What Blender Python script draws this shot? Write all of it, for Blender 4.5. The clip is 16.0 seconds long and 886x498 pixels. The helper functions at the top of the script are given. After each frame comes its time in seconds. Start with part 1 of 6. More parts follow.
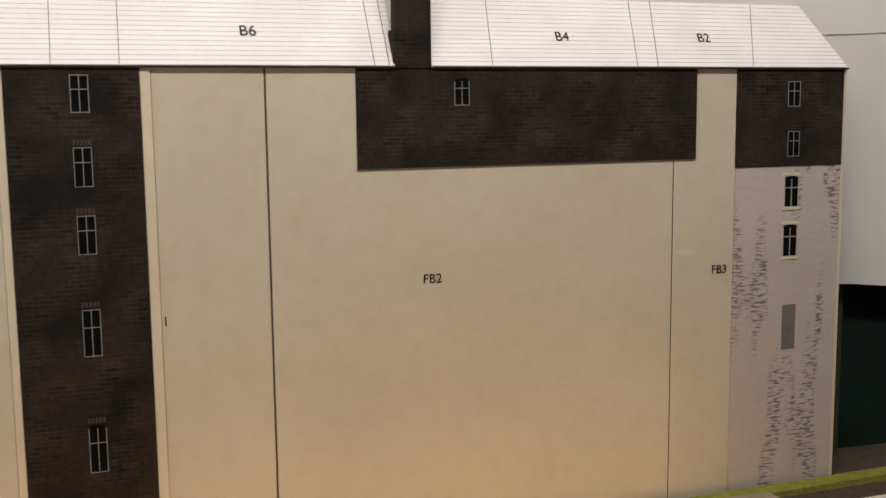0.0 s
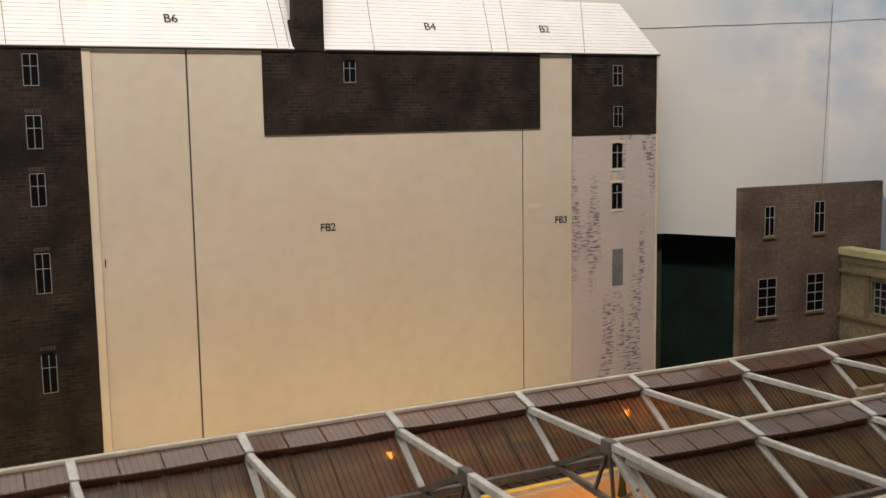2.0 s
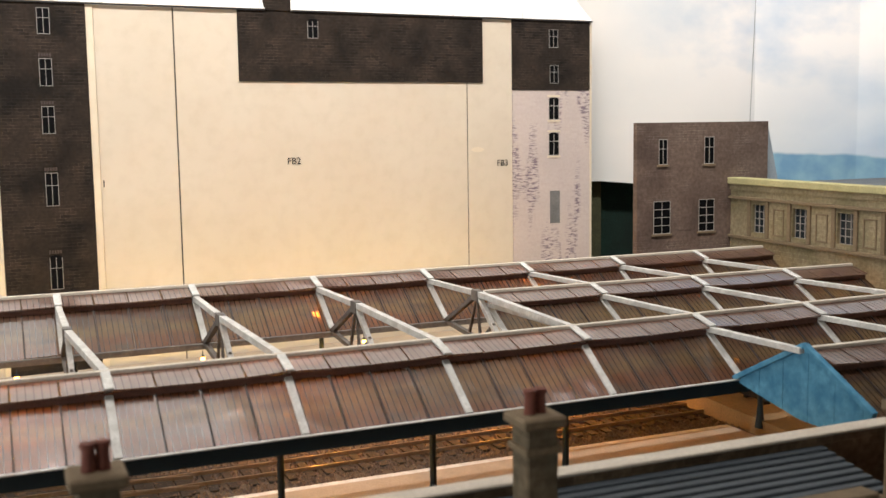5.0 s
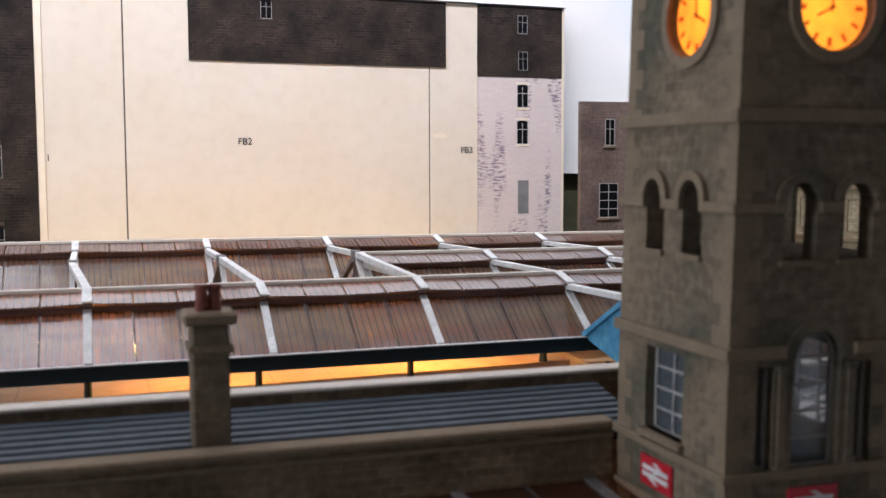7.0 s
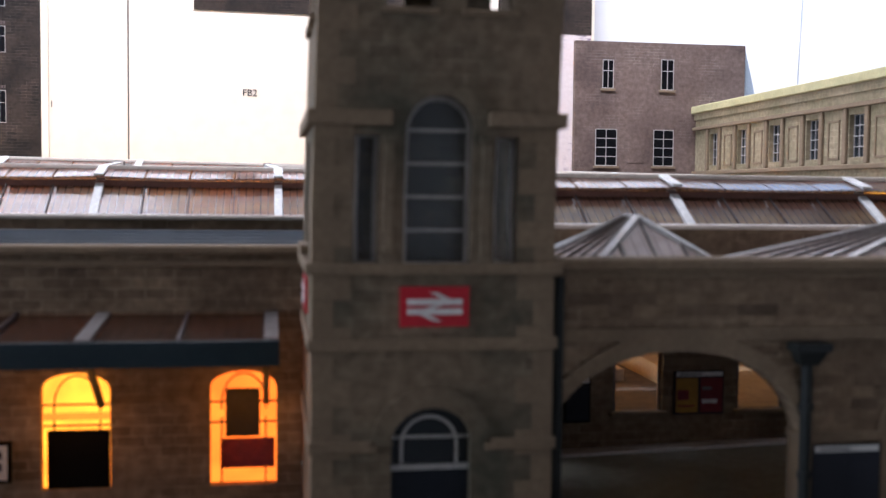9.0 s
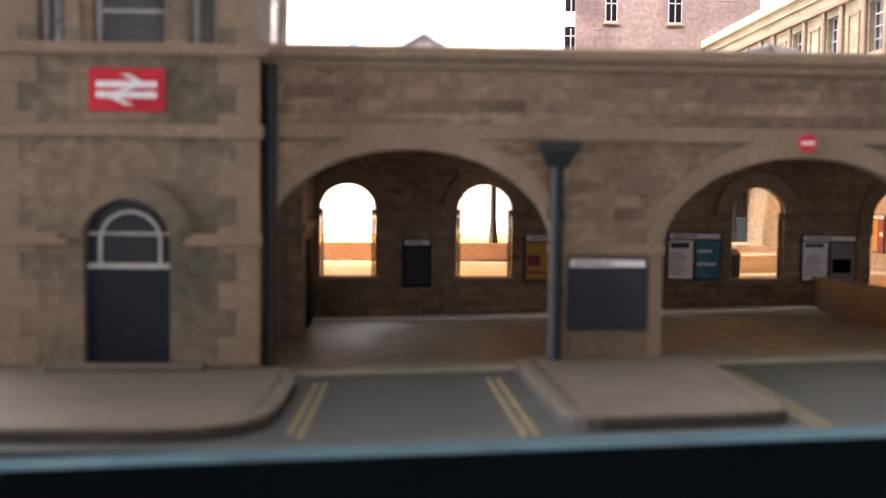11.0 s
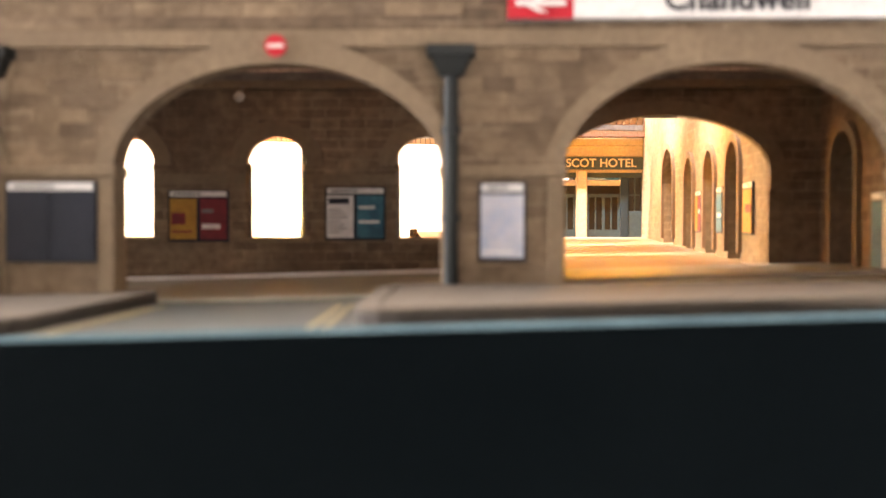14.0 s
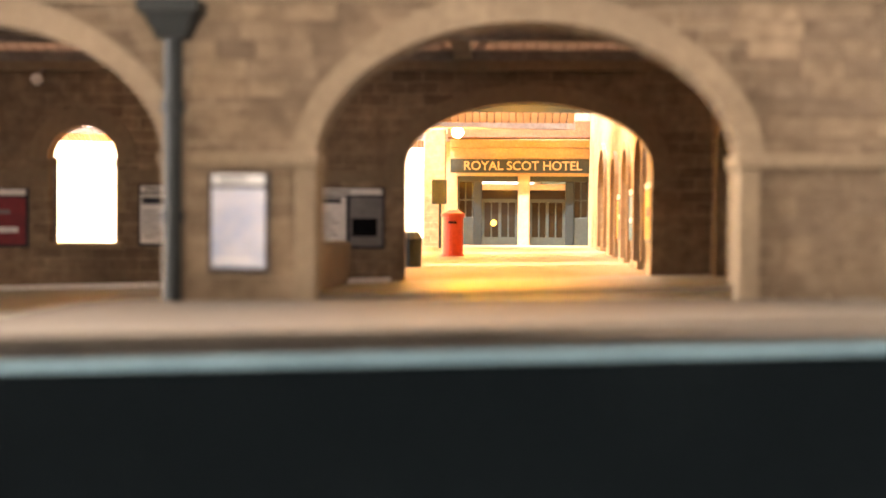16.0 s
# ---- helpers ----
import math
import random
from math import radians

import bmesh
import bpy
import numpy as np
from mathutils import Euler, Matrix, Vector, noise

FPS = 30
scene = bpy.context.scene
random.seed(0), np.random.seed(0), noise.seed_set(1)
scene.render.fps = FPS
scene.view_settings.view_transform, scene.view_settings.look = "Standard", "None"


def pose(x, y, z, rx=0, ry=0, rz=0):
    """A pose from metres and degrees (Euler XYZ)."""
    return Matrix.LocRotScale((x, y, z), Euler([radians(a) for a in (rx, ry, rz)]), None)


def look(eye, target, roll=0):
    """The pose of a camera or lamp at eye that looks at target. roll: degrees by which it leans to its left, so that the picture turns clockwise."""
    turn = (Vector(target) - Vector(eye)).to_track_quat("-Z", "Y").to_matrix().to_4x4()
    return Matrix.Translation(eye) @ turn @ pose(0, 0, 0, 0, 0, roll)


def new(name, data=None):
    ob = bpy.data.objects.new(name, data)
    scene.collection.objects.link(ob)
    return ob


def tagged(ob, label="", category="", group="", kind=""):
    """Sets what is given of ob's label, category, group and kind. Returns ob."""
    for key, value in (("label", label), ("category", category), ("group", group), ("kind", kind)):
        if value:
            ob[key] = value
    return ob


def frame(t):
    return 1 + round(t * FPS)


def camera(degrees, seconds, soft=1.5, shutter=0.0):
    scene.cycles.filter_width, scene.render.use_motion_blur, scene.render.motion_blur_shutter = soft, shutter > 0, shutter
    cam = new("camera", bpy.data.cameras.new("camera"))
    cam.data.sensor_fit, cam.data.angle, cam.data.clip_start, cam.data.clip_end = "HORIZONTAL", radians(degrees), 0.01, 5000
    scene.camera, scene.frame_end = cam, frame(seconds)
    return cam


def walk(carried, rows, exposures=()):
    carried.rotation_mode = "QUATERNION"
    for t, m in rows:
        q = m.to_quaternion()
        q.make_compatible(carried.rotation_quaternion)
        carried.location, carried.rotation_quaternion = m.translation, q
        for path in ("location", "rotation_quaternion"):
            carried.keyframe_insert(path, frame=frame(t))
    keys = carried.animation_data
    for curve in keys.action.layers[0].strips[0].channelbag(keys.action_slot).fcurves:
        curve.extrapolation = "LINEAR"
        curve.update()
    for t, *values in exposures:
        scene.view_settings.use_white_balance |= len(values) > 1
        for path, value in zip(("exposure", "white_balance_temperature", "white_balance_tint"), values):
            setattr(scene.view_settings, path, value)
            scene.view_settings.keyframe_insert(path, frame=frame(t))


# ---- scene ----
U = 0.0065  # one plan unit in metres: a 1:148 card layout
EXPOSURES = [(0, -0.2, 6500, 10), (1, -0.17, 6500, 10), (3, 0.37, 6500, 10), (5.5, 1.1, 6100, 10), (6, 1.15, 5650, 10), (7, 1.05, 5400, 15), (8, 1.35, 5100, 18), (8.7, 1.6, 5150, 18), (11, 3.6, 5750, 24), (12, 4.4, 6000, 22), (13, 4.5, 6400, 22), (14.5, 4.65, 6600, 22), (16, 4.95, 7050, 23)]
cam = camera(45.09, 16.0, soft=1.45)
cam.data.dof.use_dof, cam.data.dof.focus_distance, cam.data.dof.aperture_fstop = True, 0.37, 50  # a close lens: what stands near goes soft
PATH = [
    (0, (1.052, 0.275, 20.079), (6.761, 19.262, 17.453), -0.62),
    (0.5, (0.727, -1.846, 19.879), (6.965, 16.948, 17.070), -0.81),
    (1, (-0.579, -4.133, 19.250), (6.307, 14.446, 16.528), -1.09),
    (1.5, (-2.484, -6.734, 18.914), (5.138, 11.564, 16.254), -1.09),
    (2, (-4.373, -8.866, 18.598), (3.979, 9.122, 16.017), -0.86),
    (2.5, (-5.821, -11.209, 18.376), (2.856, 6.639, 15.898), -0.82),
    (3, (-6.861, -13.591, 17.682), (1.714, 4.302, 15.175), -0.88),
    (3.2, (-7.001, -14.413, 17.229), (1.463, 3.531, 14.704), -1.00),
    (5.5, (-1.620, -22.128, 13.797), (5.886, -3.712, 11.672), -0.51),
    (6, (0.404, -22.754, 13.224), (7.694, -4.232, 11.279), -0.46),
    (6.3, (1.632, -23.173, 12.722), (8.656, -4.537, 10.887), -0.67),
    (6.5, (2.608, -23.181, 12.298), (9.408, -4.454, 10.555), -0.43),
    (7, (5.399, -23.196, 11.023), (11.518, -4.227, 9.366), -0.17),
    (7.5, (8.442, -23.100, 9.497), (13.639, -3.841, 8.058), 0.79),
    (7.6, (9.041, -23.131, 9.293), (14.034, -3.823, 7.784), 0.15),
    (8, (11.407, -22.927, 8.451), (15.655, -3.434, 7.040), 0.65),
    (8.5, (14.203, -23.114, 7.392), (17.619, -3.449, 6.123), 0.70),
    (8.7, (14.975, -23.028, 6.892), (18.288, -3.337, 5.762), 0.63),
    (11, (22.615, -22.370, 2.781), (23.605, -2.422, 1.731), 0.57),
    (11.5, (24.225, -21.952, 2.097), (24.879, -1.984, 1.170), 0.77),
    (12, (25.764, -21.679, 1.455), (26.346, -1.690, 1.132), 0.44),
    (12.5, (27.644, -21.557, 1.525), (27.802, -1.565, 0.973), -0.62),
    (13, (29.228, -21.355, 1.721), (28.990, -1.367, 1.075), -0.03),
    (13.5, (30.581, -20.773, 1.367), (30.231, -0.781, 0.923), 0.20),
    (14, (32.085, -20.321, 1.161), (31.391, -0.339, 0.711), 0.16),
    (14.5, (32.974, -19.824, 1.156), (32.228, 0.156, 0.662), 0.29),
    (15, (33.925, -18.973, 0.926), (33.070, 1.005, 0.554), 0.38),
    (15.5, (34.745, -18.296, 0.931), (33.905, 1.683, 0.558), 0.35),
    (16, (35.159, -17.159, 1.098), (34.258, 2.819, 0.812), 0.40),
]
walk(cam, [(t, look(Vector(eye) * U, Vector(target) * U, roll)) for t, eye, target, roll in PATH], EXPOSURES)

# ---- light: a long lighting strip over the front of the layout, an added fill light at either side, a second strip over the roofs, the orange station lamps ----
def lamp(name, kind, place, energy, colour, size=0.1, size_y=0.1, target=None):
    data = bpy.data.lights.new(name, kind)
    data.energy, data.color = energy, colour
    if kind == "AREA":
        data.shape, data.size, data.size_y = "RECTANGLE", size, size_y
    else:
        data.shadow_soft_size = size
    ob = new(name, data)
    ob.matrix_world = look(Vector(place) * U, Vector(target) * U) if target else Matrix.Translation(Vector(place) * U)
    return ob


world = bpy.data.worlds.new("dim_room")
scene.world = world
world.use_nodes = True
world.node_tree.nodes["Background"].inputs[0].default_value = (1.0, 0.93, 0.85, 1)
world.node_tree.nodes["Background"].inputs[1].default_value = 0.05

lamp("strip_lamp", "AREA", (8, 4, 66), 2.45, (1.0, 0.95, 0.88), 0.55, 0.03, (8, 46.5, 60.5))
# two added area lights with no visible source brighten tower flank and porch front
lamp("room_window_light", "AREA", (-105, -13, 9), 1.6, (0.96, 0.99, 0.97), 0.30, 0.30, (15, -4, 6))
lamp("side_window_light", "AREA", (70, -64, -12), 0.075, (0.98, 0.98, 0.97), 0.26, 0.36, (24, -5, 0))
lamp("overhead_strip_lamp", "AREA", (0, 28, 66), 0.30, (1.0, 0.93, 0.87), 0.72, 0.12, (2, 29, 0))
WARM, AMBER = (1.0, 0.42, 0.055), (1.0, 0.40, 0.018)
# the x 23.9 lamp and the four low yellow ones are added, unseen
LAMPS = [(10.43, 28.09, 5.15, 0.085, (1.0, 0.36, 0.04)), (21.23, 27.98, 5.4, 0.15, (1.0, 0.36, 0.04)), (-4.0, 13.6, 4.4, 0.028, WARM), (5.2, 13.6, 4.4, 0.024, WARM), (14.6, 13.6, 4.5, 0.008, WARM), (23.9, 13.6, 4.4, 0.008, WARM),
         (34.0, 19.0, 4.2, 0.0048, AMBER), (36.0, 9.0, 4.3, 0.0020, AMBER), (-3.0, 39.6, 0.9, 0.015, (1.0, 0.68, 0.18)), (7.0, 40.1, 0.9, 0.015, (1.0, 0.68, 0.18)), (17.0, 40.7, 0.9, 0.015, (1.0, 0.68, 0.18)), (26.0, 41.2, 0.9, 0.015, (1.0, 0.68, 0.18))]
# added point lights before the panes carry the lit windows' glow outwards
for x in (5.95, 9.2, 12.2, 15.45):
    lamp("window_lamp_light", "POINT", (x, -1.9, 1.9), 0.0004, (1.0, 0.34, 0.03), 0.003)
for x, y, z, watts, colour in LAMPS:
    shaded = 27 < y < 29 or x == 23.9
    light = lamp("platform_lamp_light", "SPOT" if shaded else "POINT", (x, y, z), watts, colour, 0.0035)
    if shaded:
        light.data.spot_size, light.data.spot_blend = radians(140), 0.6


# ---- materials ----
def shader(name, rough=0.85, metal=0.0, spec=0.3):
    m = bpy.data.materials.new(name)
    m.use_nodes = True
    tree = m.node_tree
    b = tree.nodes["Principled BSDF"]
    b.inputs["Roughness"].default_value, b.inputs["Metallic"].default_value = rough, metal
    b.inputs["Specular IOR Level"].default_value = spec
    return m, tree, b


def node(tree, kind, **values):
    n = tree.nodes.new(kind)
    for key, value in values.items():
        n.inputs[key.replace("_", " ")].default_value = value
    return n


def plan_coords(tree, swap=True):
    """Plan units; along a wall and up it, whichever way the wall runs."""
    geo = tree.nodes.new("ShaderNodeTexCoord")
    scale = tree.nodes.new("ShaderNodeVectorMath")
    scale.operation = "SCALE"
    scale.inputs["Scale"].default_value = 1 / U
    tree.links.new(geo.outputs["Object"], scale.inputs[0])
    if not swap:
        return scale.outputs[0]
    sep, add, com = (tree.nodes.new(k) for k in ("ShaderNodeSeparateXYZ", "ShaderNodeMath", "ShaderNodeCombineXYZ"))
    tree.links.new(scale.outputs[0], sep.inputs[0])
    tree.links.new(sep.outputs[0], add.inputs[0])
    tree.links.new(sep.outputs[1], add.inputs[1])
    tree.links.new(add.outputs[0], com.inputs[0])
    tree.links.new(sep.outputs[2], com.inputs[1])
    return com.outputs[0]


def noise_fac(tree, vec, scale, detail=4.0, low=0.35, high=0.65):
    n = node(tree, "ShaderNodeTexNoise", Scale=scale, Detail=detail)
    tree.links.new(vec, n.inputs["Vector"])
    r = tree.nodes.new("ShaderNodeMapRange")
    r.inputs["From Min"].default_value, r.inputs["From Max"].default_value = low, high
    tree.links.new(n.outputs["Fac"], r.inputs["Value"])
    return r.outputs[0]


def blend(tree, fac, a, b, how="MIX"):
    n = tree.nodes.new("ShaderNodeMixRGB")
    n.blend_type = how
    for socket, value in ((n.inputs[0], fac), (n.inputs[1], a), (n.inputs[2], b)):
        if isinstance(value, (int, float)):
            socket.default_value = value
        elif isinstance(value, tuple):
            socket.default_value = (*value, 1)
        else:
            tree.links.new(value, socket)
    return n.outputs[0]


def bump(tree, b, height, strength=0.3, distance=0.0004):
    n = node(tree, "ShaderNodeBump", Strength=strength, Distance=distance)
    tree.links.new(height, n.inputs["Height"])
    tree.links.new(n.outputs[0], b.inputs["Normal"])


def plain(name, a, c=None, rough=0.8, metal=0.0, scale=1.2, spec=0.3, grain=9.0, rise=0.25):
    """Paint, card or metal: two tones in soft blotches, with a fine grain."""
    m, tree, b = shader(name, rough, metal, spec)
    c = c or tuple(0.72 * v for v in a)
    vec = plan_coords(tree, False)
    col = blend(tree, noise_fac(tree, vec, scale), a, c)
    col = blend(tree, noise_fac(tree, vec, grain, 3.0, 0.3, 0.9), col, tuple(0.8 * v for v in c))
    tree.links.new(col, b.inputs["Base Color"])
    bump(tree, b, noise_fac(tree, vec, grain), rise)
    return m


def card(name, a, c, crease=0.12):
    """Smooth printed card: very soft blotches, faint specks, a few long wrinkles."""
    m, tree, b = shader(name, 0.7, 0, 0.25)
    vec = plan_coords(tree)
    col = blend(tree, noise_fac(tree, vec, 0.22, 5.0, 0.3, 0.7), a, c)
    col = blend(tree, noise_fac(tree, vec, 1.1, 6.0, 0.45, 0.9), col, blend(tree, 1.0, col, (0.91, 0.895, 0.865), "MULTIPLY"))
    col = blend(tree, noise_fac(tree, vec, 2.3, 2.0, 0.80, 0.84), col, blend(tree, 1.0, col, (0.6, 0.55, 0.48), "MULTIPLY"))
    tree.links.new(col, b.inputs["Base Color"])
    flat = tree.nodes.new("ShaderNodeVectorMath")
    flat.operation = "MULTIPLY"
    flat.inputs[1].default_value = (0.7, 0.9, 1)
    tree.links.new(vec, flat.inputs[0])
    bump(tree, b, noise_fac(tree, flat.outputs[0], 0.6, 3.0, 0.50, 0.85), crease, 0.0008)
    return m


def masonry(name, a, c, joint, row=0.22, width=0.55, mortar=0.018, stain=(0.3, 0.3, 0.3), stain_amount=0.5, patch=None, spec=0.2, show=(0.35, 0.6), grit=0.62):
    """Printed stone or brick paper: courses with joints, stones of uneven tone, soot in large soft patches."""
    m, tree, b = shader(name, 0.9, 0, spec)
    vec = plan_coords(tree)
    wob = node(tree, "ShaderNodeTexNoise", Scale=3.0, Detail=2.0)
    tree.links.new(vec, wob.inputs["Vector"])
    bent = tree.nodes.new("ShaderNodeVectorMath")
    bent.operation = "MULTIPLY_ADD"
    tree.links.new(wob.outputs["Color"], bent.inputs[0])
    bent.inputs[1].default_value = (0.05, 0.04, 0)
    tree.links.new(vec, bent.inputs[2])
    bricks = node(tree, "ShaderNodeTexBrick", Scale=1.0, Mortar_Size=mortar, Mortar_Smooth=0.4, Bias=0.0, Brick_Width=width, Row_Height=row)
    bricks.inputs["Color1"].default_value, bricks.inputs["Color2"].default_value = (*a, 1), (*c, 1)
    bricks.inputs["Mortar"].default_value = (*joint, 1)
    tree.links.new(bent.outputs[0], bricks.inputs["Vector"])
    faint = blend(tree, noise_fac(tree, vec, 0.55, 3.0, *show), tuple(0.5 * (p + q) for p, q in zip(a, c)), bricks.outputs["Color"])
    col = blend(tree, noise_fac(tree, vec, 4.5, 6.0, 0.3, 0.75), faint, blend(tree, 1.0, faint, (grit, grit * 0.98, grit * 0.95), "MULTIPLY"))
    sooty = blend(tree, 1.0, col, stain, "MULTIPLY")
    fac = tree.nodes.new("ShaderNodeMath")
    fac.operation = "MULTIPLY"
    fac.inputs[1].default_value = stain_amount
    tree.links.new(noise_fac(tree, vec, 0.38, 5.0, 0.42, 0.66), fac.inputs[0])
    col = blend(tree, fac.outputs[0], col, sooty)
    if patch:
        streak = tree.nodes.new("ShaderNodeVectorMath")
        streak.operation = "MULTIPLY"
        streak.inputs[1].default_value = (1.2, 5.6, 1)
        tree.links.new(vec, streak.inputs[0])
        column = tree.nodes.new("ShaderNodeVectorMath")
        column.operation = "MULTIPLY"
        column.inputs[1].default_value = (1.1, 0.22, 1)
        tree.links.new(vec, column.inputs[0])
        both = tree.nodes.new("ShaderNodeMath")
        both.operation = "MULTIPLY"
        tree.links.new(noise_fac(tree, streak.outputs[0], 1.5, 3.0, 0.49, 0.58), both.inputs[0])
        tree.links.new(noise_fac(tree, column.outputs[0], 0.62, 2.0, 0.51, 0.60), both.inputs[1])
        col = blend(tree, both.outputs[0], col, patch)
    tree.links.new(col, b.inputs["Base Color"])
    bump(tree, b, bricks.outputs["Fac"], -0.25, 0.0001)
    return m


def ruled(name, base, line, step, thick, axis, rough=0.7, step2=None, axis2=0, line2=None, spec=0.3):
    """Paper with printed lines, a step apart, along one axis (and more along another)."""
    m, tree, b = shader(name, rough, 0, spec)
    vec = plan_coords(tree, False)
    sep = tree.nodes.new("ShaderNodeSeparateXYZ")
    tree.links.new(vec, sep.inputs[0])

    def lines(ax, st, th):
        a1, a2, a3 = (tree.nodes.new("ShaderNodeMath") for _ in range(3))
        a1.operation, a2.operation, a3.operation = "DIVIDE", "FRACT", "LESS_THAN"
        a1.inputs[1].default_value, a3.inputs[1].default_value = st, th / st
        tree.links.new(sep.outputs[ax], a1.inputs[0])
        tree.links.new(a1.outputs[0], a2.inputs[0])
        tree.links.new(a2.outputs[0], a3.inputs[0])
        return a3.outputs[0]

    col = blend(tree, noise_fac(tree, vec, 0.5), base, tuple(0.93 * v for v in base))
    col = blend(tree, lines(axis, step, thick), col, line)
    if step2:
        col = blend(tree, lines(axis2, step2, thick), col, line2 or line)
    tree.links.new(col, b.inputs["Base Color"])
    bump(tree, b, noise_fac(tree, vec, 2.0), 0.1)
    return m


def glow(name, colour, strength, fleck=None):
    m = bpy.data.materials.new(name)
    m.use_nodes = True
    tree = m.node_tree
    tree.nodes.remove(tree.nodes["Principled BSDF"])
    e = node(tree, "ShaderNodeEmission", Strength=strength)
    e.inputs["Color"].default_value = (*colour, 1)
    if fleck:
        vec = plan_coords(tree, False)
        tree.links.new(blend(tree, noise_fac(tree, vec, 1.3), colour, fleck), e.inputs["Color"])
    tree.links.new(e.outputs[0], tree.nodes["Material Output"].inputs["Surface"])
    return m


def film(name, warm, dull, line, clear, glowing=0.36):
    """Tinted acetate with printed glazing lines; some light and shapes come through."""
    m, tree, b = shader(name, 0.24, 0, 1.0)
    b.inputs["Coat Weight"].default_value, b.inputs["Coat Roughness"].default_value, b.inputs["Coat IOR"].default_value = 1.0, 0.12, 1.9
    vec = plan_coords(tree, False)
    sep = tree.nodes.new("ShaderNodeSeparateXYZ")
    tree.links.new(vec, sep.inputs[0])
    a1, a2, a3 = (tree.nodes.new("ShaderNodeMath") for _ in range(3))
    a1.operation, a2.operation, a3.operation = "DIVIDE", "FRACT", "LESS_THAN"
    a1.inputs[1].default_value, a3.inputs[1].default_value = 0.2332, 0.13
    tree.links.new(sep.outputs[0], a1.inputs[0])
    tree.links.new(a1.outputs[0], a2.inputs[0])
    tree.links.new(a2.outputs[0], a3.inputs[0])
    # tint streaks along the slope, low edge to high, paint reflections and transmitted light
    gen, gsep = tree.nodes.new("ShaderNodeTexCoord"), tree.nodes.new("ShaderNodeSeparateXYZ")
    tree.links.new(gen.outputs["Generated"], gsep.inputs[0])
    long = tree.nodes.new("ShaderNodeVectorMath")
    long.operation = "MULTIPLY"
    long.inputs[1].default_value = (0.35, 1.0, 1.0)
    tree.links.new(vec, long.inputs[0])
    wave = node(tree, "ShaderNodeTexNoise", Scale=0.7, Detail=3.0)
    tree.links.new(long.outputs[0], wave.inputs["Vector"])
    rise = tree.nodes.new("ShaderNodeMath")
    rise.operation = "MULTIPLY_ADD"
    rise.inputs[1].default_value = 0.9
    tree.links.new(wave.outputs["Fac"], rise.inputs[0])
    tree.links.new(gsep.outputs[2], rise.inputs[2])
    ramp = tree.nodes.new("ShaderNodeValToRGB")
    ramp.color_ramp.interpolation = "EASE"
    for place, colour in ((0.55, warm[0]), (0.95, warm[1]), (1.25, warm[2])):
        stop = ramp.color_ramp.elements.new(place / 1.5)
        stop.color = (*colour, 1)
    ramp.color_ramp.elements.remove(ramp.color_ramp.elements[0])
    ramp.color_ramp.elements.remove(ramp.color_ramp.elements[-1])
    third = tree.nodes.new("ShaderNodeMath")
    third.operation = "DIVIDE"
    third.inputs[1].default_value = 1.5
    tree.links.new(rise.outputs[0], third.inputs[0])
    tree.links.new(third.outputs[0], ramp.inputs[0])
    col = blend(tree, noise_fac(tree, long.outputs[0], 1.6, 3.0, 0.5, 0.68), ramp.outputs[0], dull)
    col = blend(tree, noise_fac(tree, vec, 3.0, 5.0), col, blend(tree, 1.0, col, (0.85, 0.84, 0.83), "MULTIPLY"))
    ruled_line = blend(tree, 0.45, blend(tree, 1.0, col, (0.42, 0.40, 0.40), "MULTIPLY"), line)
    col = blend(tree, a3.outputs[0], col, ruled_line)
    tree.links.new(col, b.inputs["Base Color"])
    bump(tree, b, noise_fac(tree, vec, 0.5, 2.0), 0.3, 0.0009)
    see = tree.nodes.new("ShaderNodeBsdfTransparent")
    tree.links.new(blend(tree, 0.5, col, (1.0, 0.8, 0.55)), see.inputs["Color"])
    mix = tree.nodes.new("ShaderNodeMixShader")
    inv = tree.nodes.new("ShaderNodeMath")
    inv.operation = "MULTIPLY_ADD"
    inv.inputs[1].default_value, inv.inputs[2].default_value = -clear, clear
    tree.links.new(a3.outputs[0], inv.inputs[0])
    tree.links.new(inv.outputs[0], mix.inputs[0])
    through_light = tree.nodes.new("ShaderNodeBsdfTranslucent")
    tree.links.new(blend(tree, a3.outputs[0], blend(tree, 0.35, col, (0.9, 0.6, 0.35)), line), through_light.inputs["Color"])
    body = tree.nodes.new("ShaderNodeMixShader")
    body.inputs[0].default_value = glowing
    tree.links.new(b.outputs[0], body.inputs[1])
    tree.links.new(through_light.outputs[0], body.inputs[2])
    tree.links.new(body.outputs[0], mix.inputs[1])
    tree.links.new(see.outputs[0], mix.inputs[2])
    tree.links.new(mix.outputs[0], tree.nodes["Material Output"].inputs["Surface"])
    return m


def pane_glass(name, tint=(0.02, 0.025, 0.03)):
    m, tree, b = shader(name, 0.08, 0, 0.4)
    b.inputs["Base Color"].default_value = (*tint, 1)
    return m


def clear_glass(name):
    m, tree, b = shader(name, 0.05, 0, 0.5)
    b.inputs["Base Color"].default_value = (0.25, 0.27, 0.28, 1)
    see, mix = tree.nodes.new("ShaderNodeBsdfTransparent"), tree.nodes.new("ShaderNodeMixShader")
    mix.inputs[0].default_value = 0.8
    tree.links.new(b.outputs[0], mix.inputs[1])
    tree.links.new(see.outputs[0], mix.inputs[2])
    tree.links.new(mix.outputs[0], tree.nodes["Material Output"].inputs["Surface"])
    return m


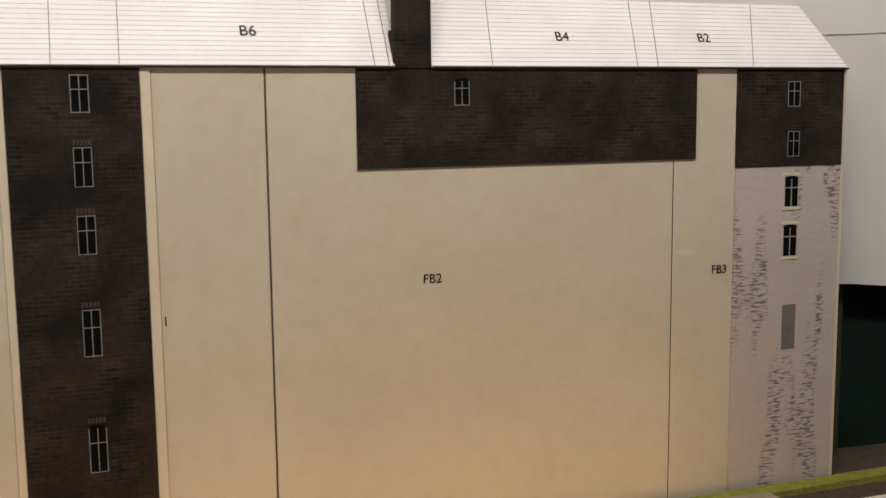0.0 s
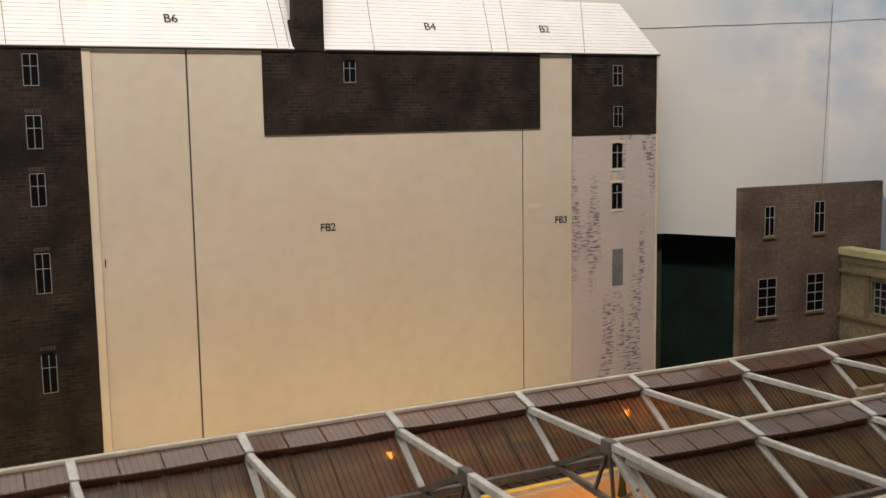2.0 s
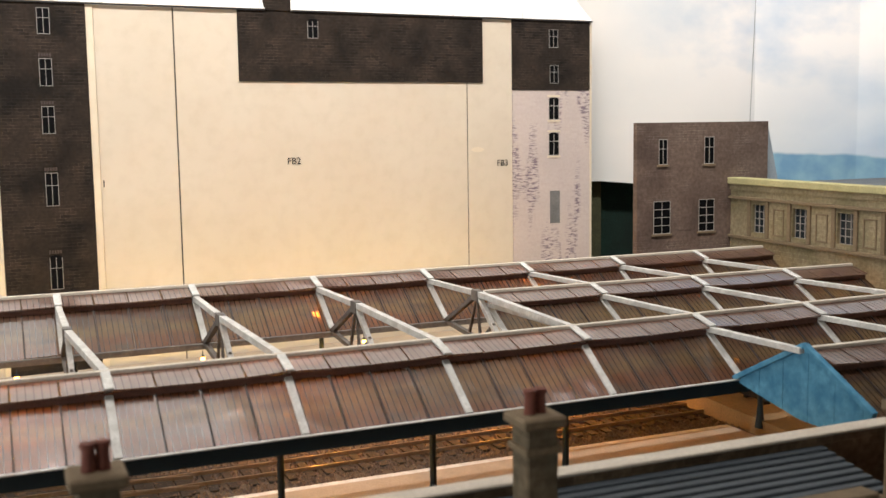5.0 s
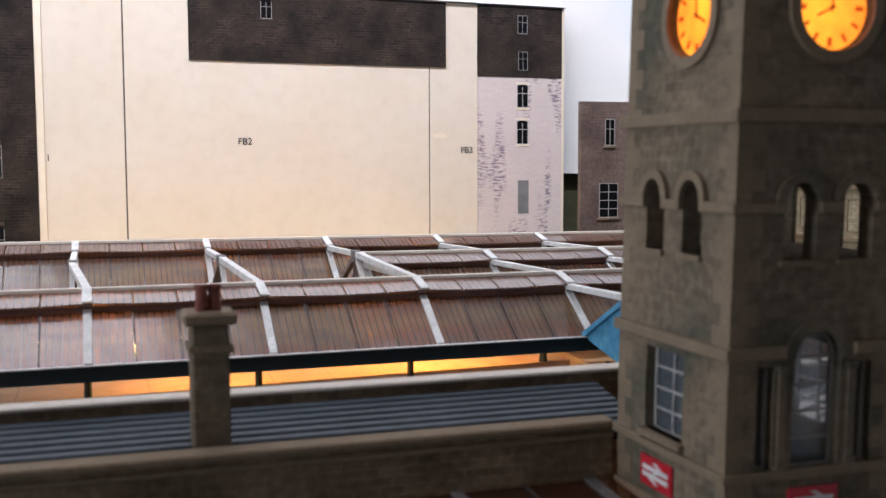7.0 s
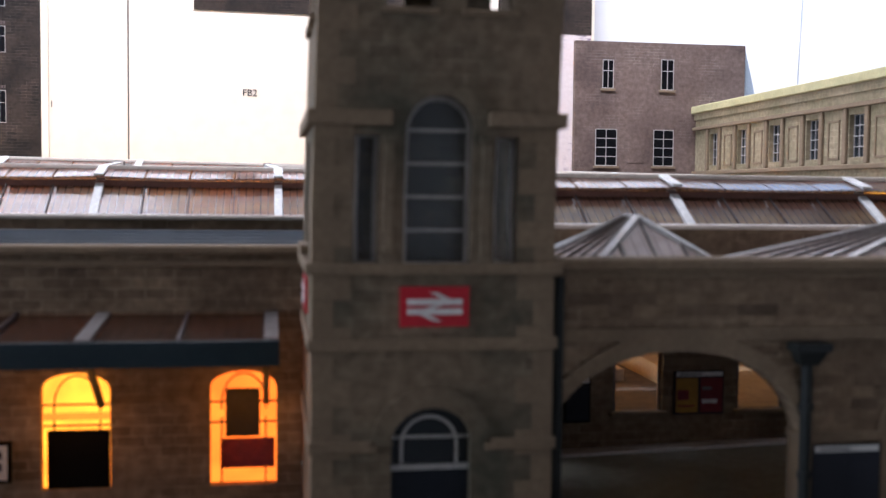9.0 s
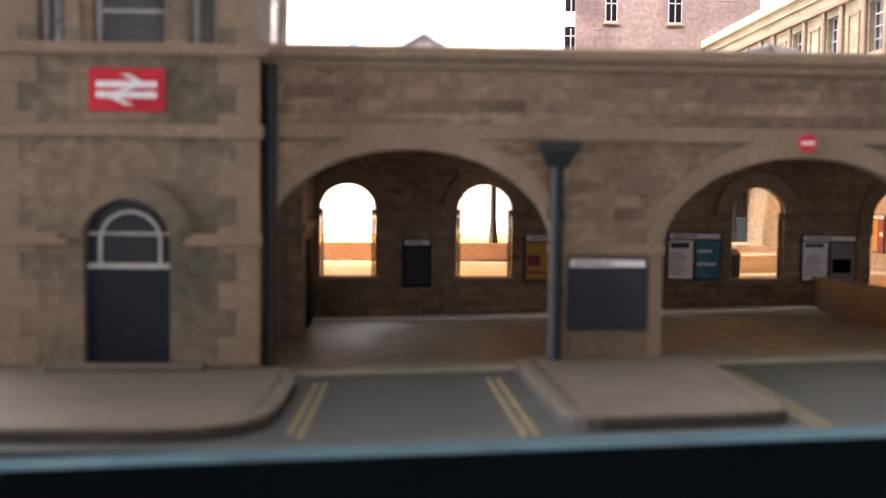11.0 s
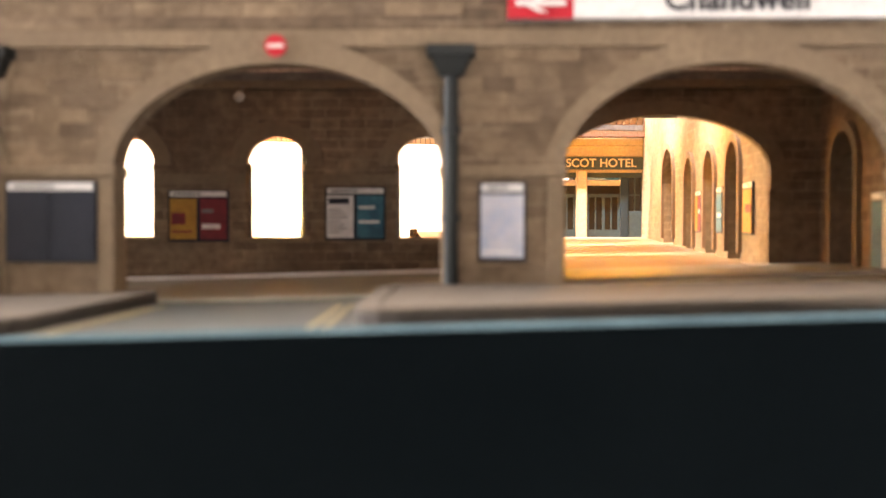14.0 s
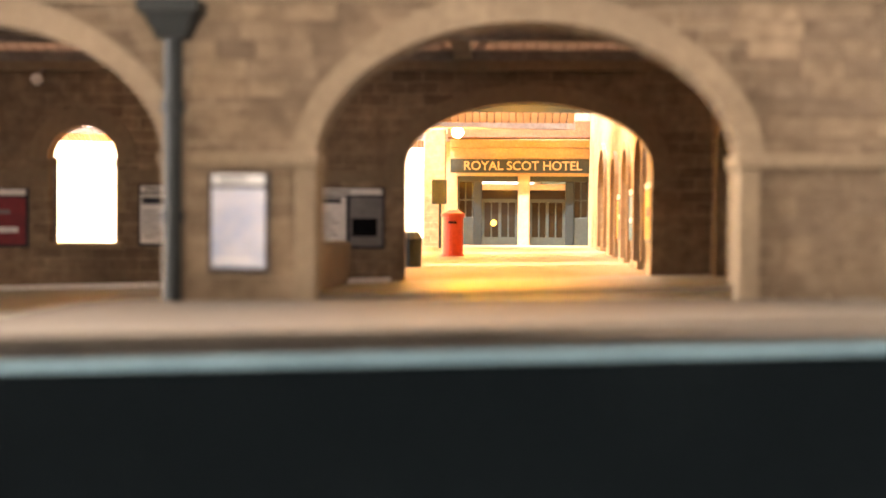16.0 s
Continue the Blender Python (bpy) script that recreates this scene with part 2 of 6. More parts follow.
def painted_sky(name):
    """The painted sheet: pale cream-grey haze turning to blue with white clouds, blue hills at one end of its foot."""
    m, tree, b = shader(name, 0.9, 0, 0.1)
    vec = plan_coords(tree, False)
    sep = tree.nodes.new("ShaderNodeSeparateXYZ")
    tree.links.new(vec, sep.inputs[0])

    def ramp(socket, low, high):
        n = tree.nodes.new("ShaderNodeMapRange")
        n.inputs["From Min"].default_value, n.inputs["From Max"].default_value = low, high
        tree.links.new(socket, n.inputs["Value"])
        return n.outputs[0]

    def math_node(how, a, b2):
        n = tree.nodes.new("ShaderNodeMath")
        n.operation = how
        for socket, value in ((n.inputs[0], a), (n.inputs[1], b2)):
            if isinstance(value, (int, float)):
                socket.default_value = value
            else:
                tree.links.new(value, socket)
        return n.outputs[0]

    flat = tree.nodes.new("ShaderNodeVectorMath")
    flat.operation = "MULTIPLY"
    flat.inputs[1].default_value = (1, 1, 1.6)
    tree.links.new(vec, flat.inputs[0])
    blue = blend(tree, noise_fac(tree, flat.outputs[0], 0.07, 6.0, 0.41, 0.57), (0.36, 0.47, 0.60), (0.82, 0.775, 0.75))
    haze = blend(tree, noise_fac(tree, flat.outputs[0], 0.05, 4.0), (0.64, 0.635, 0.605), (0.77, 0.725, 0.68))
    right = math_node("MULTIPLY", ramp(sep.outputs[0], 40.0, 52.0), ramp(sep.outputs[2], 11.0, 20.0))
    sky = blend(tree, right, haze, blue)
    low = math_node("MULTIPLY", ramp(sep.outputs[0], 52.0, 61.0), ramp(sep.outputs[2], 21.0, 13.0))
    sky = blend(tree, math_node("MULTIPLY", low, 0.95), sky, blend(tree, noise_fac(tree, flat.outputs[0], 0.12, 5.0), (0.40, 0.50, 0.62), (0.56, 0.62, 0.69)))
    ridge = node(tree, "ShaderNodeTexNoise", Scale=0.13, Detail=5.0)
    across = tree.nodes.new("ShaderNodeCombineXYZ")
    tree.links.new(sep.outputs[0], across.inputs[0])
    tree.links.new(sep.outputs[1], across.inputs[1])
    tree.links.new(across.outputs[0], ridge.inputs["Vector"])
    top = math_node("ADD", math_node("MULTIPLY", ridge.outputs["Fac"], 1.6), math_node("MULTIPLY", ramp(sep.outputs[0], 46.0, 52.0), 10.9))
    hills = blend(tree, noise_fac(tree, vec, 0.6, 5.0), (0.16, 0.30, 0.44), (0.24, 0.40, 0.50))
    here = ramp(math_node("SUBTRACT", top, sep.outputs[2]), 0.0, 0.25)
    tree.links.new(blend(tree, here, sky, hills), b.inputs["Base Color"])
    return m


M_STONE = masonry("station_stone", (0.315, 0.226, 0.140), (0.190, 0.134, 0.085), (0.35, 0.265, 0.172), 0.21, 0.56, 0.018, (0.42, 0.41, 0.41), 0.75, show=(0.36, 0.58), grit=0.55)


def stone_piece(name, a, c):
    """Single dressed stones, each of its own tone, with grit and soft soot."""
    m, tree, b = shader(name, 0.9, 0, 0.2)
    info, shift = tree.nodes.new("ShaderNodeObjectInfo"), tree.nodes.new("ShaderNodeVectorMath")
    shift.operation = "MULTIPLY_ADD"
    shift.inputs[1].default_value = (37.0, 91.0, 53.0)
    tree.links.new(info.outputs["Random"], shift.inputs[0])
    tree.links.new(plan_coords(tree, False), shift.inputs[2])
    col = blend(tree, info.outputs["Random"], a, c)
    col = blend(tree, noise_fac(tree, shift.outputs[0], 4.5, 6.0, 0.3, 0.75), col, blend(tree, 1.0, col, (0.6, 0.58, 0.56), "MULTIPLY"))
    col = blend(tree, noise_fac(tree, shift.outputs[0], 0.9, 4.0, 0.5, 0.7), col, blend(tree, 1.0, col, (0.76, 0.755, 0.75), "MULTIPLY"))
    tree.links.new(col, b.inputs["Base Color"])
    bump(tree, b, noise_fac(tree, shift.outputs[0], 6.0), 0.15)
    return m


M_BLOCK = stone_piece("arcade_stone", (0.262, 0.188, 0.116), (0.172, 0.124, 0.080))
M_TOWER = masonry("tower_stone", (0.255, 0.190, 0.119), (0.172, 0.128, 0.082), (0.275, 0.210, 0.135), 0.23, 0.52, 0.016, (0.40, 0.52, 0.56), 0.9, show=(0.40, 0.60), grit=0.55)
M_TRIM = plain("dressed_stone", (0.232, 0.169, 0.102), (0.188, 0.135, 0.082), 0.85, scale=0.9, rise=0.06)
M_DARK = masonry("dark_brick_paper", (0.046, 0.032, 0.023), (0.021, 0.015, 0.012), (0.098, 0.072, 0.056), 0.19, 0.62, 0.010, (0.34, 0.37, 0.40), 0.95, show=(0.42, 0.60), grit=0.62)
M_WHITEWASH = masonry("whitewashed_brick_paper", (0.56, 0.475, 0.44), (0.53, 0.445, 0.41), (0.57, 0.485, 0.45), 0.17, 0.5, 0.006, (0.88, 0.88, 0.90), 0.5, (0.21, 0.160, 0.185), grit=0.93)
M_BROWN = masonry("brown_brick_paper", (0.205, 0.145, 0.115), (0.160, 0.114, 0.092), (0.30, 0.245, 0.205), 0.16, 0.55, 0.010, (0.5, 0.48, 0.5), 0.8, show=(0.48, 0.66))
M_GREEN_STONE = masonry("green_stone_paper", (0.37, 0.30, 0.185), (0.29, 0.235, 0.148), (0.43, 0.365, 0.235), 0.26, 0.7, 0.014, (0.55, 0.58, 0.5), 0.8, show=(0.42, 0.62))
M_GREEN_TRIM = plain("mossy_cornice", (0.52, 0.46, 0.24), (0.41, 0.37, 0.19), 0.85, rise=0.08)
M_CREAM = card("cream_card", (0.605, 0.525, 0.422), (0.575, 0.490, 0.385))
M_CREAM_EDGE = card("pale_card_edge", (0.70, 0.60, 0.46), (0.64, 0.54, 0.41), 0.05)
M_SEAM = plain("seam_shade", (0.11, 0.092, 0.076))
M_ROOFPAPER = ruled("ruled_roof_paper", (0.90, 0.865, 0.85), (0.45, 0.31, 0.25), 0.205, 0.018, 2)
M_INK = plain("black_ink", (0.02, 0.018, 0.017), rough=0.6)
M_FADED_INK = plain("brown_ink_line", (0.36, 0.27, 0.22), rough=0.8)
# orange foot, ochre middle, dark top: sheen and glow painted into the panes
M_FILM = film("tinted_glazing_film", ((0.190, 0.082, 0.042), (0.222, 0.150, 0.070), (0.118, 0.060, 0.042)), (0.122, 0.088, 0.060), (0.046, 0.032, 0.026), 0.17)
M_AWNING = film("dark_awning_film", ((0.080, 0.036, 0.022), (0.066, 0.036, 0.024), (0.056, 0.030, 0.021)), (0.052, 0.033, 0.025), (0.022, 0.015, 0.013), 0.2)
M_CAP = film("ridge_glazing_film", ((0.225, 0.128, 0.098), (0.25, 0.150, 0.118), (0.235, 0.137, 0.106)), (0.20, 0.125, 0.098), (0.16, 0.095, 0.072), 0.06)
M_LANTERN = film("lantern_glazing_film", ((0.60, 0.49, 0.44), (0.64, 0.53, 0.48), (0.57, 0.46, 0.41)), (0.60, 0.49, 0.44), (0.36, 0.28, 0.25), 0.14, 0.24)
M_BAR = plain("dark_glazing_bar", (0.066, 0.046, 0.038), rough=0.5)
M_STEP = plain("red_brown_step", (0.195, 0.098, 0.070), (0.15, 0.076, 0.056), 0.6, rise=0.05)
M_TIMBER = plain("weathered_white_paint", (0.74, 0.72, 0.68), (0.54, 0.515, 0.475), 0.75, scale=2.0, rise=0.05)
M_DIRTY = plain("grimy_grey_paint", (0.22, 0.195, 0.17), (0.14, 0.12, 0.105), 0.8, scale=2.0)
M_RIDGE = plain("cream_ridge_board", (0.70, 0.63, 0.53), (0.60, 0.53, 0.44), 0.8, rise=0.05)
M_TEAL = plain("dark_teal_paint", (0.013, 0.026, 0.031), (0.010, 0.020, 0.025), 0.6, scale=1.5, rise=0.05)
M_PIPE = plain("black_green_iron_paint", (0.017, 0.019, 0.016), (0.012, 0.014, 0.012), 0.6, rise=0.03)
M_BLUE = plain("weathered_blue_paint", (0.13, 0.36, 0.52), (0.06, 0.22, 0.36), 0.7, scale=1.8, grain=4.0)
M_SLATE = plain("blue_grey_sheet_roof", (0.082, 0.097, 0.112), (0.060, 0.072, 0.084), 0.55, scale=0.8, rise=0.08)
M_SLATE_DARK = plain("roof_groove", (0.034, 0.040, 0.048), rough=0.8)
M_POT = plain("red_clay_pot", (0.23, 0.075, 0.05), rough=0.8)
M_WHITE = plain("white_window_paint", (0.62, 0.61, 0.58), (0.52, 0.51, 0.48), 0.6, rise=0.05)
M_GREYBAR = plain("grey_printed_bar", (0.33, 0.315, 0.29), (0.24, 0.225, 0.21), 0.7, rise=0.03)
M_PALEBAR = plain("pale_printed_bar", (0.42, 0.39, 0.35), (0.36, 0.33, 0.30), 0.7, rise=0.03)
M_PANE = pane_glass("dark_window_pane")
M_CLEAR = clear_glass("thin_clear_glazing")
M_BLACK = plain("black_print", (0.006, 0.006, 0.007), rough=0.8, spec=0.05, rise=0.02)
M_DOOR = plain("dark_blue_door_paint", (0.012, 0.018, 0.028), (0.008, 0.012, 0.02), 0.5, rise=0.05)
M_ENDDOOR = plain("dull_teal_door_paint", (0.012, 0.022, 0.024), (0.009, 0.016, 0.018), 0.95, spec=0.03, rise=0.05)
M_RED = plain("red_sign_paint", (0.52, 0.016, 0.028), (0.46, 0.014, 0.024), 0.45, rise=0.05)
M_SIGNWHITE = plain("white_sign_paint", (0.74, 0.72, 0.68), (0.68, 0.66, 0.61), 0.5, rise=0.05)
M_SIGNBLACK = plain("black_sign_letters", (0.02, 0.02, 0.024), rough=0.5, rise=0.05)
M_NAVY = plain("navy_notice_board", (0.018, 0.020, 0.030), (0.013, 0.015, 0.022), 0.55, rise=0.05)
M_PAPERBLUE = plain("blue_poster_print", (0.30, 0.36, 0.50), (0.62, 0.60, 0.60), 0.6, scale=2.2, rise=0.05)
M_TEALPRINT = plain("teal_poster_print", (0.055, 0.20, 0.25), (0.03, 0.11, 0.16), 0.6, scale=3.0)
M_YELLOWPRINT = plain("yellow_poster_print", (0.44, 0.24, 0.03), (0.37, 0.19, 0.03), 0.6, scale=3.0)
M_REDPRINT = plain("red_poster_print", (0.25, 0.028, 0.032), (0.17, 0.024, 0.03), 0.6, scale=3.0)
M_GREYPRINT = plain("grey_text_print", (0.22, 0.21, 0.20), rough=0.7)
M_ROAD = plain("grey_road_card", (0.053, 0.057, 0.046), (0.038, 0.043, 0.035), 0.7, scale=0.5, spec=0.3, rise=0.1)
M_PAVE = plain("sandy_pavement_card", (0.103, 0.083, 0.057), (0.080, 0.065, 0.046), 0.8, scale=0.7, rise=0.08)
M_KERB = plain("dark_kerb_face", (0.070, 0.057, 0.044), (0.040, 0.033, 0.026), 0.85, scale=1.5, rise=0.08)
M_YELLOWLINE = plain("worn_yellow_line", (0.27, 0.20, 0.075), (0.17, 0.14, 0.075), 0.7, scale=4.0, rise=0.05)
M_LIP = plain("pale_blue_board_edge", (0.076, 0.124, 0.136), (0.054, 0.090, 0.100), 0.95, spec=0.0, rise=0.05)
M_FASCIA = plain("black_baseboard_paint", (0.0026, 0.0045, 0.0052), (0.0020, 0.0037, 0.0044), 0.8, scale=0.3, rise=0.03, spec=0.03)
M_BALLAST = plain("brown_ballast", (0.27, 0.20, 0.150), (0.13, 0.10, 0.080), 0.95, scale=5.0, grain=16.0, rise=1.0)
M_SOOTBED = plain("sooty_ballast", (0.105, 0.085, 0.068), (0.050, 0.041, 0.034), 0.95, scale=5.0, grain=16.0, rise=1.0)
M_SLEEPER = plain("black_sleeper", (0.035, 0.028, 0.022), rough=0.8)
M_RAIL = plain("bright_railhead", (0.50, 0.42, 0.32), (0.36, 0.28, 0.2), 0.3, 0.9)
M_PLATFORM = plain("platform_flagstones", (0.42, 0.33, 0.24), (0.33, 0.26, 0.19), 0.8, scale=0.8)
M_PLATEDGE = plain("yellow_platform_line", (0.62, 0.50, 0.06), (0.5, 0.4, 0.05), 0.7, scale=4.0)
M_GROUND = plain("baseboard_top", (0.115, 0.088, 0.062), (0.07, 0.055, 0.042), 0.95, scale=1.5, grain=7.0)
M_OLIVE = plain("dark_green_card", (0.008, 0.030, 0.020), (0.004, 0.011, 0.008), 0.9, scale=0.35)
M_ROOM = plain("room_wall_paint", (0.30, 0.28, 0.25), rough=0.95, scale=0.05)
M_DARKSIDE = plain("dark_room_side_paint", (0.085, 0.08, 0.075), rough=0.95, scale=0.05)
M_CEILING = plain("off_white_room_paint", (0.66, 0.64, 0.61), rough=0.95, scale=0.05, rise=0.02)
M_SKY = painted_sky("painted_sky")
M_SHEETGREY = plain("sheet_joint_grey", (0.30, 0.31, 0.30), rough=0.9)
M_MOSS = plain("yellow_green_scatter", (0.40, 0.37, 0.05), (0.26, 0.27, 0.05), 0.9, scale=1.5, grain=6.0, rise=0.8)
M_LIT = glow("lit_window_orange", (1.0, 0.125, 0.003), 0.8, (1.0, 0.19, 0.006))
M_LIT_YELLOW = glow("lit_window_yellow", (1.0, 0.30, 0.008), 1.0, (1.0, 0.20, 0.005))
M_CLOCK = glow("backlit_clock_dial", (1.0, 0.36, 0.014), 1.0, (1.0, 0.20, 0.008))
# marks and hands are given a dim glow, though only the dial is backlit
M_DIALMARK = glow("dim_glowing_dial_mark", (1.0, 0.13, 0.008), 0.34)
M_BULB = glow("warm_bulb", (1.0, 0.38, 0.05), 14.0)
M_BRIGHTBULB = glow("bright_warm_bulb", (1.0, 0.38, 0.05), 260.0)
M_DOORGLINT = glow("door_glint_glow", (1.0, 0.50, 0.05), 0.35)
M_INTERIOR = plain("dark_brown_card", (0.05, 0.04, 0.03))


# ---- mesh helpers, in plan units ----
def prism(bm, pts, lo, hi):
    """A closed block between the outlines lo and hi, lists of equal length."""
    a = [bm.verts.new(pts(*p)) for p in lo]
    b = [bm.verts.new(pts(*p)) for p in hi]
    n = len(a)
    bm.faces.new(a[::-1])
    bm.faces.new(b)
    for i in range(n):
        bm.faces.new((a[i], a[(i + 1) % n], b[(i + 1) % n], b[i]))


def same_place(x, y, z):
    return Vector((x, y, z)) * U


def block(bm, x0, x1, y0, y1, z0, z1, pts=same_place):
    prism(bm, pts, [(x0, y0, z0), (x1, y0, z0), (x1, y1, z0), (x0, y1, z0)], [(x0, y0, z1), (x1, y0, z1), (x1, y1, z1), (x0, y1, z1)])


def finish(name, bm, material, soft=0.0):
    if soft:
        bmesh.ops.bevel(bm, geom=bm.edges[:], offset=soft * U, segments=1, affect="EDGES", clamp_overlap=True)
    bmesh.ops.recalc_face_normals(bm, faces=bm.faces)
    bmesh.ops.remove_doubles(bm, verts=bm.verts, dist=1e-7)
    me = bpy.data.meshes.new(name)
    bm.to_mesh(me)
    bm.free()
    me.materials.append(material)
    return me


def part(name, bm, material, parent=None, label="", soft=0.0):
    ob = new(name, finish(name, bm, material, soft))
    if parent:
        ob.parent = parent
        ob.matrix_parent_inverse = parent.matrix_world.inverted()
    return tagged(ob, label)


def thing(name, place, label, category, group="", kind=""):
    ob = new(name)
    ob.empty_display_size = 0.005
    ob.matrix_world = Matrix.Translation(Vector(place) * U)
    bpy.context.view_layer.update()
    return tagged(ob, label, category, group, kind)


def solid(name, bm, material, label, category, group="", kind="", soft=0.0):
    return tagged(part(name, bm, material, None, "", soft), label, category, group, kind)


def boxed(name, box, material, parent=None, label="", pts=same_place, soft=0.0):
    bm = bmesh.new()
    block(bm, *box, pts)
    return part(name, bm, material, parent, label, soft)


def arch_top(o, u):
    """Height of an opening's head at u. o: (left, right, sill, spring, crown)."""
    half = (o[1] - o[0]) / 2
    s = max(0.0, 1 - ((u - o[0] - half) / half) ** 2)
    return o[3] + (o[4] - o[3]) * math.sqrt(s)


def pierced(bm, u0, u1, z0, z1, d0, d1, openings, pts, steps=14):
    """A wall from u0 to u1 and z0 to z1, d0 to d1 thick, with real openings through it."""
    cuts = {u0, u1}
    for o in openings:
        for k in range(steps + 1):
            cuts.add(o[0] + (o[1] - o[0]) * (1 - math.cos(math.pi * k / steps)) / 2 if o[4] > o[3] else (o[0], o[1])[k > 0])
    cuts = sorted(c for c in cuts if u0 <= c <= u1)
    for a, b in zip(cuts, cuts[1:]):
        if b - a < 1e-6:
            continue
        m, base = (a + b) / 2, (z0, z0)
        for o in sorted((o for o in openings if o[0] < m < o[1]), key=lambda o: o[2]):
            if o[2] - base[0] > 1e-6 or o[2] - base[1] > 1e-6:
                cell(bm, a, b, base, (o[2], o[2]), d0, d1, pts)
            base = (arch_top(o, a), arch_top(o, b))
        cell(bm, a, b, base, (z1, z1), d0, d1, pts)


def cell(bm, a, b, low, top, d0, d1, pts):
    prism(bm, pts, [(a, d0, low[0]), (b, d0, low[1]), (b, d0, top[1]), (a, d0, top[0])], [(a, d1, low[0]), (b, d1, low[1]), (b, d1, top[1]), (a, d1, top[0])])


def ring(bm, o, wide, d0, d1, pts, steps=18, legs=None):
    """A moulding round an arched head; legs: how far it runs down the jambs."""
    mid, half, rise = (o[0] + o[1]) / 2, (o[1] - o[0]) / 2, o[4] - o[3]
    line = []
    if legs:
        line.append(((o[0], o[3] - legs), (o[0] - wide, o[3] - legs)))
    for k in range(steps + 1):
        c, s = -math.cos(math.pi * k / steps), math.sin(math.pi * k / steps)
        line.append(((mid + half * c, o[3] + rise * s), (mid + (half + wide) * c, o[3] + (rise + wide) * s)))
    if legs:
        line.append(((o[1], o[3] - legs), (o[1] + wide, o[3] - legs)))
    for (a, b), (c, d) in zip(line, line[1:]):
        prism(bm, pts, [(a[0], d0, a[1]), (c[0], d0, c[1]), (d[0], d0, d[1]), (b[0], d0, b[1])], [(a[0], d1, a[1]), (c[0], d1, c[1]), (d[0], d1, d[1]), (b[0], d1, b[1])])


def head_fill(bm, o, d0, d1, pts, steps=16):
    """A sheet that fills an arched opening."""
    us = [o[0] + (o[1] - o[0]) * (1 - math.cos(math.pi * k / steps)) / 2 for k in range(steps + 1)]
    for a, b in zip(us, us[1:]):
        cell(bm, a, b, (o[2], o[2]), (arch_top(o, a), arch_top(o, b)), d0, d1, pts)


def beam(bm, p, q, wide, deep):
    """A straight squared timber from p to q."""
    p, q = Vector(p) * U, Vector(q) * U
    along = (q - p).normalized()
    side = along.cross(Vector((0, 0, 1)))
    side = side.normalized() if side.length > 1e-4 else Vector((1, 0, 0))
    up = side.cross(along)
    w, d = side * wide * U / 2, up * deep * U / 2
    a = [bm.verts.new(p + s * w + t * d) for s, t in ((-1, -1), (1, -1), (1, 1), (-1, 1))]
    b = [bm.verts.new(q + s * w + t * d) for s, t in ((-1, -1), (1, -1), (1, 1), (-1, 1))]
    bm.faces.new(a[::-1]), bm.faces.new(b)
    for i in range(4):
        bm.faces.new((a[i], a[(i + 1) % 4], b[(i + 1) % 4], b[i]))


def tube(bm, x, y, z0, z1, r0, r1=None, sides=12):
    r1 = r0 if r1 is None else r1
    lo = [(x + r0 * math.cos(6.2832 * k / sides), y + r0 * math.sin(6.2832 * k / sides), z0) for k in range(sides)]
    hi = [(x + r1 * math.cos(6.2832 * k / sides), y + r1 * math.sin(6.2832 * k / sides), z1) for k in range(sides)]
    prism(bm, same_place, lo, hi)


def disc(bm, u, z, r, d0, d1, pts, sides=32):
    ring_pts = [(u + r * math.cos(6.2832 * k / sides), z + r * math.sin(6.2832 * k / sides)) for k in range(sides)]
    prism(bm, pts, [(p, d0, q) for p, q in ring_pts], [(p, d1, q) for p, q in ring_pts])


def lettering(name, text, size, material, parent, place, turn, label="", bold=0.0):
    curve = bpy.data.curves.new(name, "FONT")
    curve.body, curve.size, curve.align_x, curve.align_y, curve.extrude = text, size * U, "CENTER", "CENTER", 0.006 * U
    curve.offset = bold * size * U
    tmp = new(name, curve)
    me = bpy.data.meshes.new_from_object(tmp.evaluated_get(bpy.context.evaluated_depsgraph_get()))
    bpy.data.objects.remove(tmp)
    me.materials.append(material)
    ob = new(name, me)
    m = turn.to_4x4()
    m.translation = Vector(place) * U
    ob.matrix_world = m
    if parent:
        ob.parent = parent
        ob.matrix_parent_inverse = parent.matrix_world.inverted()
    return tagged(ob, label)


def facing(yaw):
    """Letters upright on a wall whose face looks back along -y, turned by yaw degrees."""
    return Euler((radians(90), 0, radians(yaw))).to_matrix()


def on_front(y):
    return lambda u, d, z: Vector((u, y + d, z)) * U


def on_side(x):
    return lambda u, d, z: Vector((x + d, u, z)) * U


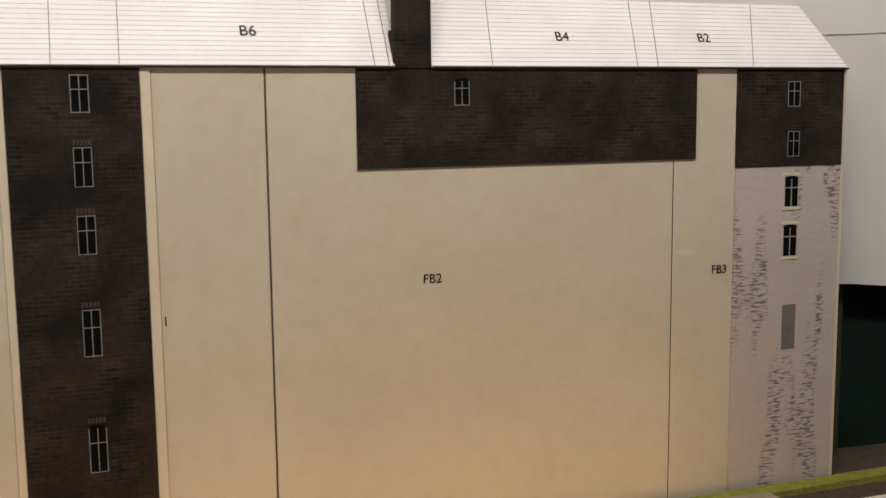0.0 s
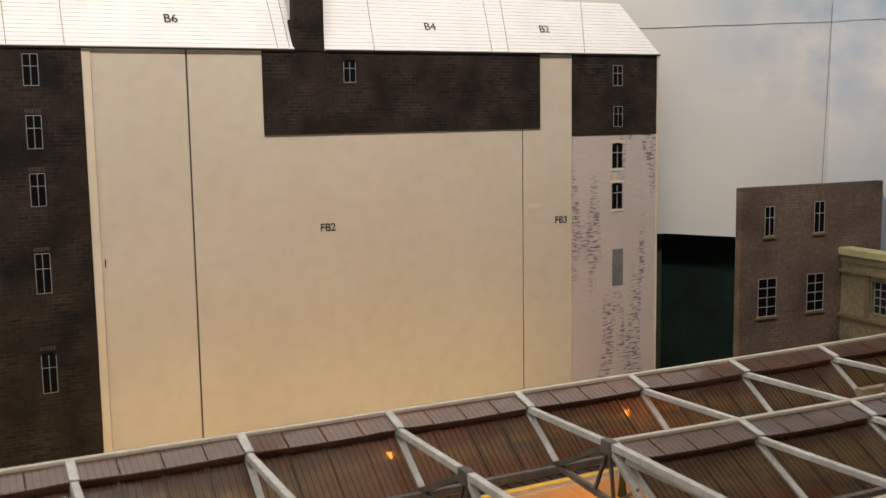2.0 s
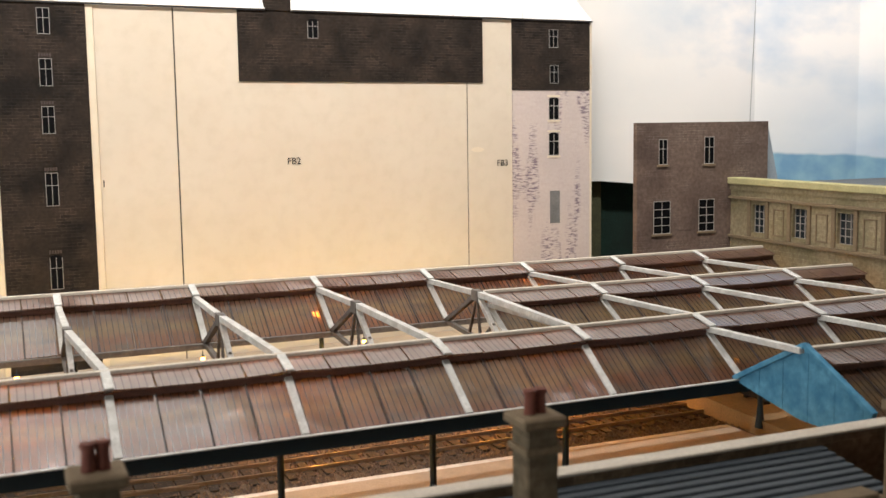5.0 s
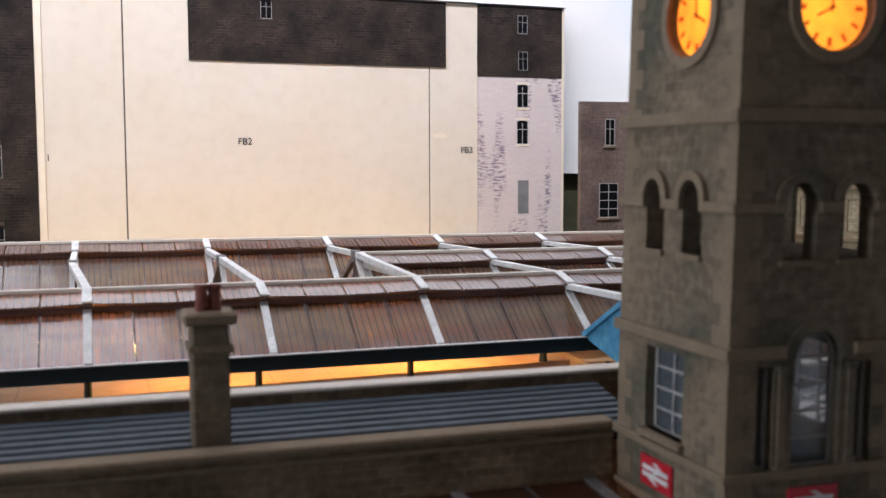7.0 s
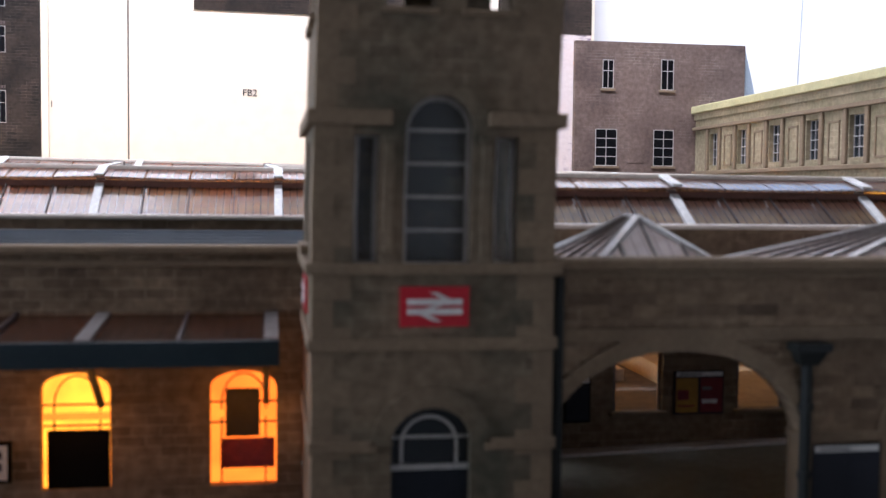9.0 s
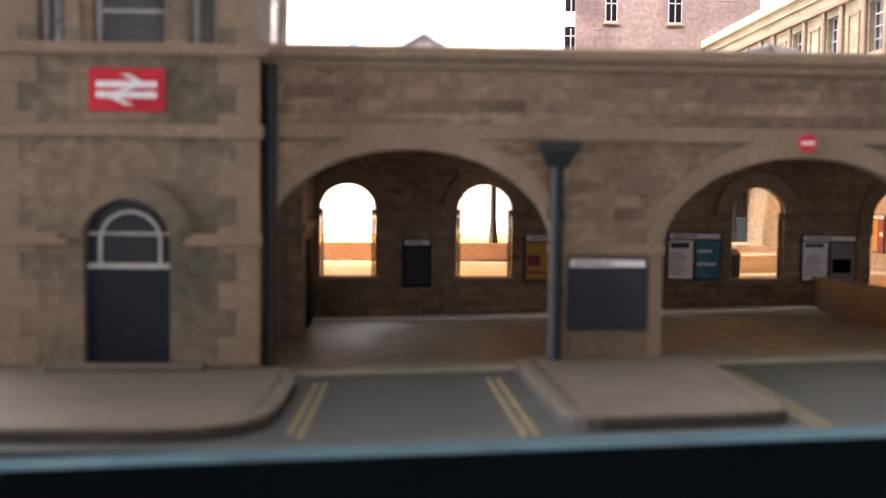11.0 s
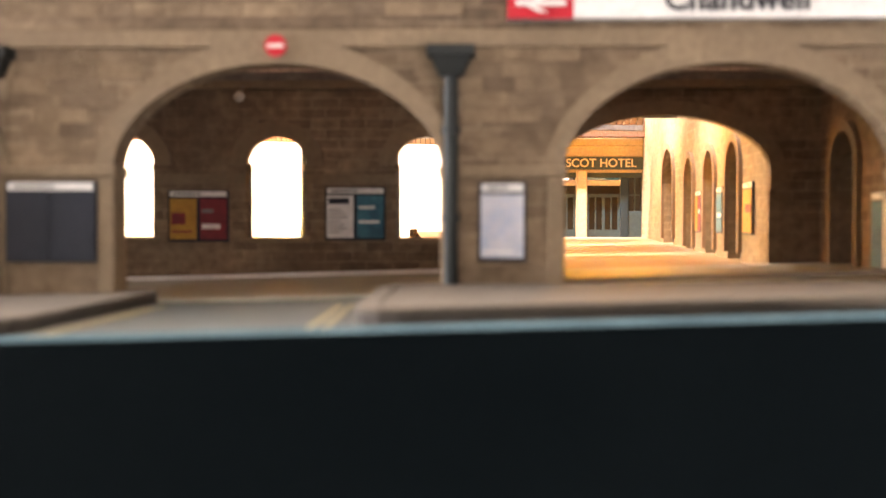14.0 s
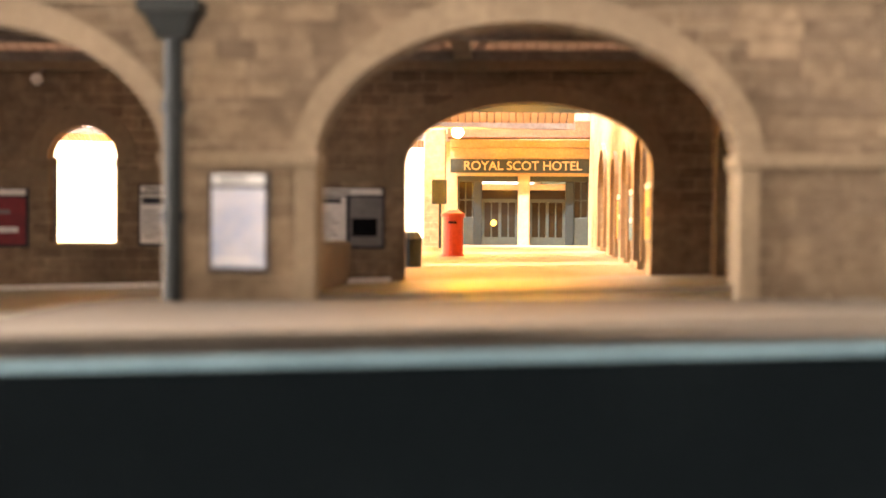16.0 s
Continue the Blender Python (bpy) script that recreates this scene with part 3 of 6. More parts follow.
def arrows(parent, u, z, wide, tall, pts):
    """The two bars and the zigzag of a railway sign, as plain white strokes on red."""
    bm = bmesh.new()
    t = 0.095 * tall / 0.64
    for zz in (z + 0.12 * tall, z - 0.12 * tall):
        block(bm, u - 0.40 * wide, u + 0.40 * wide, -0.075, -0.05, zz - t / 2, zz + t / 2, lambda x, d, h: pts(x, d, h))
    for (u0, z0), (u1, z1) in (((-0.02, 0.36), (0.24, 0.12)), ((-0.22, -0.12), (0.20, 0.12)), ((-0.26, -0.12), (0.04, -0.36))):
        p, q = (u + u0 * wide, z + z0 * tall), (u + u1 * wide, z + z1 * tall)
        prism(bm, pts, [(p[0] - t * 0.7, -0.048, p[1]), (p[0] + t * 0.7, -0.048, p[1]), (q[0] + t * 0.7, -0.048, q[1]), (q[0] - t * 0.7, -0.048, q[1])],
              [(p[0] - t * 0.7, -0.078, p[1]), (p[0] + t * 0.7, -0.078, p[1]), (q[0] + t * 0.7, -0.078, q[1]), (q[0] - t * 0.7, -0.078, q[1])])
    return part("white_stroke_emblem", bm, M_SIGNWHITE, parent, "white stroke emblem")


def road_z(x):
    """The road climbs gently past the porch."""
    return -0.13 + 0.03 * min(max(x - 21.5, 0), 20)


# ---- the room, the baseboard and the painted sheet ----
def shell(name, box, material, label, category):
    return tagged(boxed(name, box, material), label, category, "", "structure")


# unseen room: pale north wall brightens roof reflections, dark east wall dims them
shell("wall_north", (-125, 95, 58, 61, -130, 120), M_CEILING, "unseen off-white room wall that brightens roof reflections", "wall")
shell("wall_south", (-125, 95, -78, -75, -130, 120), M_ROOM, "plain grey room wall facing the layout", "wall")
shell("wall_west", (-128, -125, -78, 61, -130, 120), M_ROOM, "plain grey room side wall", "wall")
shell("wall_east", (95, 98, -78, 61, -130, 120), M_DARKSIDE, "unseen dark grey room wall that dims roof reflections", "wall")
shell("ceiling", (-128, 98, -78, 61, 120, 123), M_CEILING, "plain off-white room ceiling", "ceiling")
shell("floor", (-128, 98, -78, 61, -133, -130), M_ROOM, "plain grey room floor", "floor")

bm = bmesh.new()
block(bm, -70, 80, -9.2, 57, -14, -0.36)
solid("ground", bm, M_GROUND, "brown painted baseboard top under the layout", "baseboard", kind="structure")


def lip_pts(u, d, z):
    return Vector((u, -10.75 + 0.02 * (u - 30) + d, z + 0.16 + 0.032 * (min(max(u, 8), 48) - 30))) * U


edge = thing("baseboard_edge", (20, -13.5, -3), "black painted baseboard fascia with a pale blue top edge", "baseboard edge", kind="structure")
def fascia_pts(u, d, z):
    p = lip_pts(u, d, z)
    return p if z > -1 else Vector((p.x, p.y, -14 * U))


LIP_X = [-40, 8, 48, 70]
for name, d0, d1, z0, z1, material, label in (("fascia_board", 0.0, 0.5, -14, -0.012, M_FASCIA, "black painted fascia board"), ("top_edge", 0.01, 0.53, -0.012, 0.0, M_LIP, "pale blue painted top edge")):
    bm = bmesh.new()
    for a, b in zip(LIP_X, LIP_X[1:]):
        block(bm, a, b, d0, d1, z0, z1, lip_pts if z0 > -1 else fascia_pts)
    part(name, bm, material, edge, label)

sheet = thing("backdrop", (20, 51, 9.6), "painted sky sheet with clouds and blue hills", "backdrop", kind="structure")
bm = bmesh.new()
plan = [(-70, 52.5), (-20, 51.5), (20, 51), (40, 50.5), (54, 50), (62, 47), (68, 41), (72, 32), (74, 18), (75, 0), (75, -12)]
fine = []
for (xa, ya), (xb, yb) in zip(plan, plan[1:]):
    fine += [(xa + (xb - xa) * k / 4, ya + (yb - ya) * k / 4) for k in range(4)]
fine.append(plan[-1])
cols = []
for x, y in fine:
    foot = 10.1 - 0.10 * max(0, min(x, 50) - 39)
    cols.append([bm.verts.new(Vector((x, y + dy, z)) * U) for dy, z in ((0, foot), (0, 36), (0.3, 36), (0.3, foot))])
for a, b in zip(cols, cols[1:]):
    for k in range(4):
        bm.faces.new((a[k], b[k], b[(k + 1) % 4], a[(k + 1) % 4]))
bm.faces.new(cols[0]), bm.faces.new(cols[-1][::-1])
part("sky_sheet", bm, M_SKY, sheet)
def sheet_y(x):
    """Where the sheet stands at x along its straight and first bent runs."""
    for (xa, ya), (xb, yb) in zip(plan, plan[1:]):
        if xa <= x <= xb:
            return ya + (yb - ya) * (x - xa) / (xb - xa)


bm = bmesh.new()
for k in range(18):
    a, b = 36 + 1.6 * k, 37.6 + 1.6 * k
    beam(bm, (a, sheet_y(a) - 0.04, 23.66 + 0.046 * (a - 36) + 0.02 * math.sin(1.7 * k)), (b, sheet_y(b) - 0.04, 23.66 + 0.046 * (b - 36) + 0.02 * math.sin(1.7 * (k + 1))), 0.025, 0.025)
part("sheet_joint", bm, M_SHEETGREY, sheet, "thin grey joint across the sky sheet")
bm = bmesh.new()
beam(bm, (54.0, sheet_y(54.0) - 0.03, 26.5), (53.4, sheet_y(53.4) - 0.03, 10.5), 0.03, 0.03)
part("sheet_joint", bm, M_SHEETGREY, sheet, "thin grey joint down the sky sheet")
bm = bmesh.new()
block(bm, 40.6, 60, 52.5, 52.8, -0.4, 12)
solid("green_screen_board", bm, M_OLIVE, "dark green board in the gap under the sky sheet", "board")
bm = bmesh.new()
block(bm, 38.3, 40.5, 51.6, 51.9, -0.4, 12)
solid("olive_strip_board", bm, plain("olive_card", (0.075, 0.072, 0.035), (0.05, 0.05, 0.026), 0.9), "narrow olive board beside the mill end", "board")

# ---- the flat mill front against the sky sheet ----
FB0, FBA = Vector((1.967, 46.121, 0)), math.atan2(2.286, 35.62)
FBD, FBN = Vector((math.cos(FBA), math.sin(FBA), 0)), Vector((-math.sin(FBA), math.cos(FBA), 0))


def fb(u, d, z):
    return (FB0 + FBD * u + FBN * d + Vector((0, 0, z))) * U


mill = thing("mill_building", fb(15, 0, -0.3) / U, "tall unfinished card mill front with cream panels and dark bays", "building")


def mill_part(name, box, material, label="", soft=0.0):
    return boxed(name, box, material, mill, label, fb, soft)


mill_part("cream_panel", (0.42, 5.10, 0.0, 0.5, -0.36, 21.84), M_CREAM, "plain cream card panel with a pencilled number", 0.03)
mill_part("cream_panel", (5.19, 25.39, 0.0, 0.5, -0.36, 21.84), M_CREAM, "wide plain cream card panel", 0.03)
mill_part("cream_panel", (25.46, 29.04, 0.0, 0.5, -0.36, 21.84), M_CREAM, "plain cream card panel", 0.03)
# strips in the gaps are coloured as the shade in them
mill_part("seam", (5.10, 5.19, 0.06, 0.5, -0.36, 21.84), M_SEAM, "strip coloured as the shade in the gap between two panels")
mill_part("seam", (25.38, 25.47, 0.06, 0.5, -0.36, 17.4), M_SEAM, "strip coloured as the shade in the gap between two panels")
mill_part("card_edge", (-0.02, 0.42, -0.08, 0.5, -0.36, 21.84), M_CREAM_EDGE, "pale cut card edge", 0.03)
mill_part("card_edge", (35.62, 35.85, -0.05, 0.5, -0.25, 21.84), M_CREAM_EDGE, "pale cut card edge", 0.03)
mill_part("dark_brick_bay", (-5.22, -0.02, -0.12, 0.5, -0.36, 21.86), M_DARK, "dark brick-paper bay with printed windows")
mill_part("card_edge", (-5.55, -5.22, -0.08, 0.5, -0.36, 21.84), M_CREAM_EDGE, "pale cut card edge", 0.03)
mill_part("cream_panel", (-26, -5.55, 0.0, 0.5, -0.36, 21.84), M_CREAM, "plain cream card panel", 0.03)
mill_part("dark_brick_band", (9.14, 26.62, -0.10, 0.0, 17.40, 21.86), M_DARK, "dark brick-paper band under the eave", 0.0)
mill_part("dark_brick_bay", (29.02, 35.62, -0.10, 0.5, 16.88, 21.86), M_DARK, "dark brick-paper top of the end bay")
mill_part("whitewashed_bay", (29.04, 35.62, -0.06, 0.5, -0.25, 16.88), M_WHITEWASH, "patchy whitewashed brick-paper bay")
mill_part("chimney_breast", (10.97, 12.62, -0.18, 0.5, 21.86, 31.0), M_DARK, "dark brick chimney rising through the roof")
bm = bmesh.new()
block(bm, -26, 46, -1.5, -0.46, -0.36, -0.02, fb)
solid("moss_strip", bm, M_MOSS, "yellow-green scatter strip along the mill foot", "ground cover", kind="structure")
mill_part("chimney_flashing", (10.83, 10.97, -0.2, 0.5, 21.9, 23.5), M_DARK, "torn brick-paper tab beside the chimney")
# a pale oval paints the bright highlight of a curl in one panel
bm = bmesh.new()
disc(bm, 26.2, 12.72, 0.3, -0.012, 0.01, lambda u, d, z: fb(26.2 + (u - 26.2) * 1.7, d, 12.72 + (z - 12.72) * 0.6), 14)
part("tape_scrap", bm, M_CREAM_EDGE, mill, "pale oval painted as the highlight on a card curl")


def printed_window(u0, u1, z0, z1, d, surround=None, arched=False, grey=False, pts=fb, parent=mill, rows=2, cols=2, bar=M_GREYBAR, edge_w=0.034):
    """A window printed on card: dark panes, thin grey bars, sometimes a pale surround."""
    o = (u0, u1, z0, z1 - 0.13 if arched else z1, z1)
    bm = bmesh.new()
    if arched:
        head_fill(bm, o, d - 0.012, d, pts, 8)
    else:
        block(bm, u0, u1, d - 0.012, d, z0, z1, pts)
    w = part("window", bm, M_GREYPRINT if grey else M_BLACK, parent, "printed grey blind window" if grey else "printed dark sash window")
    if surround:
        bm = bmesh.new()
        block(bm, u0 - 0.12, u1 + 0.12, d - 0.05, d, z0 - 0.16, z0 - 0.02, pts)
        block(bm, u0 - 0.12, u1 + 0.12, d - 0.05, d, z1 + 0.02, z1 + 0.17, pts)
        part("window_sill", bm, surround, w, "pale printed sill and lintel")
    if not grey:
        bm = bmesh.new()
        for k in range(cols + 1):
            x = u0 + (u1 - u0) * k / cols
            block(bm, x - edge_w / 2, x + edge_w / 2, d - 0.022, d - 0.013, z0, z1 - (0.15 if arched else 0), pts)
        for k in range(rows + 1):
            z = z0 + (z1 - z0) * (k / rows if rows != 2 or k != 1 else 0.62)
            if not (arched and k == rows):
                block(bm, u0 - edge_w / 2, u1 + edge_w / 2, d - 0.027, d - 0.018, z - edge_w / 2, z + edge_w / 2, pts)
        part("glazing_bar", bm, bar, w)
    return w


for z0, z1, arched in ((20.05, 21.53, 0), (17.06, 18.63, 0), (14.29, 15.86, 0), (10.04, 11.98, 0), (5.07, 7.11, 1)):
    printed_window(-2.72, -2.03, z0, z1, -0.12, arched=bool(arched))
for z in (18.75, 15.98, 12.1, 7.2):
    for k in range(5):
        mill_part("lintel_brick", (-2.74 + 0.15 * k, -2.63 + 0.15 * k, -0.135, -0.12, z, z + 0.2), M_BAR)
printed_window(13.76, 14.46, 20.19, 21.41, -0.10, arched=True)
printed_window(32.10, 32.83, 19.96, 21.21, -0.10)
printed_window(32.16, 32.86, 17.40, 18.67, -0.10)
printed_window(32.08, 32.93, 14.77, 16.37, -0.06, surround=M_CREAM_EDGE, arched=True, rows=2, bar=M_PALEBAR, edge_w=0.05)
printed_window(32.07, 32.93, 12.17, 13.83, -0.06, surround=M_CREAM_EDGE, arched=True, rows=2, bar=M_PALEBAR, edge_w=0.05)
printed_window(32.16, 33.01, 7.18, 9.57, -0.06, grey=True)

# roof sheets lean back from the eave
RIDGE_D, RIDGE_Z = 1.7, 25.14


def fb_roof(u, t, lift=0.0):
    """t: 0 at the eave, 1 at the ridge."""
    return fb(u, -0.16 + t * (RIDGE_D + 0.16) - lift * 0.7, 21.86 + t * (RIDGE_Z - 21.86) + lift * 0.7)


def roof_sheet(u0, u1, top0, top1):
    bm = bmesh.new()
    lo = [fb_roof(u0, 0), fb_roof(u1, 0), fb_roof(top1, 1), fb_roof(top0, 1)]
    hi = [fb_roof(u0, 0, 0.12), fb_roof(u1, 0, 0.12), fb_roof(top1, 1, 0.12), fb_roof(top0, 1, 0.12)]
    a, b = [bm.verts.new(p) for p in lo], [bm.verts.new(p) for p in hi]
    bm.faces.new(a[::-1]), bm.faces.new(b)
    for i in range(4):
        bm.faces.new((a[i], a[(i + 1) % 4], b[(i + 1) % 4], b[i]))
    return part("roof_sheet", bm, M_ROOFPAPER, mill, "white paper roof sheet with fine ruled lines")


roof_sheet(-26, 10.9, -26, 11.0)
roof_sheet(12.62, 35.7, 13.15, 33.9)
bm = bmesh.new()
for a, b in ((-26, 10.9), (12.68, 35.8)):
    block(bm, a, b, -0.22, -0.10, 21.83, 21.91, fb)
part("eave_line", bm, M_INK, mill, "thin dark eave line")
for u, lean in ((-6.6, 0.05), (-3.42, 0.08), (-0.8, 0.12), (9.95, 0.0), (10.62, 0.0), (15.56, 0.4), (23.15, 0.46), (24.28, 0.55), (29.8, 1.02)):
    bm = bmesh.new()
    a = [fb_roof(u, 0.01, 0.125), fb_roof(u + 0.035, 0.01, 0.125), fb_roof(u + 0.035 + lean, 0.99, 0.125), fb_roof(u + lean, 0.99, 0.125)]
    b = [fb_roof(u, 0.01, 0.14), fb_roof(u + 0.035, 0.01, 0.14), fb_roof(u + 0.035 + lean, 0.99, 0.14), fb_roof(u + lean, 0.99, 0.14)]
    va, vb = [bm.verts.new(p) for p in a], [bm.verts.new(p) for p in b]
    bm.faces.new(va[::-1]), bm.faces.new(vb)
    for i in range(4):
        bm.faces.new((va[i], va[(i + 1) % 4], vb[(i + 1) % 4], vb[i]))
    part("pencil_line", bm, M_FADED_INK, mill)
slope = math.atan2(RIDGE_Z - 21.86, RIDGE_D + 0.16)
ROOF_TURN = Euler((slope, 0, FBA)).to_matrix()
for word, u, t in (("B6", 4.58, 0.44), ("B4", 19.47, 0.42), ("B2", 27.36, 0.43)):
    lettering("panel_mark", word, 0.72, M_INK, mill, fb_roof(u, t, 0.15) / U, ROOF_TURN, "black printed panel mark " + word)
for word, u, z in (("FB2", 12.61, 12.26), ("FB3", 28.2, 11.72), ("1", 0.60, 11.22)):
    lettering("panel_mark", word, 0.62, M_INK, mill, fb(u, -0.03, z) / U, facing(math.degrees(FBA)), "black printed panel mark " + word)

# ---- the brown brick block and the stone range beside it ----
brick_house = thing("brick_building", (37, 34.2, 0), "flat brown brick-paper building front with barred windows and hotel doors", "building")
BY = 33.9
house_pts = on_front(BY)
bm = bmesh.new()
pierced(bm, 32.3, 42.1, 5.6, 14.42, 0.0, 0.4, [], house_pts)
part("wall", bm, M_BROWN, brick_house, "brown brick-paper upper wall")
for x0, z0, x1, z1, r in ((33.85, 11.88, 34.45, 13.4, 2), (37.2, 11.86, 37.9, 13.5, 2), (33.5, 7.64, 34.7, 9.63, 4), (36.83, 7.66, 37.97, 9.63, 4)):
    w = printed_window(x0, x1, z0, z1, -0.02, pts=house_pts, parent=brick_house, rows=r, bar=M_PALEBAR, edge_w=0.04)
    boxed("sill", (x0 - 0.12, x1 + 0.12, -0.1, 0.0, z0 - 0.14, z0 - 0.02), M_TRIM, w, "", house_pts)
bm = bmesh.new()
block(bm, 35.3, 36.3, -0.03, 0.0, 7.8, 9.35, house_pts)
part("blind_panel", bm, M_BROWN, brick_house, "bricked-up blind panel")
bm = bmesh.new()
prism(bm, same_place, [(42.1, 34.0, 14.4), (42.1, 34.0, 6), (44.2, 34.0, 6)], [(42.1, 34.25, 14.4), (42.1, 34.25, 6), (44.2, 34.25, 6)])
part("card_brace", bm, plain("grey_card", (0.33, 0.37, 0.40), (0.29, 0.33, 0.36)), brick_house, "plain grey card brace at the corner")

stone_range = thing("stone_building", (39, 20, 0), "long low stone-paper range with barred windows and a mossy cornice", "building")


def range_pts(u, d, z):
    return Vector((38.55 + 0.028 * (u - 8) + d, u, z)) * U


WIN = [(31.1 - 3.7 * k - 0.63, 31.1 - 3.7 * k + 0.63, 7.66, 9.36, 9.36) for k in range(7)]
NICHE = [(29.25 - 3.7 * k - 0.6, 29.25 - 3.7 * k + 0.6, 7.6, 9.2, 9.2) for k in range(6)]
LOW = [(y - 0.75, y + 0.75, 0.2, 2.5, 3.3) for y in (7.0, 10.2, 13.6)] + [(16.9, 19.4, 0.2, 2.7, 3.9)]
bm = bmesh.new()
pierced(bm, 2.0, 34.2, -0.3, 10.2, 0.0, 0.6, WIN + LOW, range_pts, 8)
part("wall", bm, M_GREEN_STONE, stone_range, "pale stone-paper wall")
boxed("cornice", (1.8, 34.2, -0.28, 0.7, 10.55, 10.95), M_GREEN_TRIM, stone_range, "mossy yellow cornice", range_pts, 0.04)
boxed("frieze", (1.9, 34.2, -0.10, 0.6, 10.2, 10.55), M_GREEN_STONE, stone_range, "", range_pts)
boxed("moulding", (1.9, 34.2, -0.2, 0.0, 9.62, 9.80), M_TRIM, stone_range, "pale stone moulding over the windows", range_pts, 0.03)
boxed("sill_band", (1.9, 34.2, -0.2, 0.0, 7.18, 7.38), M_TRIM, stone_range, "pale stone sill band", range_pts, 0.03)
boxed("lead_roof", (1.9, 34.2, 0.6, 14, 10.3, 10.5), M_SLATE, stone_range, "flat grey roof", range_pts)
for o in NICHE:
    bm = bmesh.new()
    for box in ((o[0] + 0.12, o[0] + 0.2, 7.6, 9.2), (o[1] - 0.2, o[1] - 0.12, 7.6, 9.2), (o[0] + 0.12, o[1] - 0.12, 9.12, 9.2), (o[0] + 0.12, o[1] - 0.12, 7.6, 7.68)):
        block(bm, box[0], box[1], -0.05, 0.0, box[2], box[3], range_pts)
    part("blind_niche", bm, M_TRIM, stone_range, "shallow blind niche")
for o in WIN:
    boxed("pilaster", (o[0] - 0.36, o[0] - 0.08, -0.14, 0.0, 7.4, 9.62), M_TRIM, stone_range, "", range_pts, 0.03)
    boxed("pilaster", (o[1] + 0.08, o[1] + 0.36, -0.14, 0.0, 7.4, 9.62), M_TRIM, stone_range, "", range_pts, 0.03)
    bm = bmesh.new()
    block(bm, o[0], o[1], 0.25, 0.3, o[2], o[4], range_pts)
    w = part("window", bm, M_PANE, stone_range, "dark window with white bars")
    bm = bmesh.new()
    for k in range(4):
        x = o[0] + (o[1] - o[0]) * k / 3
        block(bm, x - 0.02, x + 0.02, 0.2, 0.25, o[2], o[4], range_pts)
    for k in range(5):
        z = o[2] + (o[4] - o[2]) * k / 4
        block(bm, o[0], o[1], 0.19, 0.24, z - 0.02, z + 0.02, range_pts)
    part("glazing_bar", bm, M_PALEBAR, w)
for o in LOW:
    bm = bmesh.new()
    ring(bm, o, 0.2, -0.1, 0.0, range_pts, 10, 2.0)
    part("arch_moulding", bm, M_TRIM, stone_range, "pale arch moulding")
    bm = bmesh.new()
    head_fill(bm, o, 0.35, 0.4, range_pts, 8)
    part("doorway_lining", bm, M_DOOR, stone_range, "dark doors set back in the arch")

# hotel doors at the end of the concourse
HY = 26.0
hotel_pts = on_front(HY)
M_CREAMPAINT = plain("cream_paint", (0.50, 0.40, 0.26), (0.42, 0.33, 0.21))
M_HOTELTEAL = plain("grey_teal_shop_paint", (0.034, 0.054, 0.056), (0.024, 0.040, 0.042), 0.6, scale=2.0, rise=0.05)
M_HOTELPANE = pane_glass("brown_door_pane", (0.016, 0.013, 0.008))
hotel = thing("hotel_entrance", (36.5, HY, 0.6), "cream hotel entrance with dark doors under a lettered board", "shopfront")
DOORS = [(33.78, 36.22, 0.3, 3.44, 3.44), (36.70, 39.09, 0.3, 3.44, 3.44)]
bm = bmesh.new()
pierced(bm, 32.7, 40.4, 0.3, 5.7, 0.0, 0.4, DOORS, hotel_pts)
part("wall", bm, M_CREAMPAINT, hotel, "cream painted front wall")
for k, (a, b, *rest) in enumerate(DOORS):
    side0, side1, post0, door0, door1 = (a, a + 0.66, a + 0.66, a + 1.0, b) if k == 0 else (b - 0.66, b, b - 0.96, a, b - 0.96)
    boxed("door_head", (a, b, 0.05, 0.3, 3.22, 3.44), M_HOTELTEAL, hotel, "grey teal door head", hotel_pts)
    boxed("side_panel", (side0, side1, 0.05, 0.3, 0.4, 1.78), M_HOTELTEAL, hotel, "grey teal side panel", hotel_pts, 0.02)
    light = boxed("side_light", (side0, side1, 0.2, 0.25, 1.78, 3.22), M_HOTELPANE, hotel, "small dark side window", hotel_pts)
    for u in (side0 + 0.05, (side0 + side1) / 2, side1 - 0.05):
        boxed("glazing_bar", (u - 0.03, u + 0.03, 0.14, 0.2, 1.78, 3.22), M_HOTELTEAL, light, "", hotel_pts)
    boxed("glazing_bar", (side0, side1, 0.13, 0.2, 2.45, 2.51), M_HOTELTEAL, light, "", hotel_pts)
    boxed("door_post", (post0, post0 + 0.34, -0.02, 0.3, 0.4, 3.22), M_TEAL, hotel, "dark teal door post", hotel_pts, 0.02)
    boxed("transom", (door0, door1, 0.0, 0.3, 2.88, 3.12), M_CREAMPAINT, hotel, "cream transom", hotel_pts, 0.02)
    boxed("fanlight", (door0, door1, 0.2, 0.25, 2.52, 2.88), M_HOTELPANE, hotel, "dark fanlight", hotel_pts)
    boxed("transom", (door0, door1, 0.06, 0.3, 2.38, 2.52), M_HOTELTEAL, hotel, "", hotel_pts)
    leaf = boxed("door", (door0, door1, 0.16, 0.22, 0.4, 2.38), M_HOTELPANE, hotel, "dark glazed double door", hotel_pts)
    for n in range(5):
        u = door0 + 0.04 + (door1 - door0 - 0.08) * n / 4
        wide = 0.06 if n in (0, 2, 4) else 0.028
        boxed("door_bar", (u - wide, u + wide, 0.1, 0.16, 0.4, 2.38), M_HOTELTEAL, leaf, "", hotel_pts)
    boxed("door_rail", (door0, door1, 0.09, 0.16, 0.4, 0.98), M_HOTELTEAL, leaf, "", hotel_pts)
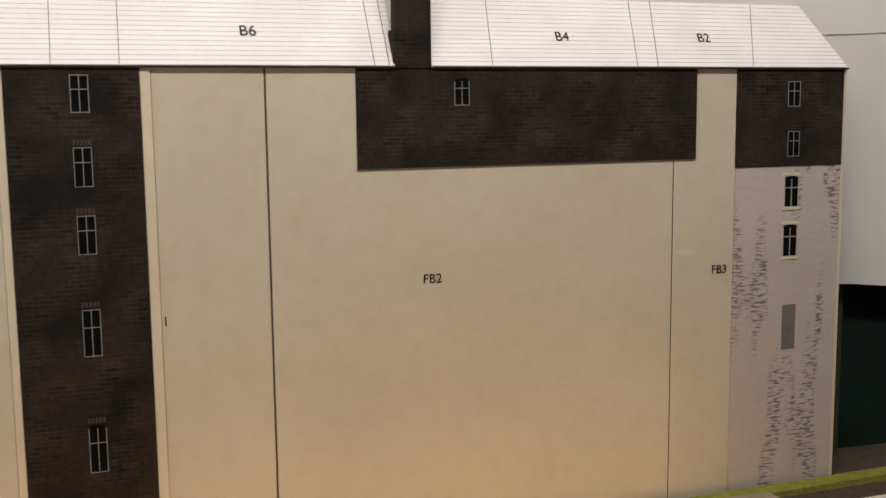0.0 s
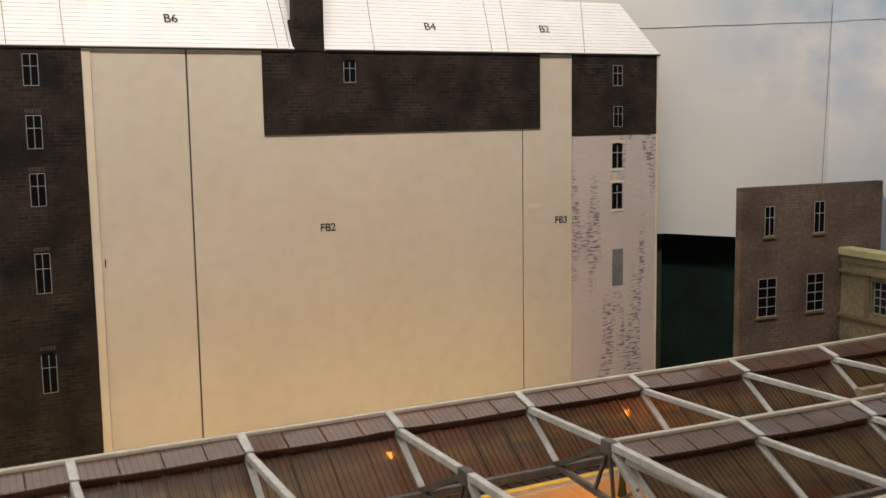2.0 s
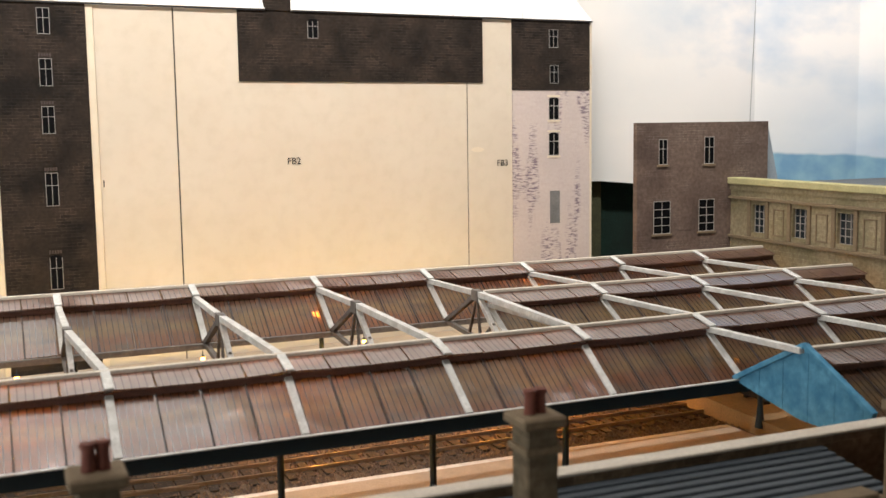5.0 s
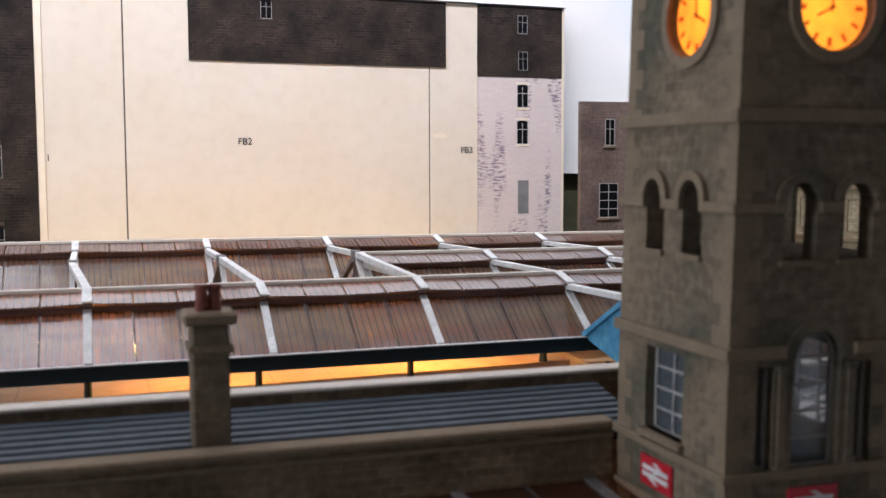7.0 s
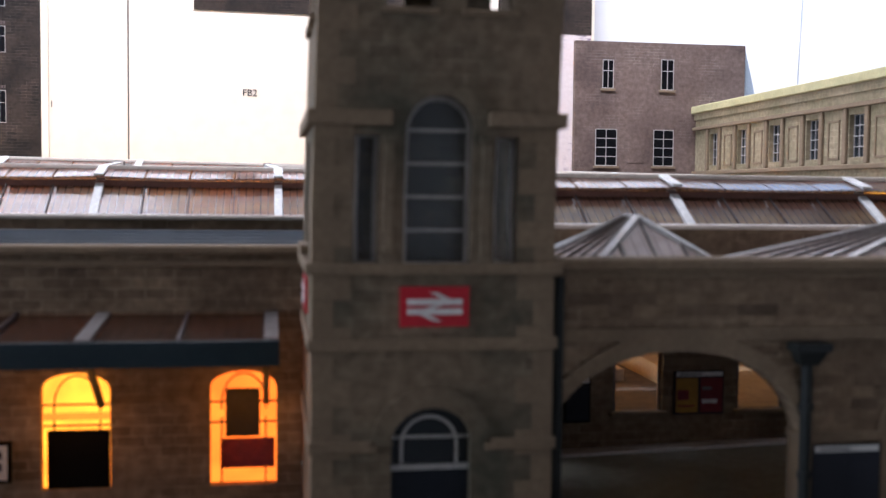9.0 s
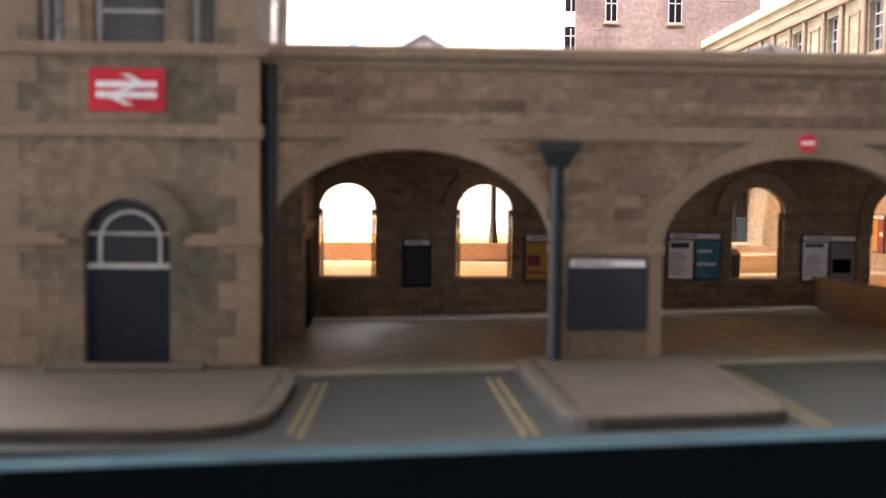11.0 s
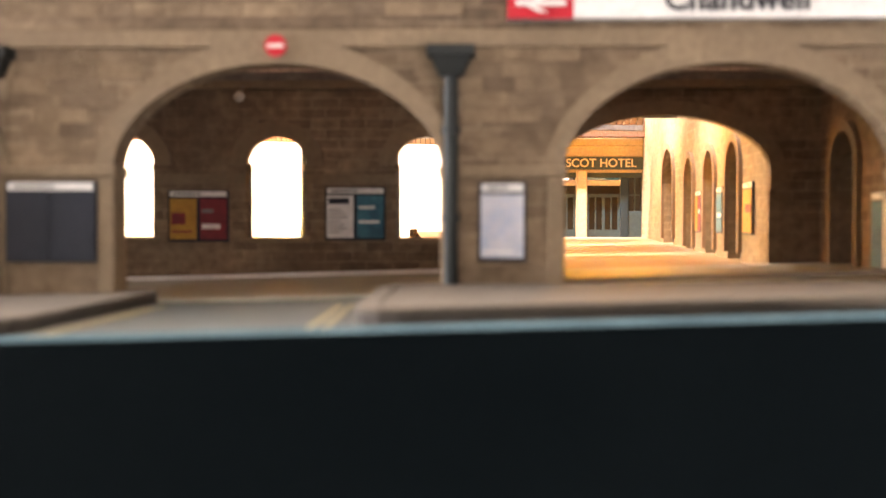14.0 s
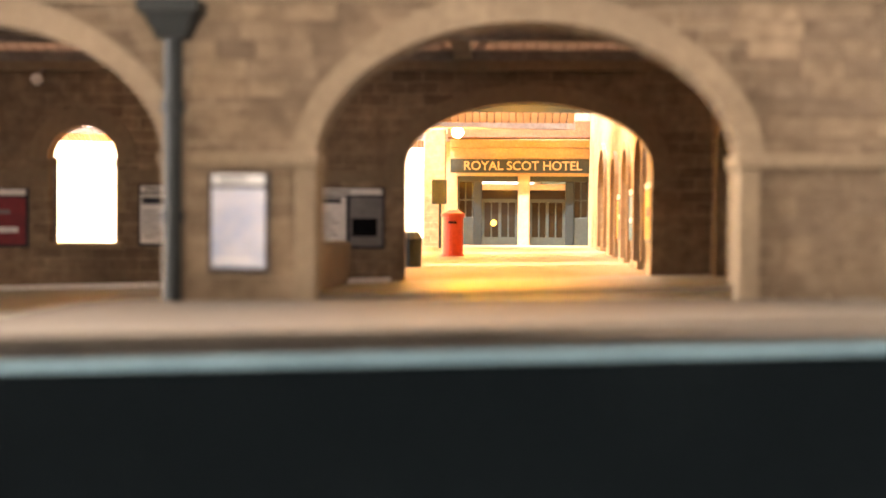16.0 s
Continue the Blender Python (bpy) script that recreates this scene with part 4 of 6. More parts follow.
boxed("lintel_board", (33.5, 39.5, -0.2, 0.0, 4.12, 4.54), M_CREAMPAINT, hotel, "cream board over the sign", hotel_pts, 0.02)
boxed("upper_board", (33.5, 39.5, -0.32, 0.0, 4.57, 4.88), M_CREAMPAINT, hotel, "stepped cream board under the beam", hotel_pts, 0.02)
for a, b in ((36.24, 36.68), (39.11, 39.48)):
    boxed("column", (a, b, -0.16, 0.0, 0.4, 3.54), M_CREAMPAINT, hotel, "square cream column", hotel_pts, 0.03)
canopy_beam = thing("canopy_beam", (36.6, HY - 0.6, 4.6), "deep brown beam under a bright glazed strip over the hotel", "beam")
boxed("beam", (33.4, 39.7, -0.9, -0.3, 4.90, 5.58), plain("brown_beam_paint", (0.20, 0.115, 0.062), (0.14, 0.08, 0.045), 0.8, scale=1.5), canopy_beam, "", hotel_pts, 0.03)
boxed("lower_rail", (33.4, 39.7, -0.94, -0.9, 4.92, 4.98), M_STEP, canopy_beam, "", hotel_pts)
boxed("glazed_strip", (33.4, 39.7, -0.7, -0.6, 5.62, 6.06), M_LANTERN, canopy_beam, "pale glazed strip", hotel_pts)
for k in range(5):
    boxed("strip_bar", (34.5 + 1.13 * k, 34.6 + 1.13 * k, -0.78, -0.7, 5.58, 6.06), M_STEP, canopy_beam, "", hotel_pts)
# glowing globe stands in for a lamp's reflection in the door glass
lobby_lamp = thing("lobby_lamp", (35.25, HY + 0.06, 1.55), "glowing yellow globe standing in for a reflection in the hotel door", "lamp")
bm = bmesh.new()
bmesh.ops.create_icosphere(bm, subdivisions=2, radius=0.13 * U, matrix=Matrix.Translation(Vector((35.25, HY + 0.03, 1.55)) * U))
part("globe", bm, M_DOORGLINT, lobby_lamp, "glowing yellow globe")
boxed("bracket", (35.21, 35.29, 0.03, 0.17, 1.68, 1.74), M_TEAL, lobby_lamp, "", hotel_pts)
hotel_sign = thing("hotel_sign", (36.5, HY - 0.3, 3.6), "dark teal board with pale lettering over the hotel doors", "sign")
boxed("board", (33.5, 39.52, -0.3, -0.16, 3.56, 4.10), M_HOTELTEAL, hotel_sign, "", hotel_pts)
lettering("sign_lettering", "ROYAL SCOT HOTEL", 0.50, plain("pale_letter_paint", (0.62, 0.5, 0.33), (0.55, 0.43, 0.28), 0.7), hotel_sign, (36.39, HY - 0.33, 3.82), facing(0), "pale capital letters", 0.012)

# ---- platforms and tracks ----
def skew(x, y, z):
    """The rear platforms run with the mill, a little askew to the front."""
    return Vector((x, y + 0.056 * (x - 10), z)) * U


M_COPE = plain("grey_platform_coping", (0.30, 0.27, 0.23), (0.22, 0.20, 0.17), 0.85, scale=2.0)
for y0, y1, edge_y, s in ((37.2, 44.6, 37.2, 1), (27.0, 34.3, 34.3, -1)):
    pl = thing("platform", skew(10, (y0 + y1) / 2, -0.3) / U, "pale flagged station platform with a yellow edge line", "platform", "station platforms", "structure")
    inner0, inner1 = (y0 + 0.95, y1) if s > 0 else (y0, y1 - 0.95)
    boxed("platform_top", (-40, 32, inner0, inner1, -0.34, 0.44), M_PLATFORM, pl, "", skew, 0.03)
    boxed("platform_edge", (-40, 32, min(edge_y, edge_y + s * 0.95), max(edge_y, edge_y + s * 0.95), -0.34, 0.43), M_COPE, pl, "grey coping along the platform edge", skew, 0.02)
    boxed("edge_line", (-40, 32, min(edge_y + s * 0.16, edge_y + s * 0.50), max(edge_y + s * 0.16, edge_y + s * 0.50), 0.425, 0.445), M_PLATEDGE, pl, "yellow painted edge line", skew)
    for k in range(15):
        boxed("flag_joint", (-10 + 2.9 * k, -9.95 + 2.9 * k, inner0 + 0.05, inner1 - 0.05, 0.435, 0.446), M_COPE, pl, "", skew)
pl = thing("platform", (10, 16.5, -0.3), "pale flagged station platform under the canopy", "platform", "station platforms", "structure")
boxed("platform_top", (-40, 28, 12.2, 19.0, -0.34, 0.10), M_PLATFORM, pl, "", same_place, 0.03)
boxed("platform_edge", (-40, 28, 19.0, 19.4, -0.34, 0.09), M_TIMBER, pl, "pale coping along the platform edge", same_place, 0.02)

random.seed(4)
SLEEPER_BM = bmesh.new()
block(SLEEPER_BM, -0.19, 0.19, -1.45, 1.45, -0.34, -0.24)
SLEEPER = finish("sleeper", SLEEPER_BM, M_SLEEPER, 0.02)


def track(y, x0, x1, slope_y=0.0, step=0.82, limit=58):
    tr = thing("railway_track", ((x0 + x1) / 2, y, -0.3), "model railway track with dark sleepers and bright rails", "railway track", "station tracks", "structure")
    for side in (-0.72, 0.72):
        bm = bmesh.new()
        beam(bm, (x0, y + side, -0.16), (x1, y + side + slope_y * (x1 - x0), -0.16), 0.07, 0.16)
        part("rail", bm, M_RAIL, tr)
    n = min(limit, int((x1 - x0) / step))
    for k in range(n):
        ob = new("sleeper", SLEEPER)
        x = x0 + step * (k + 0.5)
        ob.matrix_world = Matrix.Translation(Vector((x, y + slope_y * (x - x0), 0)) * U)
        ob.parent = tr
        ob.matrix_parent_inverse = tr.matrix_world.inverted()
    return tr


track(34.3, -16, 31, 0.056)
track(22.5, -16, 29.1, 0.018)
track(26.6, -18, 3.5, -0.19)
def buffer_stop(x, y):
    b = thing("buffer_stop", (x, y, -0.3), "dark timber buffer stop at the track end", "buffer stop", "buffer stops", "structure")
    for side in (-0.7, 0.7):
        for p, q in (((x, y + side, -0.3), (x, y + side, 1.0)), ((x + 0.9, y + side, -0.25), (x, y + side, 0.8))):
            bm = bmesh.new()
            beam(bm, p, q, 0.16, 0.16)
            part("upright" if p[0] == q[0] else "brace", bm, M_SLEEPER, b)
    boxed("buffer_beam", (x - 0.14, x + 0.06, y - 1.1, y + 1.1, 0.7, 1.0), M_SLEEPER, b, "", same_place, 0.02)


buffer_stop(29.4, 23.3)
buffer_stop(30.9, 21.0)
tagged(boxed("track_bed", (-40, 32, 34.32, 37.18, -0.42, -0.335), M_SOOTBED, None, "", skew), "dark sooty ballast bed between two platforms", "track bed", "", "structure")
bm = bmesh.new()
rng = random.Random(7)
for k in range(6600):
    x, y = rng.uniform(-14, 33), rng.uniform(19.4, 26.4)
    s = rng.uniform(0.05, 0.14)
    prism(bm, same_place, [(x - s, y, -0.36), (x, y - s, -0.36), (x + s, y + 0.3 * s, -0.36)], [(x - 0.5 * s, y, -0.30 + 0.5 * s), (x, y - 0.4 * s, -0.30 + 0.6 * s), (x + 0.4 * s, y + 0.2 * s, -0.28 + 0.4 * s)])
solid("ballast", bm, M_BALLAST, "loose brown ballast between the rails", "ballast", kind="stuff")

# ---- ridge-and-valley canopy roofs over the platforms ----


class Roof:
    def __init__(self, y0, lean, z0, fall, x0, x1, first=-12.8, step=5.72):
        self.first, self.step = first, step
        self.bays = [first + step * k for k in range(10)]
        self.y0, self.lean, self.z0, self.fall, self.x0, self.x1 = y0, lean, z0, fall, x0, x1

    def y(self, x):
        return self.y0 + self.lean * x + 0.0008 * max(0, x - 22) ** 2

    def sag(self, x):
        return math.sin(math.pi * (((x - self.first) / self.step) % 1.0))

    def z(self, x):
        return self.z0 + self.fall * x

    def at(self, x, dy, dz, lift=0.0):
        return (x, self.y(x) + dy, self.z(x) + dz + lift)


def canopy(roof, near_eave, far, label, fascia=False, far_from=-99, far_to=99):
    c = thing("canopy_roof", (0.5 * (roof.x0 + roof.x1), roof.y(10), 0.1), label, "canopy roof", "station canopies")
    edges = sorted({round(x, 3) for x in (roof.x0, roof.x1, *(roof.first + roof.step / 4 * k for k in range(60))) if roof.x0 <= x <= roof.x1})
    # panes: a flatter cap at the ridge, the long slope below it, and the far side
    for a, b in zip(edges, edges[1:]):
        if b - a < 0.15:
            continue
        a2, b2 = a + 0.03, b - 0.03
        for name, top, low, material, dip in (("ridge_pane", (-0.05, -0.04), (-1.18, -0.30), M_CAP, 0.06), ("roof_pane", (-0.70, -0.42), (near_eave, -1.98), M_FILM, 0.05)):
            bm = bmesh.new()
            t = 0.05
            up = [roof.at(a2, *top, -dip * 0.4 * roof.sag(a2)), roof.at(b2, *top, -dip * 0.4 * roof.sag(b2)), roof.at(b2, *low, -dip * roof.sag(b2)), roof.at(a2, *low, -dip * roof.sag(a2))]
            prism(bm, same_place, [(x, y, z - t) for x, y, z in up], up)
            part(name, bm, material, c)
    bm = bmesh.new()
    for a, b in zip(edges, edges[1:]):
        if a < far_from or b > far_to:
            continue
        up = [roof.at(a, 0.05, -0.05), roof.at(b, 0.05, -0.05), roof.at(b, far, -2.0), roof.at(a, far, -2.0)]
        prism(bm, same_place, [(x, y, z - 0.05) for x, y, z in up], up)
    part("far_slope", bm, M_FILM, c, "far slope of brown tinted glazing")
    for k, x in enumerate(edges):
        if x in (roof.x0, roof.x1):
            continue
        bm = bmesh.new()
        beam(bm, roof.at(x, -0.72, -0.43, -0.02), roof.at(x, near_eave, -1.98, -0.02), 0.04, 0.085)
        part("glazing_bar", bm, M_BAR, c)
    for a, b in zip(roof.bays, roof.bays[1:]):
        a, b = max(a, roof.x0), min(b, roof.x1)
        if b - a > 0.2:
            bm = bmesh.new()
            beam(bm, roof.at(a, 0, 0.0), roof.at(b, 0, 0.0), 0.22, 0.14)
            part("ridge_board", bm, M_RIDGE, c, "", 0.02)
            # the step's red-brown also paints the shade cast by the ridge glazing
            bm = bmesh.new()
            beam(bm, roof.at(a, -0.95, -0.5, -0.08), roof.at(b, -0.95, -0.5, -0.08), 0.08, 0.28)
            part("step_board", bm, M_STEP, c, "red-brown step, coloured as the shade under the ridge glazing")
            bm = bmesh.new()
            if fascia:
                beam(bm, roof.at(a, near_eave - 0.05, -2.22), roof.at(b, near_eave - 0.05, -2.22), 0.12, 0.46)
                part("fascia", bm, M_TEAL, c, "dark teal fascia board")
                bm = bmesh.new()
                beam(bm, roof.at(a, near_eave - 0.06, -1.96), roof.at(b, near_eave - 0.06, -1.96), 0.16, 0.05)
                part("gutter_edge", bm, M_TIMBER, c, "pale gutter edge", 0.01)
            else:
                beam(bm, roof.at(a, near_eave - 0.1, -2.15), roof.at(b, near_eave - 0.1, -2.15), 0.3, 0.24)
                part("valley_gutter", bm, M_DIRTY, c, "grimy valley gutter")
    for x in roof.bays:
        if roof.x0 - 0.1 <= x <= roof.x1 + 0.1:
            bm = bmesh.new()
            beam(bm, roof.at(x, -0.02, 0.04), roof.at(x, -1.24, -0.26), 0.30, 0.08)
            part("cap_strip", bm, M_TIMBER, c, "white painted strip over the ridge glazing", 0.015)
            bm = bmesh.new()
            beam(bm, roof.at(x, -0.74, -0.40), roof.at(x, near_eave + 0.02, -1.93), 0.26, 0.10)
            part("rafter", bm, M_TIMBER, c, "white painted rafter strip", 0.015)
    return c


def posts(c, roof, dy, xs, foot=0.1):
    for x in xs:
        bm = bmesh.new()
        tube(bm, x, roof.y(x) + dy, foot, roof.z(x) - 2.1, 0.13, 0.12, 10)
        tube(bm, x, roof.y(x) + dy, foot, foot + 0.3, 0.24, 0.19, 10)
        tube(bm, x, roof.y(x) + dy, foot + 0.3, foot + 1.1, 0.19, 0.13, 10)
        part("post", bm, M_TEAL, c, "dark cast-iron post")


R1 = Roof(26.72, 0.068, 7.47, -0.011, -18, 38.2)
R2 = Roof(21.0, 0.022, 7.22, -0.010, 16.05, 37.9, -12.5, 5.71)
R3 = Roof(13.2, 0.020, 6.86, -0.003, -18, 37.8, -11.9, 5.62)
R4 = Roof(7.6, -0.025, 6.70, -0.002, 21.8, 37.6)
c1 = canopy(R1, -3.1, 3.3, "brown tinted glazed canopy roof with white rafters behind the tracks")
posts(c1, R1, 3.2, [-12.6, -0.6, 11.4, 23.5], 0.44)
posts(c1, R1, -0.45, [27.5], 0.44)
c2 = canopy(R2, -3.5, 3.0, "brown tinted glazed canopy roof between two others", far_from=21.0, far_to=32.5)
posts(c2, R2, -3.4, [29.0])
c3 = canopy(R3, -3.0, 3.4, "brown tinted glazed canopy roof with a dark teal fascia", True)
posts(c3, R3, 0.2, [-6.1, -0.6, 4.9, 10.53, 16.05], 0.09)
c4 = canopy(R4, -3.3, 3.2, "brown tinted glazed canopy roof with a blue boarded gable end")
posts(c4, R4, -3.2, [26.3, 33.2], -0.36)

# ties from ridge to ridge, and the bare trusses where a roof is missing
for ra, rb, lowest in ((R1, R2, 20.0), (R2, R3, 15.5), (R3, R4, 21.0)):
    for xa, xb in zip(ra.bays, rb.bays):
        if lowest < xa < 38 and xb < 38:
            bm = bmesh.new()
            beam(bm, ra.at(xa, -0.95, -0.42), rb.at(xb, 0.05, -0.06), 0.24, 0.22)
            solid("tie_beam", bm, M_TIMBER, "white painted timber tie between two canopy ridges", "tie beam", "canopy ties", soft=0.02)


def bare_truss(x, xb):
    node_y, node_z = 20.75 + 0.07 * (x - 10), 7.0
    t = thing("roof_truss", (x, node_y, 4.9), "bare grimy timber truss between two canopies", "roof truss", "bare trusses")
    valley = R1.at(x, -3.1, -2.05)
    low = (x, node_y - 1.1, 4.95)
    for name, p, q, w, d, m in (("top_tie", R1.at(x, -0.95, -0.42), (x, node_y, node_z + 0.05), 0.24, 0.22, M_TIMBER),
                                ("top_tie", (x, node_y - 0.1, node_z + 0.05), R3.at(xb, 0.05, -0.06), 0.26, 0.24, M_TIMBER),
                                ("leg", (x, node_y, node_z), valley, 0.2, 0.2, M_DIRTY),
                                ("leg", (x, node_y - 0.2, node_z - 0.1), (x, node_y - 2.6, 5.1), 0.2, 0.2, M_TIMBER),
                                ("bottom_chord", valley, low, 0.2, 0.2, M_DIRTY),
                                ("bottom_chord", low, R3.at(xb, 3.3, -2.0), 0.2, 0.2, M_DIRTY),
                                ("web", (x, node_y, node_z), (x, node_y + 0.9, 5.1), 0.11, 0.11, M_DIRTY),
                                ("web", (x, node_y, node_z), (x, node_y - 0.3, 5.0), 0.11, 0.11, M_DIRTY),
                                ("web", (x, node_y - 0.3, 5.0), (x, node_y - 1.7, 5.95), 0.11, 0.11, M_DIRTY)):
        bm = bmesh.new()
        beam(bm, p, q, w, d)
        part(name, bm, m, t)
    boxed("gusset", (x - 0.16, x + 0.16, node_y - 0.3, node_y + 0.3, node_z - 0.28, node_z + 0.2), M_DIRTY, t)


for x, xb in zip(R1.bays, R3.bays):
    if -14 < x < 16:
        bare_truss(x, xb)

# the blue boarded gable end of the short canopy
gable = thing("gable_end", (21.7, 7.2, 4.0), "weathered blue boarded gable closing a canopy roof", "gable end")
y0 = R4.y(21.8)
apex, left, right = 6.74, 3.6, -3.1
rows = 16
for k in range(rows):
    a, b = left + (right - left) * k / rows, left + (right - left) * (k + 1) / rows
    za = apex - 0.52 * abs(a) - 0.02 * (k % 2)
    zb = apex - 0.52 * abs(b) - 0.02 * (k % 2)
    foot = 4.75 - 0.62 * min(1, (left - a) / 3.4)
    foot2 = 4.75 - 0.62 * min(1, (left - b) / 3.4)
    off = 0.006 * (k % 3)
    bm = bmesh.new()
    prism(bm, same_place, [(21.62 - off, y0 + a - 0.006, foot), (21.62 - off, y0 + b + 0.006, foot2), (21.62 - off, y0 + b + 0.006, zb), (21.62 - off, y0 + a - 0.006, za)],
          [(21.75, y0 + a - 0.006, foot), (21.75, y0 + b + 0.006, foot2), (21.75, y0 + b + 0.006, zb), (21.75, y0 + a - 0.006, za)])
    part("board", bm, M_BLUE, gable)
for s, e in ((1, left), (-1, right)):
    bm = bmesh.new()
    beam(bm, (21.6, y0, apex + 0.05), (21.6, y0 + e * 1.03, apex - 0.52 * abs(e) * 1.03 + 0.05), 0.22, 0.2)
    part("barge_board", bm, M_BLUE, gable, "blue painted barge board", 0.02)

# hanging lamps, and bulbs for the added unseen ones
for x, y, z, watts, colour in LAMPS:
    l = thing("platform_lamp", (x, y, z), "small glowing orange lamp, hung under a canopy or added low behind", "lamp", "platform lamps")
    bm = bmesh.new()
    bmesh.ops.create_icosphere(bm, subdivisions=2, radius=(0.18 if 27 < y < 29 else 0.2 if y == 19.0 else 0.13) * U, matrix=Matrix.Translation(Vector((x, y, z + 0.34)) * U))
    part("bulb", bm, M_BRIGHTBULB if 27 < y < 29 else M_BULB, l, "glowing bulb")
    bm = bmesh.new()
    tube(bm, x, y, z + 0.46, z + 0.8, 0.03, 0.03, 6)
    tube(bm, x, y, z + 0.46, z + 0.58, 0.14, 0.05, 10)
    part("lamp_holder", bm, M_TEAL, l)


# ---- the range left of the tower: parapets, sheet roof, chimneys, awning, lit windows ----
left_range = thing("station_range", (0, 0.5, 0), "long sooty stone station range with parapets and a ribbed roof", "building")
front = on_front(-1.25)
LITS = [(x - 0.66, x + 0.66, 0.2, 2.2, 2.52) for x in (-0.55, 2.7, 5.95, 9.2, 12.2, 15.45)]
bm = bmesh.new()
pierced(bm, -30, 16.6, -0.2, 4.86, 0.0, 0.35, LITS, front, 8)
part("front_wall", bm, M_STONE, left_range, "sooty stone front wall")
boxed("coping", (-30, 16.6, -0.16, 0.5, 4.86, 5.04), M_TRIM, left_range, "pale stone coping", front, 0.04)
boxed("string_course", (-30, 16.6, -0.08, 0.0, 4.62, 4.74), M_TRIM, left_range, "", front, 0.02)
boxed("back_wall", (-30, 20.6, 2.0, 2.35, -0.2, 5.46), M_STONE, left_range, "stone back wall")
boxed("coping", (-30, 20.6, 1.88, 2.5, 5.46, 5.56), M_RIDGE, left_range, "pale stone coping", same_place, 0.03)
boxed("gutter", (-30, 16.5, -0.9, -0.5, 4.5, 4.62), M_SLATE_DARK, left_range, "dark roof gutter")
boxed("roof_deck", (-30, 17.7, -0.75, 2.0, 4.4, 4.62), M_SLATE_DARK, left_range, "dark roof deck")
for k in range(8):
    y = -0.72 + 0.335 * k
    boxed("roof_rib", (-30, 17.7, y, y + 0.31, 4.60, 4.80 + 0.06 * k), M_SLATE, left_range, "", same_place, 0.03)


def chimney(x0, x1, y0, y1):
    c = thing("chimney", ((x0 + x1) / 2, (y0 + y1) / 2, 4.8), "grey stone chimney stack with two red clay pots", "chimney", "roof chimneys")
    boxed("shaft", (x0, x1, y0, y1, 4.7, 7.55), M_TOWER, c, "", same_place, 0.05)
    boxed("band", (x0 - 0.08, x1 + 0.08, y0 - 0.08, y1 + 0.08, 6.95, 7.12), M_TRIM, c, "", same_place, 0.03)
    boxed("cap", (x0 - 0.16, x1 + 0.16, y0 - 0.16, y1 + 0.16, 7.55, 7.82), M_TRIM, c, "", same_place, 0.06)
    for k in (0.33, 0.67):
        bm = bmesh.new()
        px, py = x0 + (x1 - x0) * k, (y0 + y1) / 2 + 0.12 * (k - 0.5)
        tube(bm, px, py, 7.8, 8.32, 0.15, 0.12)
        tube(bm, px, py, 8.28, 8.38, 0.16, 0.16)
        part("pot", bm, M_POT, c, "red clay pot")
    return c


chimney(7.18, 7.98, -0.35, 0.45)
chimney(-2.4, -1.6, -0.35, 0.45)

for k, o in enumerate(LITS):
    w = thing("lit_window", ((o[0] + o[1]) / 2, -1.1, o[2]), "arched station window glowing orange behind thin bars", "window", "lit windows")
    bm = bmesh.new()
    head_fill(bm, o, 0.24, 0.28, front, 8)
    part("pane", bm, (M_LIT, M_LIT_YELLOW)[k % 2 == 0], w, "glowing orange pane")
    arch = (o[0] + 0.24, o[1] - 0.24, o[2], 1.86, 2.42)
    bm = bmesh.new()
    ring(bm, arch, 0.035, 0.19, 0.23, front, 14)
    for z in (1.86, 1.44):
        block(bm, o[0], o[1], 0.185, 0.225, z - 0.02, z + 0.02, front)
    for u in (o[0] + 0.22, o[1] - 0.22):
        block(bm, u - 0.018, u + 0.018, 0.19, 0.23, o[2], 1.86, front)
    part("glazing_bar", bm, M_STEP, w, "thin red-brown glazing bars")
    boxed("transom", (o[0] + 0.02, o[1] - 0.02, 0.15, 0.19, 1.56, 1.70), M_LIT, w, "orange band across the window", front)
    if k == 5:
        boxed("picture", (o[0] + 0.3, o[1] - 0.34, 0.10, 0.15, 1.16, 2.14), M_SLEEPER, w, "dark picture hung inside the window", front)
        boxed("ledge", (o[0] + 0.2, o[1] - 0.04, 0.10, 0.15, 0.52, 1.12), M_REDPRINT, w, "red panel inside the window", front)
    else:
        boxed("blind", (o[0] + 0.1, o[1] - 0.03, 0.12, 0.17, 0.2, 1.36), M_BLACK, w, "dark counter inside the window", front)
notice = thing("notice_board", (10.5, -1.3, 1.0), "white framed notice board with dark lettering", "notice board")
boxed("frame", (10.1, 11.0, -0.09, 0.0, 0.4, 1.2), M_BLACK, notice, "", front)
boxed("sheet", (10.16, 10.94, -0.11, -0.09, 0.46, 1.14), M_SIGNWHITE, notice, "", front)
for z in (0.95, 0.72):
    boxed("text_bar", (10.26, 10.84, -0.125, -0.11, z - 0.07, z + 0.07), M_SIGNBLACK, notice, "", front)

awning = thing("awning", (4, -2.6, 3.0), "brown glazed awning with a dark fascia along the station range", "awning")
xs = [16.0 - 1.62 * k for k in range(28)]
for a, b in zip(xs[1:], xs):
    bm = bmesh.new()
    up = [(a + 0.03, -1.28, 3.66), (b - 0.03, -1.28, 3.66), (b - 0.03, -3.86, 3.46), (a + 0.03, -3.86, 3.46)]
    prism(bm, same_place, [(x, y, z - 0.05) for x, y, z in up], up)
    part("roof_pane", bm, M_AWNING, awning)
